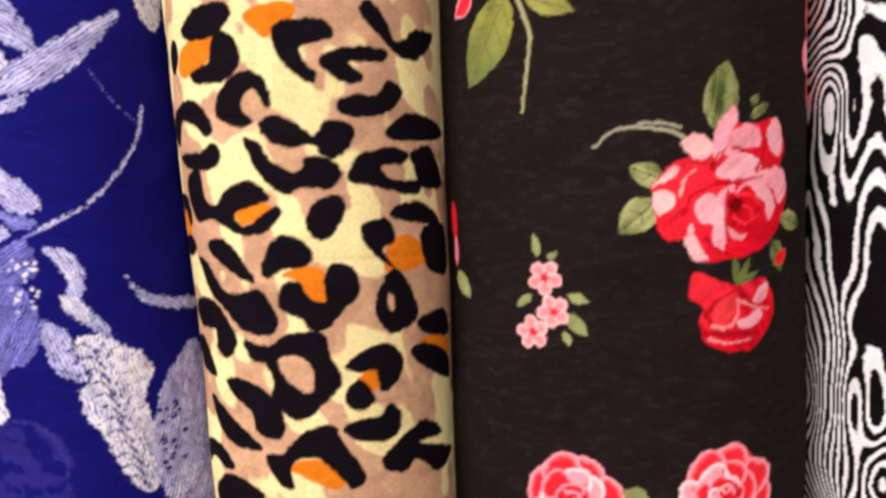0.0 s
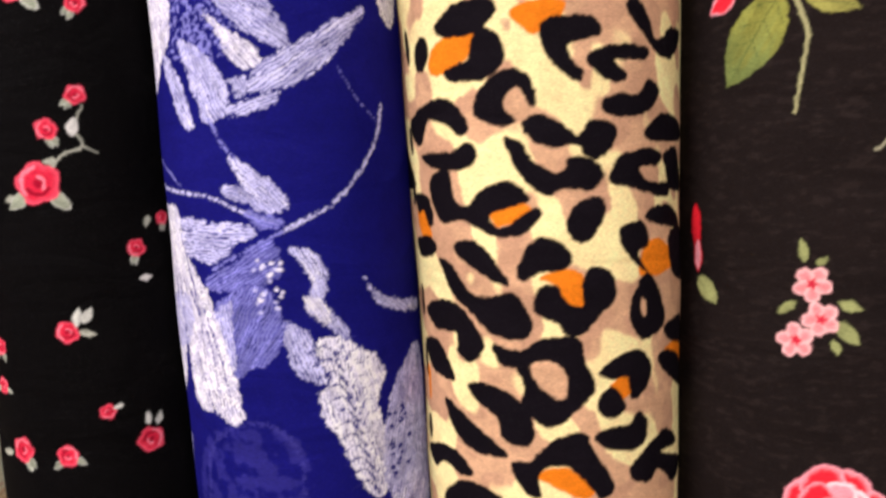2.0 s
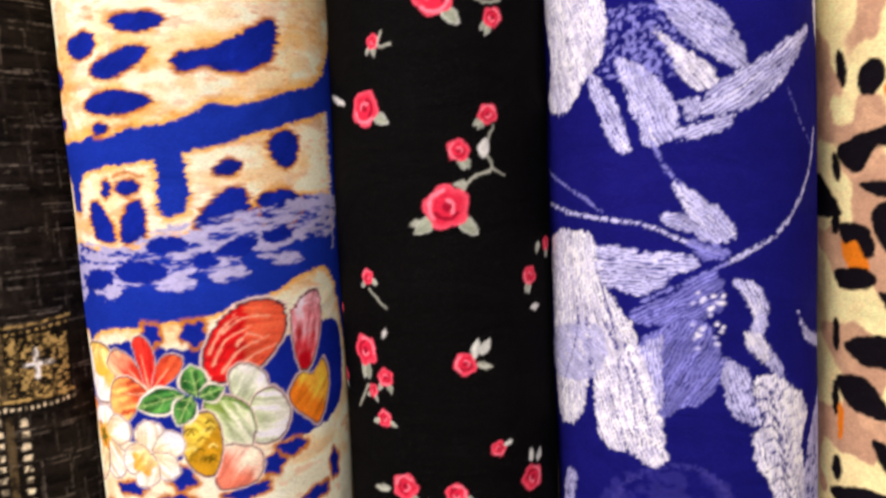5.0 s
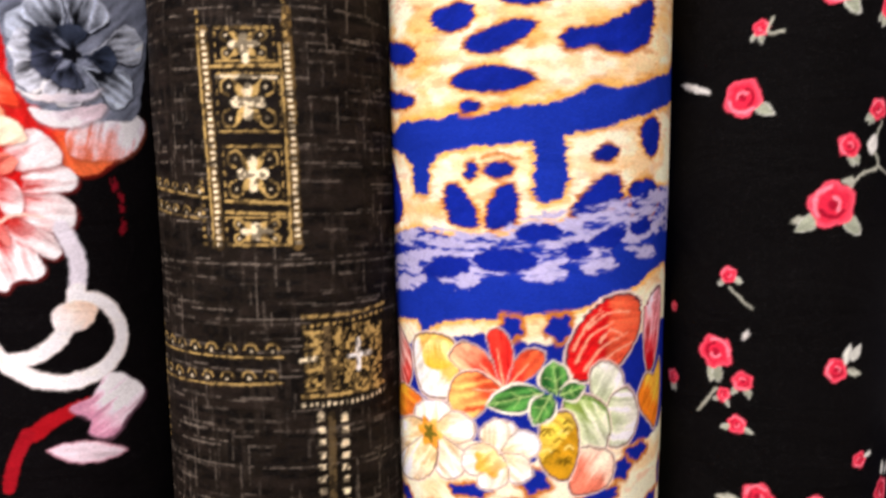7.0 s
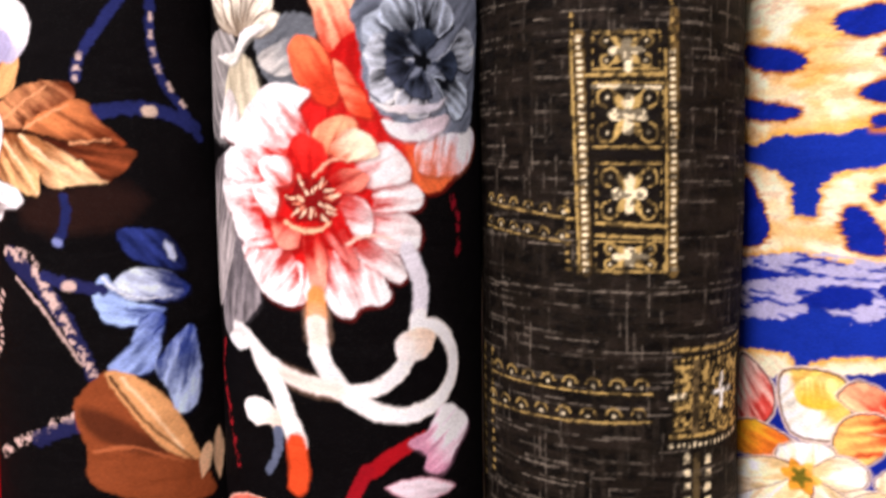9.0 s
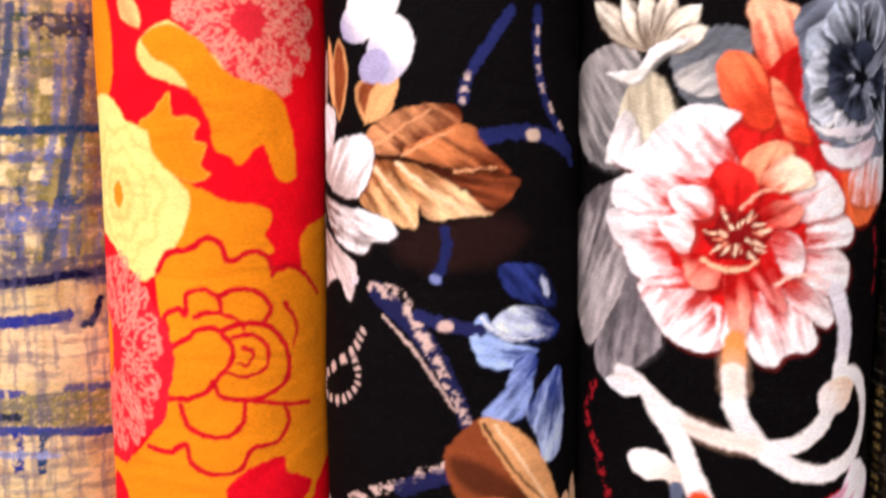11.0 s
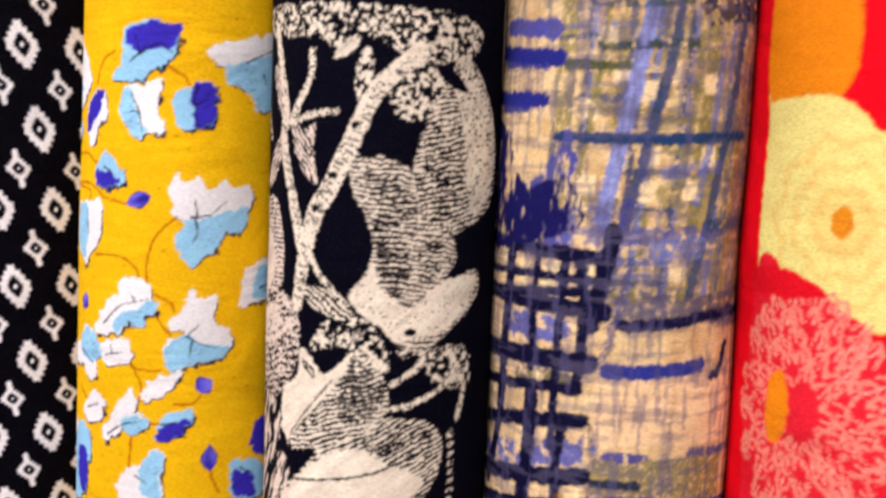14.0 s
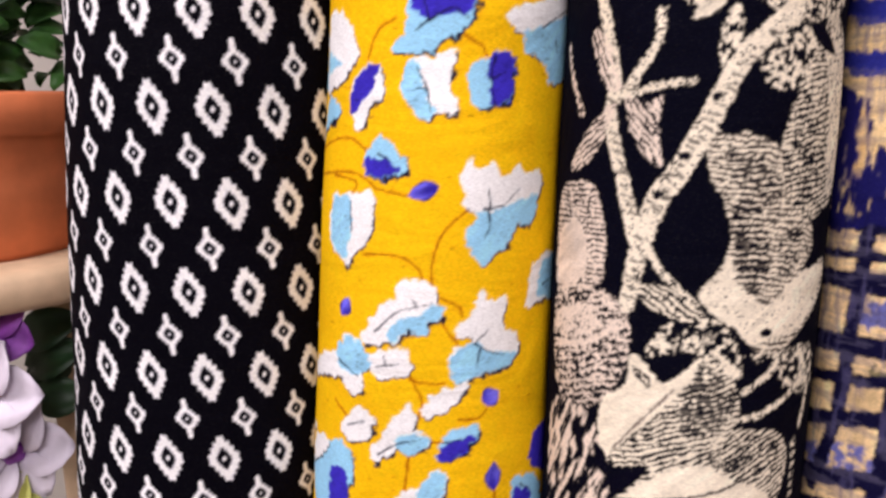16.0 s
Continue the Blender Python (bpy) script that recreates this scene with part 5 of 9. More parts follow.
def print_blackgold(c):
    gold, pale, grey = (186, 156, 92), (238, 222, 182), (128, 118, 104)
    rnd = random.Random(7)
    u0, u1, v0, v1 = c.us[0], c.us[-1], c.vs[0], c.vs[-1]
    whole = (slice(None), slice(None))
    c.lay(whole, 0.5 * step(0.35, 0.7, cloudy(c.u, c.v * 6, 14, 5)), (44, 36, 30))
    c.lay(whole, 0.35 * step(0.6, 0.75, cloudy(c.u * 6, c.v, 16, 8)), (60, 52, 44))
    # slubs in both directions, thick and thin
    for k in range(330):
        x, y, n = rnd.uniform(u0, u1), rnd.uniform(v0, v1), rnd.uniform(2, 11)
        c.stroke(grey, rnd.uniform(0.35, 0.6), (x - n, y), (x + n, y + rnd.uniform(-0.3, 0.3)), alpha=rnd.uniform(0.2, 0.75), rough=0.2)
    for k in range(240):
        x, y, n = rnd.uniform(u0, u1), rnd.uniform(v0, v1), rnd.uniform(2, 9)
        c.stroke(grey, rnd.uniform(0.35, 0.55), (x, y - n), (x + rnd.uniform(-0.3, 0.3), y + n), alpha=rnd.uniform(0.15, 0.55), rough=0.2)
    for k in range(12):
        y = v0 + (v1 - v0) * (k + rnd.random()) / 12
        c.stroke(grey, 0.55, (u0, y), (u0 * 0.3, y + rnd.uniform(-1, 1)), (u1 * 0.3, y), (u1, y), alpha=0.6, rough=0.2, holes=0.3, hole_size=4)
    # the upright ornament
    c.blob((20, 16, 14), (-15.8, 58.2), (20.4, 62.2), (19.7, -23.1), (-12.7, -23.6), smoothed=False)
    for w, off in ((3.5, 0.0),):
        c.stroke((110, 88, 48), w, (-14.5, 59.2), (-13.0, 17.9), (-11.7, -23.1), alpha=0.8, rough=0.2)
        c.stroke((110, 88, 48), w, (18.2, 66.2), (19.0, 24.4), (19.2, -23.1), alpha=0.8, rough=0.2)
    c.stroke(pale, 2.0, (-14.6, 58.1), (-13.0, 17.9), (-12.0, -23.2), dashes=2.5, rough=0.15)
    c.stroke(pale, 2.0, (17.8, 53.8), (19.0, 18.0), (19.2, -23.1), dashes=2.5, rough=0.15)
    c.stroke(gold, 0.9, (-17.3, 57.9), (-15.8, 18.0), (-14.4, -23.2), rough=0.15)
    c.stroke(gold, 0.9, (15.2, 53.7), (16.4, 18.0), (16.6, -23.0), rough=0.15)
    c.stroke(gold, 0.9, (17.1, 70.3), (17.8, 53.8), dashes=3)
    c.stroke(gold, 0.7, (-17.3, 66.6), (-16.8, 58.2), dashes=3)
    medallion(c, 1.7, 53.5, 22.8, 12.3, gold, pale, 1)
    c.stroke(pale, 1.5, (-1.7, 53.5), (2.1, 52.7), (2.3, 47.3), end=2.6)
    medallion(c, 2.5, 31.8, 24.5, 21.9, gold, pale, 2)
    c.stroke(gold, 1.1, (-11.6, 45.4), (14.5, 45.7), rough=0.2)
    c.stroke(pale, 1.1, (-9.9, 41.6), (13.5, 41.1), rough=0.2)
    medallion(c, 3.1, 4.7, 22.8, 21.0, gold, pale, 3)
    c.stroke(gold, 1.1, (-8.2, -5.7), (16.8, -6.5), rough=0.2)
    c.stroke(gold, 1.1, (-8.5, -10.0), (16.7, -10.8), rough=0.2)
    medallion(c, 3.5, -17.3, 24.1, 10.5, gold, pale, 4)
    # scalloped bands
    scallops(c, -59.6, 2.2, -16.6, -2.3, 6, 2.0, gold, pale)
    scallops(c, -59.6, -6.8, -17.1, -11.0, 6, 2.0, gold, pale)
    scallops(c, -55.6, -63.9, 11.7, -64.0, 8, 2.6, gold, pale)
    scallops(c, -60.2, -76.5, 11.3, -74.3, 8, 2.6, gold, pale)
    # filigree panel
    c.blob((16, 13, 12), (19.4, -55.1), (58.1, -52.4), (56.2, -90.7), (18.2, -87.3), smoothed=False)
    c.blob(gold, (19.8, -56.3), (27.9, -56.8), (27.5, -80.6), (19.3, -81.0), smoothed=False, holes=0.5, hole_size=1.6)
    c.blob(gold, (30.7, -55.9), (56.3, -54.5), (54.9, -84.3), (30.3, -80.9), smoothed=False, holes=0.52, hole_size=1.5, seed=9)
    c.stroke((110, 92, 60), 3.1, (28.9, -55.7), (28.4, -81.8), alpha=0.8)
    c.stroke(pale, 1.5, (18.3, -68.3), (23.8, -67.7), end=2.2)
    c.stroke((255, 250, 235), 2.2, (42.4, -62.1), (42.5, -73.7))
    c.stroke((255, 250, 235), 2.0, (37.8, -68.4), (48.9, -68.2))
    c.stroke(gold, 1.1, (19.5, -50.9), (38.4, -51.0), (58.4, -48.9), rough=0.2)
    c.stroke(gold, 1.1, (19.4, -54.9), (38.3, -53.7), (58.2, -51.7), rough=0.2, dashes=3)
    c.stroke(gold, 1.3, (18.4, -82.7), (37.2, -83.1), (56.6, -82.3), rough=0.2)
    c.stroke(pale, 1.5, (18.3, -85.9), (37.1, -86.8), (56.4, -85.6), rough=0.2, dashes=2.5)
    # columns below the panel and at the turning edge
    c.stroke((100, 84, 54), 3.1, (29.5, -91.2), (28.0, -149.5), alpha=0.7, rough=0.2)
    c.stroke(pale, 2.8, (25.3, -90.6), (24.2, -148.8), dashes=5, rough=0.5)
    c.stroke(pale, 2.8, (34.9, -92.0), (33.8, -150.9), dashes=5, rough=0.5)
    c.stroke(gold, 3.7, (-65.3, -58.6), (-66.3, -111.3), dashes=4, rough=0.6, holes=0.3)
    c.stroke(gold, 2.2, (-56.3, -58.1), (-56.0, -106.5), dashes=4, rough=0.5, holes=0.3)
    c.stroke(gold, 1.5, (-19.2, 2.3), (-18.2, -23.4), dashes=3)
    c.lay(whole, 0.8 * step(0.53, 0.62, cloudy(c.u, c.v, 2.2, 91, 2)), (26, 21, 16))
    c.weather(0.3, 1.5, 0.2)


def print_peony(c):
    white, red, coral = (244, 234, 232), (190, 20, 20), (226, 72, 46)
    grey, beige, slate, ash = (128, 120, 120), (206, 196, 174), (34, 40, 54), (186, 198, 214)

    def petal_of(root, lip, base, tip, *points, **more):
        """One painted petal: root colour at its base, lip colour towards its tip, a fine shadow under its edge."""
        more.setdefault("streak", 0.2)
        c.blob(tuple(int(k * 0.62) for k in root), *[(x + 0.7, y - 0.9) for x, y in points], alpha=0.8, soft=2.2)
        c.blob(root, *points, fade=(lip, *base, *tip), rough=0.3, size=3, seed=int(abs(base[0] * 3 + tip[1] * 7)) % 97, **more)

    # grey foliage
    petal_of((108, 100, 102), (176, 166, 164), (-30.4, 17.4), (-52.9, -32.6), (-31.5, 19.3), (-49.0, 17.0), (-66.6, 5.8), (-70.6, -14.0), (-63.3, -34.7), (-55.1, -41.6), (-42.8, -26.8), (-36.2, -7.9), streak=0.35)
    petal_of((96, 90, 94), (140, 132, 134), (-32.6, -11.5), (-40.1, -46.8), (-33.8, -7.7), (-41.4, -22.5), (-53.0, -43.3), (-46.6, -52.4), (-31.4, -43.2), (-24.9, -32.3), streak=0.35)
    petal_of((120, 116, 116), (168, 162, 158), (-37.4, 24.9), (-61.9, 53.2), (-40.0, 23.0), (-62.3, 28.9), (-68.3, 53.8), (-54.3, 63.2), (-37.5, 62.3), (-33.9, 45.5), streak=0.3)
    c.blob((96, 100, 106), (-24.3, 61.2), (-16.7, 65.9), (-0.7, 65.2), (-2.2, 47.9), (-12.8, 40.2), (-21.3, 46.7), rough=0.6, streak=0.35)
    petal_of((120, 122, 126), (196, 192, 186), (-5.8, 55.0), (-18.4, 46.6), (-7.6, 57.7), (-16.6, 56.3), (-23.3, 52.2), (-18.4, 46.6), (-11.0, 45.5), (-4.8, 48.9))
    for base, tip, w in (((-31.7, 60.0), (-56.3, 79.8), 9), ((-31.7, 60.0), (-42.6, 79.4), 8), ((-30.6, 60.8), (-33.9, 79.9), 8), ((-29.5, 61.6), (-24.4, 78.8), 8), ((-28.4, 60.6), (-15.9, 73.7), 9), ((-28.4, 59.7), (-13.1, 66.6), 7)):
        c.leaf((86, 66, 52), *base, *tip, w + 1.4, belly=0.55)
        c.leaf((150, 132, 112), *base, *tip, w, belly=0.55, fade=((226, 216, 196), *base, *tip), streak=0.4)
    petal_of((184, 172, 146), (216, 206, 178), (-32.8, 54.6), (-30.5, 31.5), (-36.2, 54.8), (-41.3, 45.9), (-42.7, 38.4), (-37.4, 32.1), (-28.3, 31.4), (-22.6, 37.7), (-24.3, 46.9), (-28.4, 52.5), streak=0.15)
    petal_of((240, 234, 224), white, (-32.8, 56.4), (-19.5, 63.5), (-48.8, 55.0), (-38.7, 51.0), (-33.9, 52.5), (-27.4, 58.7), (-17.6, 63.4), (-26.4, 63.5), (-31.7, 60.9), (-36.2, 55.2))
    petal_of((200, 192, 188), (240, 234, 230), (-38.7, 40.1), (-45.7, 24.9), (-40.0, 42.0), (-46.3, 32.7), (-48.2, 24.5), (-37.4, 26.8), (-33.8, 33.4))
    # coral and red petals behind
    petal_of((214, 60, 40), (246, 178, 140), (10.2, 51.3), (1.8, 72.0), (-0.7, 66.9), (-1.7, 73.8), (9.7, 73.6), (18.1, 66.8), (15.7, 51.3), (6.6, 49.5), (2.1, 56.5))
    petal_of(red, (206, 30, 28), (15.7, 53.0), (10.7, 24.8), (4.8, 53.0), (15.5, 59.9), (25.7, 44.4), (35.4, 30.1), (33.4, 17.3), (16.5, 19.4), (-1.8, 23.1), (-7.3, 33.9), (-2.1, 40.9), streak=0.25)
    petal_of((224, 62, 36), (244, 112, 70), (5.1, 35.5), (-7.6, 55.0), (-10.3, 55.1), (-5.9, 59.3), (1.2, 56.6), (5.8, 46.1), (7.8, 37.3), (3.3, 34.7), (-4.7, 40.1), (-9.3, 48.1))
    petal_of((226, 70, 40), (250, 150, 110), (16.1, 33.7), (3.3, 37.3), (5.8, 49.6), (10.3, 47.8), (17.0, 38.1), (19.1, 31.0), (10.5, 34.6))
    petal_of((220, 48, 30), (236, 110, 60), (30.7, 26.5), (41.9, 7.7), (29.7, 22.9), (41.1, 24.6), (58.1, 16.7), (45.3, 4.7), (35.1, 7.1))
    petal_of((238, 120, 84), (238, 236, 244), (45.1, 7.6), (51.5, 28.3), (37.5, 11.7), (35.8, 20.1), (42.5, 26.5), (66.4, 29.3), (68.2, 20.5), (55.6, 10.9))
    # slate rose: rings of dark petals with pale lips
    c.blob((116, 124, 140), (17.0, 73.6), (72.2, 81.5), (68.2, 34.5), (57.0, 26.4), (30.7, 28.3), (18.9, 37.3), (15.6, 54.7), rough=0.5, streak=0.4)
    for _, lip, base, tip, w in (((30, 34, 46), ash, (37.1, 51.8), (17.2, 65.1), 15), ((40, 44, 58), (214, 222, 234), (37.1, 51.8), (16.6, 53.0), 15), ((30, 34, 46), ash, (39.8, 51.9), (25.9, 73.9), 16),
                                    ((30, 34, 46), (190, 202, 220), (39.8, 51.9), (48.1, 75.8), 18), ((28, 32, 44), (206, 216, 230), (39.9, 50.1), (72.2, 60.5), 16), ((26, 30, 42), (216, 222, 232), (37.1, 50.0), (18.8, 39.9), 14),
                                    ((26, 30, 42), (226, 230, 240), (39.9, 48.3), (32.9, 31.6), 16), ((30, 36, 48), (190, 204, 222), (39.9, 48.3), (64.3, 36.2), 17),
                                    ((14, 16, 24), (40, 46, 60), (38.4, 51.9), (24.3, 58.4), 11), ((14, 16, 24), (60, 66, 84), (38.4, 51.0), (24.7, 46.1), 11), ((12, 14, 22), (44, 52, 68), (39.8, 51.0), (39.2, 63.5), 13),
                                    ((12, 14, 22), (70, 78, 98), (39.9, 50.1), (36.3, 38.3), 12), ((12, 14, 22), (54, 64, 84), (41.3, 51.1), (57.4, 51.1), 11)):
        c.leaf((16, 18, 26), *base, tip[0] + 0.5, tip[1] - 0.8, w + 1.0, belly=0.74)
        c.leaf((14, 16, 22), *base, *tip, w, belly=0.76, fade=(lip, 0.6 * base[0] + 0.4 * tip[0], 0.6 * base[1] + 0.4 * tip[1], *tip), rim=lip, depth=1.0, rough=0.3, size=3, streak=0.35)
    c.oval((8, 9, 14), *(39.0, 51.5), 3.6, 3.2, wavy=0.2, lobes=5, rough=0.5)
    petal_of((210, 206, 216), white, (37.8, 35.6), (22.9, 37.3), (18.9, 38.1), (22.9, 35.8), (30.4, 35.5), (43.5, 36.6), (50.7, 39.6), (43.7, 33.9), (30.5, 32.8), (22.3, 34.1))
    petal_of((214, 196, 204), (248, 246, 250), (40.7, 32.9), (26.3, 25.6), (23.1, 30.1), (33.0, 29.2), (51.2, 33.0), (47.6, 26.4), (35.7, 23.2), (27.4, 24.4))
    # the peony: outer petals
    outer = (((-10.7, 12.1), (-18.4, 39.4), ((-24.2, 39.6), (-16.5, 43.0), (-7.4, 41.9), (-2.9, 39.1), (-7.3, 33.0), (-2.7, 24.9), (-5.3, 17.7), (-14.4, 17.6), (-23.2, 26.8))),
             ((-7.0, 4.8), (-30.5, 28.7), ((-45.7, 25.9), (-36.2, 28.7), (-24.2, 38.7), (-14.6, 36.7), (-7.3, 33.9), (-4.0, 24.9), (-8.9, 15.8), (-20.1, 18.5), (-31.5, 20.2))),
             ((-10.6, 1.1), (-40.0, 17.2), ((-42.8, 19.1), (-30.4, 22.1), (-19.2, 20.3), (-9.9, 19.5), (-10.7, 12.1), (-18.1, 8.3), (-30.4, 8.9), (-40.0, 7.5), (-45.1, 12.2))),
             ((-12.4, -4.6), (-42.8, -2.6), ((-47.3, 7.1), (-37.4, 9.6), (-24.1, 9.1), (-16.2, 3.7), (-19.0, -6.7), (-26.0, -9.1), (-32.6, -5.7), (-42.8, -2.6))),
             ((-8.6, -8.2), (-37.4, -14.0), ((-40.0, -2.3), (-30.4, -4.6), (-19.0, -5.8), (-14.2, -12.2), (-17.9, -18.1), (-28.1, -17.0), (-36.2, -11.9))),
             ((-6.8, -8.1), (-25.9, -32.5), ((-33.8, -15.6), (-21.9, -17.4), (-10.4, -13.9), (-6.6, -23.2), (-5.6, -34.6), (-13.9, -37.1), (-22.8, -33.1), (-29.2, -25.0))),
             ((-2.3, -9.9), (-4.6, -36.5), ((-8.5, -19.5), (-4.9, -13.7), (0.5, -15.5), (3.5, -30.5), (0.8, -34.4), (-5.6, -34.6))),
             ((0.4, -8.0), (14.0, -40.2), ((1.5, -15.5), (7.8, -11.7), (17.3, -17.5), (24.8, -31.1), (22.8, -35.8), (13.9, -37.3), (10.2, -41.1), (4.6, -39.1), (1.7, -30.6))),
             ((4.0, -6.1), (30.2, -25.7), ((5.9, -9.8), (17.2, -10.0), (27.7, -17.9), (31.4, -25.8), (26.9, -28.4), (19.4, -23.2), (11.6, -17.3))),
             ((4.0, -2.4), (37.0, -9.1), ((5.7, -0.6), (18.8, 1.1), (29.4, -2.0), (37.5, -9.1), (34.7, -17.5), (27.7, -17.9), (17.2, -11.8), (7.7, -8.0))),
             ((3.9, 3.1), (37.7, 6.0), ((6.6, 4.9), (16.7, 9.4), (29.0, 10.1), (37.7, 5.1), (36.7, -1.4), (27.2, -2.8), (15.1, -2.5), (7.6, -0.6))),
             ((3.8, 4.9), (28.8, 17.4), ((4.7, 8.6), (12.8, 14.0), (18.4, 20.3), (25.4, 22.0), (33.1, 13.7), (31.4, 8.2), (18.7, 5.7), (9.3, 4.0))))
    for base, tip, points in outer:
        petal_of((204, 58, 52), white, (base[0] * 0.72 + tip[0] * 0.28, base[1] * 0.72 + tip[1] * 0.28), (base[0] * 0.1 + tip[0] * 0.9, base[1] * 0.1 + tip[1] * 0.9), *points, streak=0.22)
    # inner petals folded round the red heart
    c.oval(red, *(-2.4, 2.1), 20, 21, wavy=0.14, lobes=7, rough=0.8, size=4, streak=0.3)
    inner = (((-1.6, 8.6), (5.2, 28.4), coral, (246, 160, 120), ((-1.8, 24.9), (3.4, 30.2), (12.4, 31.1), (13.5, 24.8), (7.2, 19.5), (0.9, 17.7))),
             ((5.5, 14.0), (18.3, 23.0), (236, 120, 90), (250, 222, 190), ((4.5, 20.4), (10.7, 26.6), (18.3, 24.8), (21.4, 18.4), (14.6, 15.8), (7.3, 16.7))),
             ((-5.2, 10.4), (-4.5, 23.1), red, (222, 40, 34), ((-9.9, 22.2), (-2.7, 24.5), (3.6, 17.7), (2.0, 10.4), (-5.2, 11.3))),
             ((-8.8, 4.8), (-20.1, 15.7), (220, 80, 70), white, ((-24.1, 15.6), (-16.3, 17.6), (-10.7, 15.8), (-9.8, 9.4), (-14.3, 6.5), (-21.1, 8.2))),
             ((-10.6, -0.8), (-24.0, 4.4), (226, 120, 106), white, ((-27.1, 6.1), (-18.1, 7.9), (-15.2, 1.9), (-18.0, -4.8), (-23.0, -1.3))),
             ((-8.7, -6.3), (-16.0, -16.1), red, (236, 140, 120), ((-19.0, -5.8), (-12.4, -4.6), (-6.8, -10.0), (-9.5, -15.8), (-16.0, -15.1))),
             ((-3.2, -9.9), (-2.0, -30.7), red, (238, 150, 128), ((-5.9, -10.9), (-0.4, -9.9), (2.5, -21.1), (0.8, -30.6), (-3.8, -28.8), (-5.2, -19.4))),
             ((3.2, -8.0), (11.7, -23.0), red, (240, 150, 140), ((1.3, -8.0), (6.8, -6.1), (11.5, -13.6), (13.6, -23.0), (7.9, -19.2))),
             ((4.0, -2.4), (19.0, -6.3), (214, 60, 54), white, ((6.6, 2.2), (14.0, 3.0), (18.9, -2.6), (18.1, -10.0), (13.4, -11.7), (9.5, -5.2))),
             ((3.8, 4.9), (14.8, 10.3), red, (240, 130, 110), ((3.8, 9.5), (11.0, 13.1), (17.6, 10.3), (15.8, 5.8), (7.5, 4.0))))
    for base, tip, root, lip, points in inner:
        petal_of(root, lip, base, tip, *points, streak=0.25)
    c.oval((122, 14, 16), *(-2.4, 1.6), 9.5, 8.0, wavy=0.12, lobes=6, rough=0.8, size=2)
    rnd = random.Random(6)
    heart = (-2.4, 1.6)
    for k in range(34):
        a, q = 2.4 * k + rnd.uniform(-0.3, 0.3), rnd.uniform(4.0, 11.5)
        x, y = heart[0] + q * math.cos(a), heart[1] + 0.85 * q * math.sin(a)
        c.stroke(rnd.choice(((244, 196, 160), (232, 140, 110), (150, 24, 22), (246, 214, 180))), 0.9, (x - 0.35 * (x - heart[0]), y - 0.35 * (y - heart[1])), (x, y + rnd.uniform(-1, 1)), end=0.5, rough=0.2)
    c.stroke((246, 190, 150), 1.6, (-12.4, -6.5), (-6.8, -9.1), (0.4, -8.9), (4.0, -6.1), end=0.8, rough=0.3)
    c.stroke((244, 170, 140), 1.3, (-1.6, 10.4), (3.7, 15.5), (10.0, 16.2), end=0.6, rough=0.3)
    c.stroke((246, 200, 180), 1.4, (9.7, -13.6), (17.2, -10.9), (26.4, -12.2), end=0.6, rough=0.3)
    # scrolling ribbons
    cream, tan = (252, 244, 238), (236, 190, 160)
    c.stroke((222, 140, 76), 7.2, (-1.9, -32.6), (-2.2, -42.2), end=7.4, soft=1.2)
    c.stroke(cream, 7.4, (-2.2, -43.2), (-1.1, -54.8), (4.1, -64.5), (12.7, -72.4), (22.9, -77.5), (34.4, -78.2), (46.2, -73.7), (53.0, -63.3), (49.4, -51.2), (41.4, -45.1), (34.6, -47.6), end=5.2, soft=1.0)
    c.stroke(tan, 7.2, (-2.2, -40.3), (-1.5, -48.0), alpha=0.5, soft=5)
    c.stroke((226, 222, 230), 6.4, (31.8, -16.3), (36.8, -29.3), (35.8, -43.8), end=6.2, soft=1.0)
    c.stroke(cream, 6.4, (36.2, -41.9), (32.4, -55.3), (23.6, -65.2), (12.6, -68.5), (-0.5, -66.6), (-13.7, -63.1), (-24.7, -57.3), (-33.7, -49.7), (-40.1, -47.8), end=5.4, soft=1.0)
    c.stroke(tan, 5.6, (5.1, -67.8), (-4.3, -66.2), (-15.6, -62.6), alpha=0.45, soft=4)
    c.blob((244, 236, 232), (27.5, -48.8), (35.8, -45.8), (43.2, -49.0), (40.4, -56.5), (33.7, -58.4), (27.0, -55.6), fade=((236, 208, 184), *(28.9, -56.8), *(41.6, -48.7)))
    c.leaf(cream, *(-30.2, -52.1), *(-47.2, -52.6), 8.0)
    c.stroke(cream, 7.0, (-26.9, -56.6), (-18.6, -68.4), (-13.6, -80.9), (-10.6, -88.6), end=8.0, soft=1.0)
    c.stroke((222, 76, 36), 8.0, (-11.2, -88.7), (-10.3, -98.9), (-11.0, -105.2), soft=1.4)
    c.blob(cream, (-36.1, -77.2), (-30.1, -73.2), (-22.6, -74.6), (-17.5, -79.4), (-18.4, -86.8), (-22.5, -82.8), (-29.0, -84.2), (-34.4, -82.0), fade=((230, 206, 188), *(-30.1, -75.7), *(-18.4, -85.7)))
    c.stroke((92, 100, 122), 4.2, (-18.4, -84.7), (-19.4, -93.2), (-23.5, -101.4), end=3, rough=0.4)
    c.stroke((160, 16, 26), 6.5, (17.2, -98.9), (27.7, -91.9), (38.9, -87.9), end=5, rough=0.3)
    petal_of((214, 150, 176), (250, 240, 246), (33.6, -89.9), (50.4, -79.4), (31.1, -89.4), (40.2, -85.1), (44.6, -77.9), (52.7, -78.4), (62.0, -87.4), (54.0, -95.5), (46.0, -103.6), (38.0, -101.3), (38.3, -95.1))
    c.leaf((246, 226, 234), *(21.5, -105.5), *(52.7, -111.3), 9, rim=(210, 150, 165), depth=1.2)
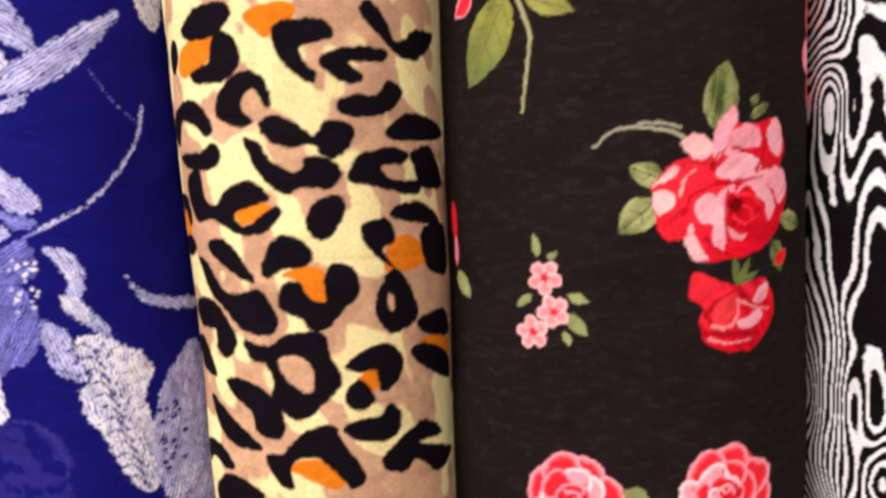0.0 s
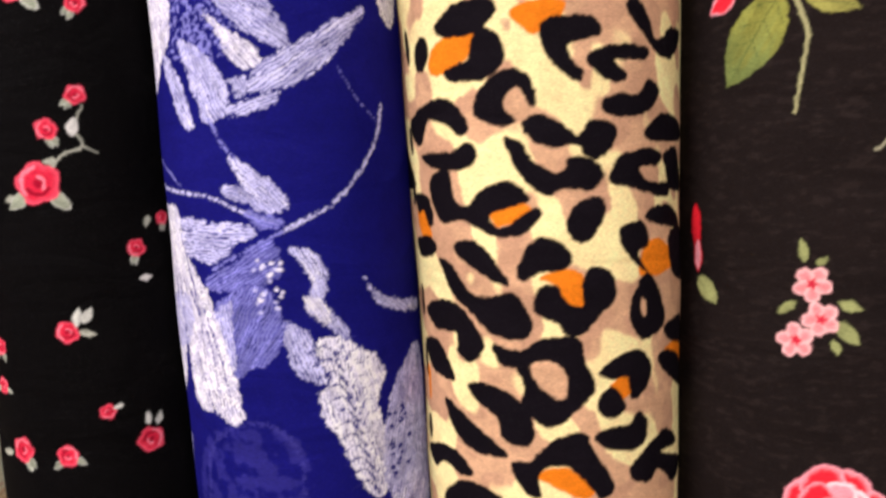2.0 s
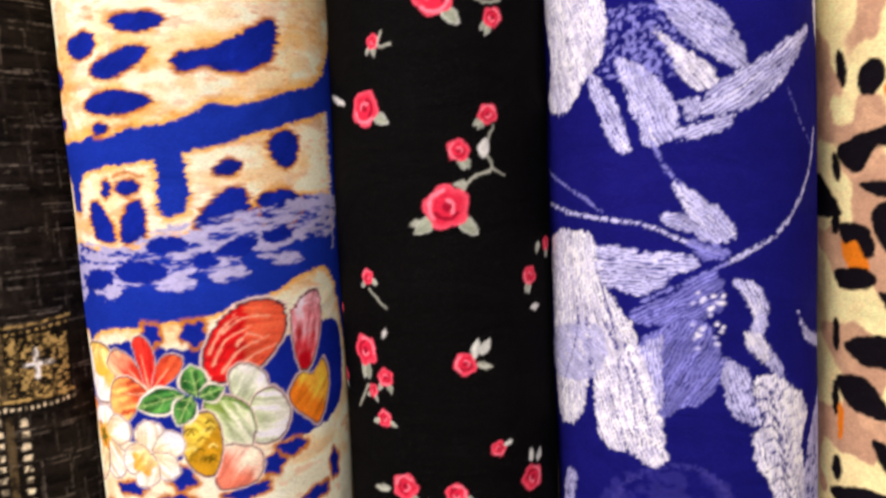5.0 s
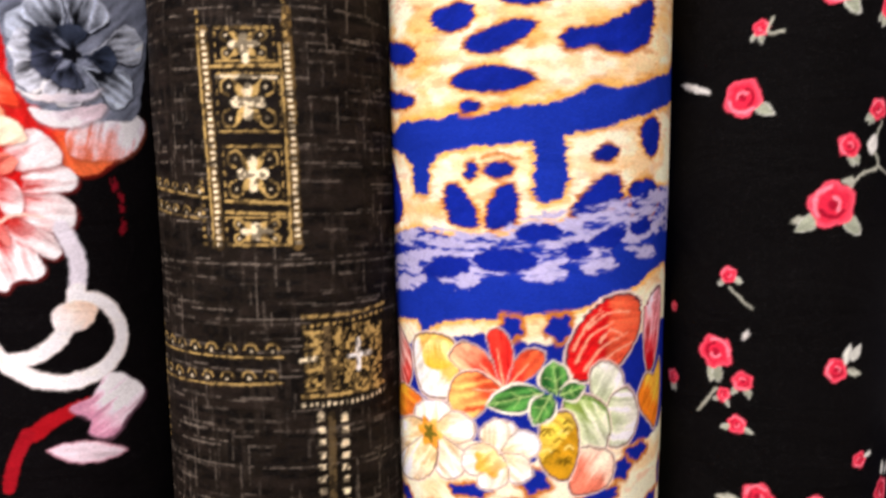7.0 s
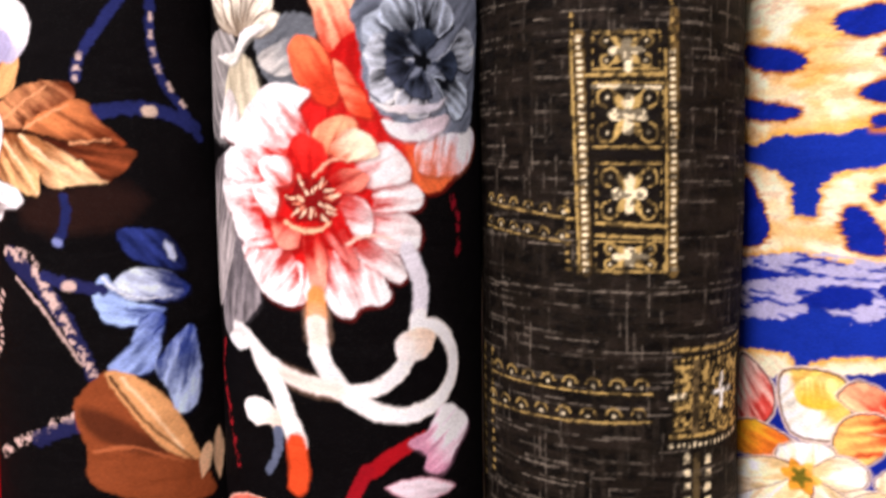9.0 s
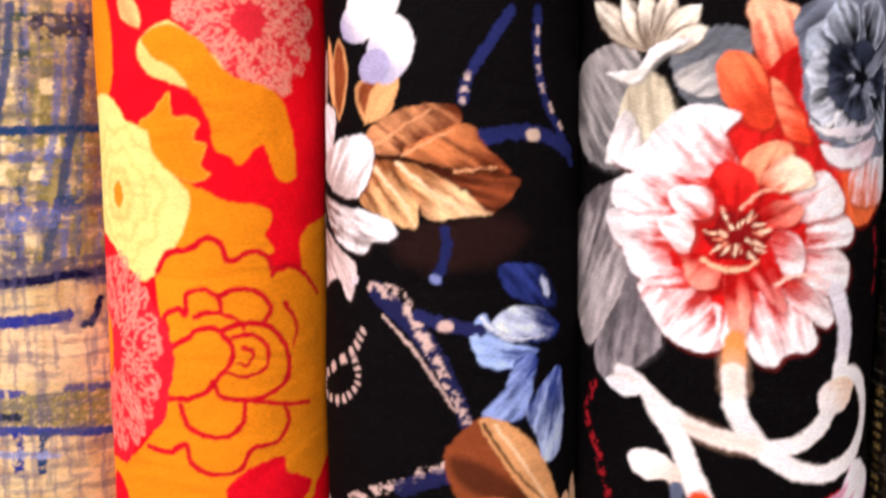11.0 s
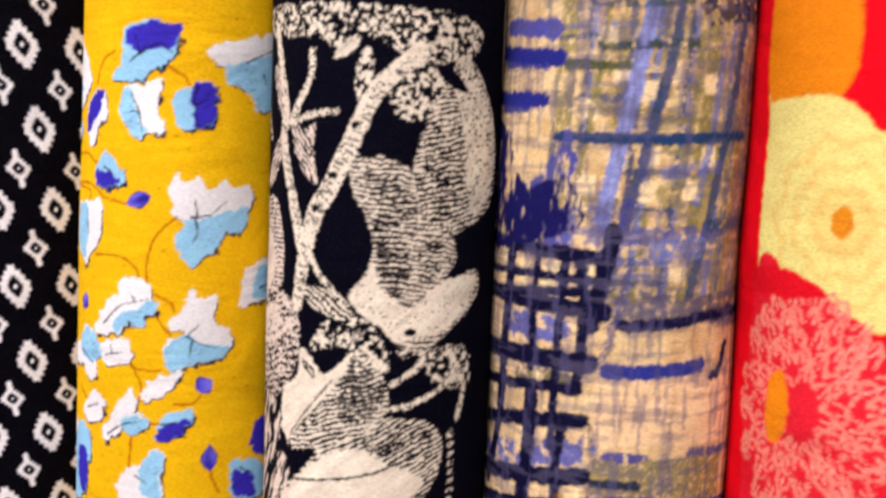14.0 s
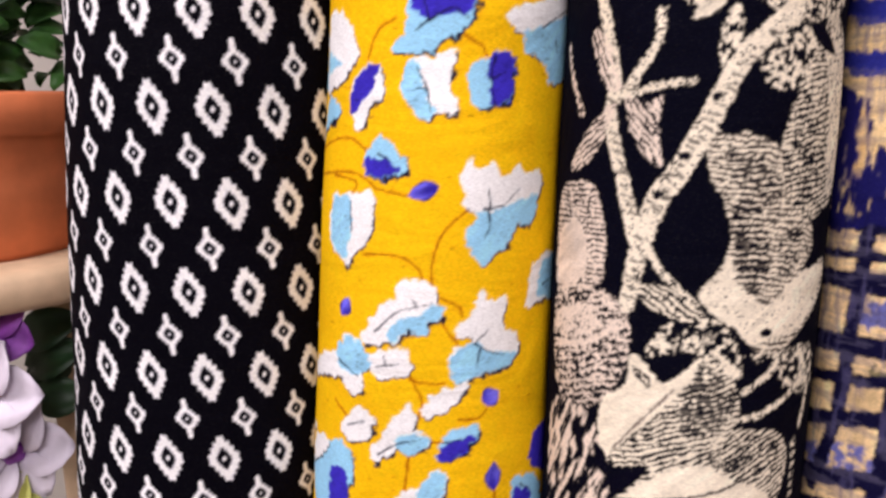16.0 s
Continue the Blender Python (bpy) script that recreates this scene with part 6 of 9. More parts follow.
    c.stroke((150, 16, 28), 5.5, (15.2, -98.8), (9.6, -109.9), (6.9, -120.3), end=5, rough=0.3)
    c.stroke((150, 24, 34), 3.0, (-53.1, -56.2), (-57.8, -68.5), (-51.3, -79.6), (-46.0, -91.0), (-41.5, -102.6), rough=1.2, holes=0.45, hole_size=2.0)
    c.leaf((222, 110, 90), *(-23.4, -114.1), *(-58.3, -125.8), 10, rim=(245, 190, 170), depth=1.2)
    c.stroke((120, 16, 30), 2.4, (51.6, 3.4), (55.6, -6.8), (55.5, -18.8), rough=1.0, holes=0.4, hole_size=2.0)
    c.weather(0.45, 2.6, 0.07)


def print_brownleaf(c):
    white, lilac, brown, tan = (244, 240, 240), (170, 164, 198), (136, 68, 36), (222, 160, 104)
    dark, blue, sky = (62, 28, 18), (50, 70, 150), (130, 155, 215)
    c.oval((40, 22, 18), 10.2, -2.1, 24.1, 8.8, turn=8, alpha=0.8, soft=6, rough=2.0, size=8)
    # beaded ribbons on the dark ground
    c.stroke((34, 40, 92), 3.6, (28.0, 74.9), (19.9, 63.7), (12.9, 52.7), (10.9, 45.3), rough=0.5)
    c.stroke((34, 40, 92), 3.2, (38.5, 75.8), (38.1, 60.8), (41.8, 45.9), (49.5, 34.4), (56.3, 24.3), rough=0.5)
    c.stroke((34, 40, 92), 5.2, (17.8, 33.0), (28.8, 34.9), (42.0, 33.5), (54.3, 28.4), rough=0.5)
    c.stroke((205, 180, 170), 2.2, (12.7, 53.7), (10.9, 45.3), dashes=4, rough=0.6)
    c.stroke((205, 180, 170), 1.6, (38.3, 70.2), (38.5, 59.0), (41.4, 47.8), (50.1, 36.4), dashes=7, rough=0.7)
    c.oval((205, 180, 160), 36.6, 33.8, 3.0, 2.2)
    c.stroke((30, 36, 84), 3.6, (4.5, 1.8), (5.2, -5.9), (1.9, -15.0), rough=0.5)
    c.oval((120, 130, 180), 1.5, -15.0, 2.0)
    # lilac and white flower at the top
    c.leaf(brown, -41.5, 68.6, -40.6, 39.0, 12.1, rim=tan, depth=2.0)
    c.leaf(tan, -52.0, 69.9, -45.1, 43.2, 6.8)
    c.leaf(brown, -19.2, 53.4, -25.5, 38.5, 18.1, rim=tan, depth=2.5)
    c.leaf(tan, -12.0, 54.9, -25.6, 37.5, 10.0)
    c.oval(white, -15.3, 62.5, 9.2, 11.6, fade=(lilac, -13.6, 69.7, -24.6, 53.7), turn=-20)
    c.oval(white, -29.5, 72.2, 10.0, 6.8, fade=(lilac, -29.3, 74.8, -37.5, 68.1))
    c.oval(lilac, -21.6, 57.3, 6.8, 5.6, turn=20)
    c.oval(white, -23.1, 77.8, 12.1, 6.8)
    c.leaf((200, 170, 160), -56.3, 66.4, -56.3, 39.6, 4.8)
    # the large brown leaf: shaded lobes between pale ribs
    for root, lip, base, tip, points in (((108, 46, 22), (206, 138, 92), (2.4, 27.2), (-16.1, 40.6), ((-27.2, 30.2), (-19.8, 38.8), (-7.1, 43.2), (6.8, 43.9), (10.5, 38.4), (2.6, 33.7), (-7.7, 28.2), (-16.7, 26.9))),
                                         ((120, 52, 26), (190, 112, 66), (25.5, 21.3), (4.6, 33.7), ((-9.8, 28.2), (2.7, 34.7), (12.4, 37.4), (19.8, 29.0), (27.5, 21.3), (13.8, 20.5), (2.3, 23.4))),
                                         ((150, 84, 44), (232, 178, 122), (-24.5, 25.3), (-6.5, 4.2), ((-27.4, 25.3), (-12.2, 24.9), (-6.0, 17.7), (-4.3, 6.2), (-6.5, 1.9), (-17.6, 5.9), (-28.3, 11.5))),
                                         ((196, 126, 74), (238, 190, 140), (-10.0, 24.4), (15.4, 8.0), ((-13.3, 25.0), (-1.7, 22.5), (11.8, 15.7), (21.2, 7.9), (9.6, 6.2), (-0.3, 5.2), (-5.1, 11.9))),
                                         ((74, 28, 14), (128, 62, 34), (2.3, 22.4), (27.4, 17.5), ((-1.7, 23.0), (13.8, 20.5), (30.6, 19.3), (27.3, 12.6), (20.2, 8.0), (11.7, 14.8)))):
        c.blob(root, *points, fade=(lip, *base, *tip), streak=0.4, rough=0.4, size=3, seed=int(abs(base[0] * 5)) % 60)
    c.stroke((50, 20, 10), 2.2, (-27.4, 26.3), (-9.9, 25.7), (6.2, 22.4), (25.5, 21.7), end=0.7, rough=0.3, soft=1.2)
    for points in (((-9.9, 27.2), (0.6, 32.4), (8.5, 35.6)), ((-21.6, 30.2), (-11.7, 35.8), (-0.0, 42.2)), ((8.1, 21.5), (15.8, 22.4), (22.6, 22.9))):
        c.stroke((226, 160, 112), 1.1, *points, end=0.5, rough=0.3)
    for points in (((-12.2, 24.4), (2.0, 13.9), (13.5, 7.1)), ((-20.6, 22.4), (-10.5, 11.9), (-5.4, 3.2))):
        c.stroke((248, 212, 168), 1.5, *points, end=0.6, rough=0.3)
    # white flower
    for root, lip, base, tip, points in (((200, 184, 182), white, (-39.1, 17.2), (-59.4, 44.5), ((-55.4, 25.5), (-59.4, 44.5), (-44.8, 42.6), (-46.7, 29.4), (-55.4, 21.5), (-55.4, 19.5))),
                                         ((196, 178, 172), white, (-39.3, 15.2), (-27.2, 29.3), ((-55.4, 26.1), (-40.1, 32.4), (-26.9, 34.1), (-21.6, 29.2), (-23.4, 19.5), (-29.8, 12.4), (-42.1, 13.0), (-55.4, 19.5))),
                                         ((120, 84, 70), white, (-56.4, 10.9), (-17.9, -0.0), ((-55.4, 11.5), (-39.9, 9.0), (-25.5, 7.6), (-14.1, 4.0), (-13.7, -1.9), (-21.9, -3.2), (-26.3, -7.5), (-36.6, -6.2), (-47.1, 0.2))),
                                         ((150, 118, 106), (226, 208, 204), (-59.4, -0.5), (-35.7, -21.8), ((-55.4, 4.5), (-55.4, 0.5), (-38.9, -7.5), (-30.4, -12.9), (-34.0, -25.8), (-42.6, -18.4), (-55.4, -23.5), (-55.4, -19.5)))):
        c.blob((60, 44, 42), *[(x + 0.6, y - 0.8) for x, y in points], alpha=0.7, soft=1.4)
        c.blob(root, *points, fade=(lip, *base, *tip), streak=0.18, rough=0.4, size=3, seed=int(abs(base[1] * 5)) % 60)
    c.stroke((70, 44, 40), 1.2, (-55.4, 14.5), (-50.6, 7.4), (-43.4, 1.6), end=0.5, rough=0.3)
    # blue flower at the turning edge
    for root, lip, base, tip, points in (((20, 26, 70), (44, 58, 128), (42.0, -31.5), (24.7, -11.7), ((23.1, -10.7), (33.1, -10.3), (41.1, -12.9), (47.5, -26.0), (37.3, -24.8), (26.5, -19.8))),
                                         ((34, 48, 118), (206, 218, 244), (47.2, -36.5), (26.4, -27.8), ((20.2, -31.5), (26.4, -25.8), (37.2, -25.8), (48.8, -33.6), (44.4, -38.2), (30.3, -37.9), (22.1, -35.6))),
                                         ((40, 56, 132), (152, 176, 226), (44.4, -38.2), (16.3, -33.3), ((13.4, -32.2), (18.4, -27.4), (25.1, -36.9), (39.3, -41.6), (28.0, -47.4), (17.9, -45.5), (14.5, -40.3))),
                                         ((44, 62, 140), (150, 172, 226), (41.7, -44.0), (19.5, -64.2), ((38.0, -43.5), (30.2, -44.5), (25.7, -54.4), (17.1, -63.0), (23.4, -66.2), (32.9, -65.8), (36.6, -55.8))),
                                         ((56, 76, 156), (178, 196, 236), (50.0, -47.7), (42.2, -80.5), ((49.9, -49.8), (42.8, -52.7), (34.1, -63.8), (38.6, -73.2), (42.1, -83.8), (49.2, -82.4), (52.8, -68.0)))):
        c.blob((14, 18, 50), *[(x + 0.6, y - 0.8) for x, y in points], alpha=0.7, soft=1.4)
        c.blob(root, *points, fade=(lip, *base, *tip), streak=0.3, rough=0.4, size=3, seed=int(abs(base[0] * 3 + tip[1])) % 60)
    c.leaf((190, 200, 226), *(43.4, -23.4), *(39.9, -14.4), 3)
    c.stroke((232, 238, 250), 1.2, (17.4, -28.3), (22.2, -33.6), (30.3, -36.7), (41.8, -36.7), end=0.5, rough=0.3)
    # paisley of small flecks
    fleck, navy = (205, 175, 165), (36, 38, 84)
    c.stroke(navy, 8.0, (-20.6, -20.7), (-4.9, -33.9), (6.6, -51.9), (12.1, -66.5), end=4.4, rough=0.8, alpha=0.7)
    c.stroke(fleck, 5.2, (-21.9, -20.0), (-11.0, -22.1), (-2.9, -35.9), (6.6, -54.0), (12.1, -65.6), end=2.8, rough=1.0, holes=0.45, hole_size=2.2)
    c.stroke(fleck, 1.0, (-18.4, -28.7), (-5.2, -42.0), (8.3, -62.2), rough=0.3)
    c.stroke(fleck, 3.2, (-31.8, -47.1), (-30.3, -55.4), (-38.9, -63.7), (-56.7, -66.6), (-56.7, -59.2), (-34.7, -45.4), (-27.8, -35.9), rough=0.8, dashes=4.5)
    c.stroke(navy, 4.4, (-4.7, -27.9), (7.3, -31.3), (17.0, -33.1), rough=0.8)
    c.oval(fleck, 4.9, -31.3, 2.8, 2.0)
    c.leaf((215, 200, 205), -29.0, -15.7, -33.6, -20.3, 2.8)
    c.stroke(fleck, 4.0, (-35.1, -101.9), (-13.9, -90.3), (5.7, -81.0), rough=1.0, holes=0.5, hole_size=2.2)
    c.stroke(navy, 6.0, (-11.6, -91.9), (1.5, -86.4), (7.6, -85.2), rough=0.8, alpha=0.7)
    c.leaf((220, 205, 205), -56.0, -114.6, -56.9, -108.6, 4.0)
    # lower leaves
    c.blob(brown, (4.2, -77.3), (16.1, -65.0), (24.0, -67.3), (34.2, -83.7), (49.0, -103.3), (55.1, -121.8), (12.8, -111.2), (8.3, -93.8), rough=0.3)
    c.blob(dark, (5.8, -78.9), (17.6, -81.4), (38.4, -97.8), (29.4, -98.4), (11.4, -89.6), alpha=0.75, soft=3)
    c.blob(tan, (16.4, -65.8), (26.1, -66.7), (39.0, -78.3), (48.0, -96.2), (50.2, -105.0), (36.1, -97.2), (25.6, -82.3))
    c.stroke((246, 205, 160), 1.6, (22.0, -67.5), (32.0, -81.2), (43.4, -99.2), end=0.8)
    c.stroke(dark, 1.2, (18.0, -66.7), (29.7, -85.1), (47.8, -104.7), end=0.6)
    c.stroke((180, 100, 60), 1.4, (11.2, -96.0), (25.3, -95.1), (43.3, -104.1), end=0.6)
    c.leaf((225, 180, 140), 60.2, -93.6, 59.5, -116.6, 6.0)
    c.leaf((225, 180, 140), 55.1, -98.6, 51.2, -113.2, 6.0)
    c.weather(0.45, 2.4, 0.08)


def shaggy(c, u, v, ru, rv, seed, red, pink):
    """A many-petalled flower: ragged pink strokes in rings on red."""
    rnd = random.Random(seed)
    c.oval(red, u, v, ru, rv, wavy=0.06, lobes=9, rough=0.6)
    for ring in range(5):
        k = 0.28 + 0.17 * ring
        n = 8 + 5 * ring
        for j in range(n):
            a = 2 * math.pi * (j + 0.5 * ring) / n + rnd.uniform(-0.12, 0.12)
            h = 0.9 * math.pi / n
            arc = [(u + ru * q * math.cos(a + t), v + rv * q * math.sin(a + t)) for t, q in ((-h, k), (-0.5 * h, k + 0.1), (0.0, k + 0.13), (0.5 * h, k + 0.1), (h, k))]
            c.stroke(pink, rnd.uniform(1.6, 2.4), *arc, end=1.3, rough=0.6, holes=0.16, alpha=0.9, seed=seed + j)
            c.stroke((252, 190, 170), 0.9, (u + ru * k * math.cos(a), v + rv * k * math.sin(a)), (u + ru * (k + 0.1) * math.cos(a), v + rv * (k + 0.1) * math.sin(a)), end=0.5, alpha=0.6, rough=0.3)


def print_orange(c):
    orange, red, cream, pink = (238, 138, 22), (232, 12, 34), (252, 226, 136), (246, 150, 130)
    whole = (slice(None), slice(None))
    c.lay(whole, 0.3 * cloudy(c.u, c.v, 25, 4), (222, 22, 30))
    c.blob(orange, (-53.5, 92.3), (-29.5, 88.8), (-23.6, 69.2), (-25.7, 51.9), (-36.5, 46.3), (-53.6, 44.6), rim=(228, 110, 20), depth=1.5)
    c.leaf((250, 190, 120), -18.2, 83.8, -8.8, 72.1, 8.1)
    shaggy(c, 30.7, 74.6, 24.0, 26.4, 3, (228, 44, 58), pink)
    # orange leaves
    c.blob((250, 205, 120), (-10.0, 66.6), (1.3, 74.1), (12.9, 67.2), (21.9, 56.4), (13.4, 50.3), (1.8, 53.1), (-7.2, 56.9))
    c.blob(orange, (-8.3, 68.4), (1.7, 73.0), (14.1, 67.2), (22.9, 56.1), (42.0, 47.5), (47.9, 20.1), (40.1, 18.6), (34.7, 31.1), (26.4, 23.7), (22.9, 26.5), (17.5, 29.7), (15.2, 41.3), (9.6, 49.8), (4.0, 57.2), (-4.0, 61.7))
    c.blob(orange, (-11.2, 37.9), (-4.8, 42.9), (1.5, 49.4), (2.5, 41.3), (9.1, 40.8), (12.2, 38.6), (9.7, 32.9), (14.3, 30.7), (12.2, 23.4), (15.4, 20.4), (8.5, 17.2), (-1.5, 21.9), (-7.9, 28.3), rim=(250, 170, 60), depth=0.8)
    c.blob(orange, (-1.4, 17.3), (12.5, 14.6), (20.4, 10.8), (33.4, 8.4), (37.8, 4.3), (34.8, -2.0), (37.0, -9.7), (11.2, -11.7), (-0.8, -10.2))
    c.blob(orange, (62.7, 2.3), (74.0, 3.2), (73.5, -25.1), (55.1, -26.7), (49.6, -4.9))
    # cream flower
    c.blob(cream, (-53.5, 47.5), (-53.0, 48.6), (-32.4, 50.2), (-22.1, 45.2), (-17.8, 39.8), (-8.1, 36.0), (-5.8, 28.4), (-0.3, 22.0), (7.4, 13.3), (6.5, 3.9), (2.1, -4.9), (-2.4, -13.5), (-11.5, -18.8), (-18.3, -17.4), (-29.1, -9.2), (-46.5, -5.4), (-53.6, -3.2), rim=(248, 205, 110), depth=1.2, rough=0.25)
    c.oval((244, 200, 110), -25.0, 12.6, 9.0, 10.6, alpha=0.5, soft=5, rough=0.8)
    c.oval((224, 140, 30), -25.0, 12.6, 3.1, 4.9, rough=0.3)
    for ring, (ru, rv, n) in enumerate(((9, 10, 6), (16, 18, 8), (23, 26, 10))):
        for k in range(n):
            a = 2 * math.pi * (k + 0.5 * ring) / n
            h = math.pi / n
            c.stroke((246, 196, 104), 1.8, (-25 + 0.86 * ru * math.cos(a - h), 12.6 + 0.86 * rv * math.sin(a - h)), (-25 + ru * math.cos(a), 12.6 + rv * math.sin(a)), (-25 + 0.86 * ru * math.cos(a + h), 12.6 + 0.86 * rv * math.sin(a + h)), soft=2.0, alpha=0.6, rough=0.3)
    for k in range(14):
        a = 2 * math.pi * k / 14
        m = (-25.0, 12.6)
        c.stroke((240, 200, 110), 0.5, (m[0] + 8.1 * math.cos(a), m[1] + 9.2 * math.sin(a)), (m[0] + 17.3 * math.cos(a), m[1] + 21.4 * math.sin(a)), alpha=0.5, rough=0.3)
    # large orange rose drawn in red line
    c.blob(orange, (-7.0, -20.8), (-4.5, -12.5), (3.2, -6.4), (14.9, -2.5), (21.1, -11.2), (33.7, -9.1), (39.3, -16.4), (50.4, -16.7), (74.8, -30.4), (74.0, -52.8), (74.1, -81.1), (57.3, -103.3), (40.8, -115.9), (-54.4, -133.8), (-54.4, -101.5), (-17.7, -86.0), (-6.1, -66.4), (-4.3, -45.1))
    c.blob(orange, (-53.8, -103.5), (-23.3, -89.8), (-5.9, -74.9), (9.0, -81.9), (-2.9, -113.8), (-53.8, -133.2))
    c.blob(red, (-54.8, -119.2), (-38.4, -99.7), (-27.5, -104.7), (-29.4, -117.0), (-55.0, -129.3))
    c.blob(red, (17.6, -99.0), (27.0, -91.4), (39.6, -89.2), (41.2, -95.8), (53.0, -104.0), (40.7, -113.6), (22.1, -110.2), rough=0.4)
    line = (206, 14, 32)
    c.stroke(line, 2.6, (-6.2, -15.0), (-1.7, -8.7), (7.2, -6.7), (13.0, -2.9), (18.1, -4.8), (21.1, -11.6), (28.8, -8.5), (35.1, -10.4), (37.3, -17.5), end=2.0)
    c.stroke(line, 2.4, (37.3, -17.5), (41.2, -14.5), (50.4, -17.6), (59.0, -27.4), end=1.8)
    c.stroke(line, 2.4, (-2.8, -37.1), (-3.7, -31.9), (1.7, -29.0), (4.8, -31.3), (5.2, -23.9), (11.5, -22.1), (16.7, -25.2), (18.0, -30.1), end=1.8)
    c.stroke(line, 2.4, (16.7, -24.6), (23.4, -22.1), (32.0, -24.1), (36.0, -30.5), (32.5, -36.0), end=1.8)
    c.stroke(line, 2.4, (-3.0, -44.2), (4.0, -40.7), (9.9, -36.7), (15.9, -37.0), (21.3, -44.0), (20.3, -50.2), (15.6, -56.0), end=2.0)
    c.stroke(line, 2.2, (7.8, -31.9), (15.7, -30.5), (23.8, -33.8), (26.0, -37.6), end=1.2)
    c.stroke(line, 2.4, (18.3, -37.4), (25.9, -35.2), (36.3, -38.0), (42.4, -48.1), (41.8, -58.7), (33.6, -63.8), (24.8, -64.6), (16.6, -62.7), end=2.0)
    c.stroke(line, 2.2, (22.0, -40.3), (28.7, -39.8), (34.2, -44.9), (33.2, -53.2), (25.8, -55.4), (19.5, -53.5), end=1.2)
    c.stroke(line, 2.0, (25.4, -44.2), (28.9, -46.5), (26.5, -51.3), (23.1, -49.9), end=1.0)
    c.stroke(line, 2.4, (-2.7, -63.0), (4.5, -63.1), (11.7, -60.2), (14.4, -56.4), (16.6, -62.7), (27.0, -64.8), (38.6, -68.0), (52.0, -70.2), end=1.8)
    c.stroke(line, 2.4, (2.0, -65.9), (4.3, -73.7), (10.9, -77.5), (19.0, -77.9), (24.3, -73.5), (25.3, -65.5), end=1.8)
    c.stroke(line, 2.4, (-12.7, -83.1), (-3.5, -84.5), (2.8, -80.7), (5.5, -88.6), (13.3, -92.9), (22.8, -91.9), (27.6, -84.1), (36.8, -82.9), (42.2, -76.1), (40.7, -68.9), end=1.8)
    c.stroke(line, 2.0, (42.0, -29.1), (47.2, -38.2), (45.2, -46.4), end=1.0)
    # shaggy pink flower at the turning edge
    c.blob((228, 30, 48), (-53.6, -6.4), (-40.5, -4.7), (-29.1, -11.3), (-16.3, -17.6), (-7.7, -29.0), (-0.1, -44.7), (-2.7, -61.7), (-5.9, -73.2), (-17.8, -81.6), (-27.7, -93.0), (-45.6, -90.8), (-53.8, -93.8), rough=0.5)
    shaggy(c, -32.1, -47.8, 24.0, 36.6, 8, (228, 36, 52), (244, 140, 122))
    c.oval(orange, -40.7, -48.2, 4.5, 12.6, rim=(240, 110, 40), depth=1.2, rough=0.4)
    c.blob((226, 20, 36), (-54.2, -5.5), (-40.5, -3.4), (-27.7, -10.3), (-54.8, -12.8))
    c.weather(0.45, 2.4, 0.06)


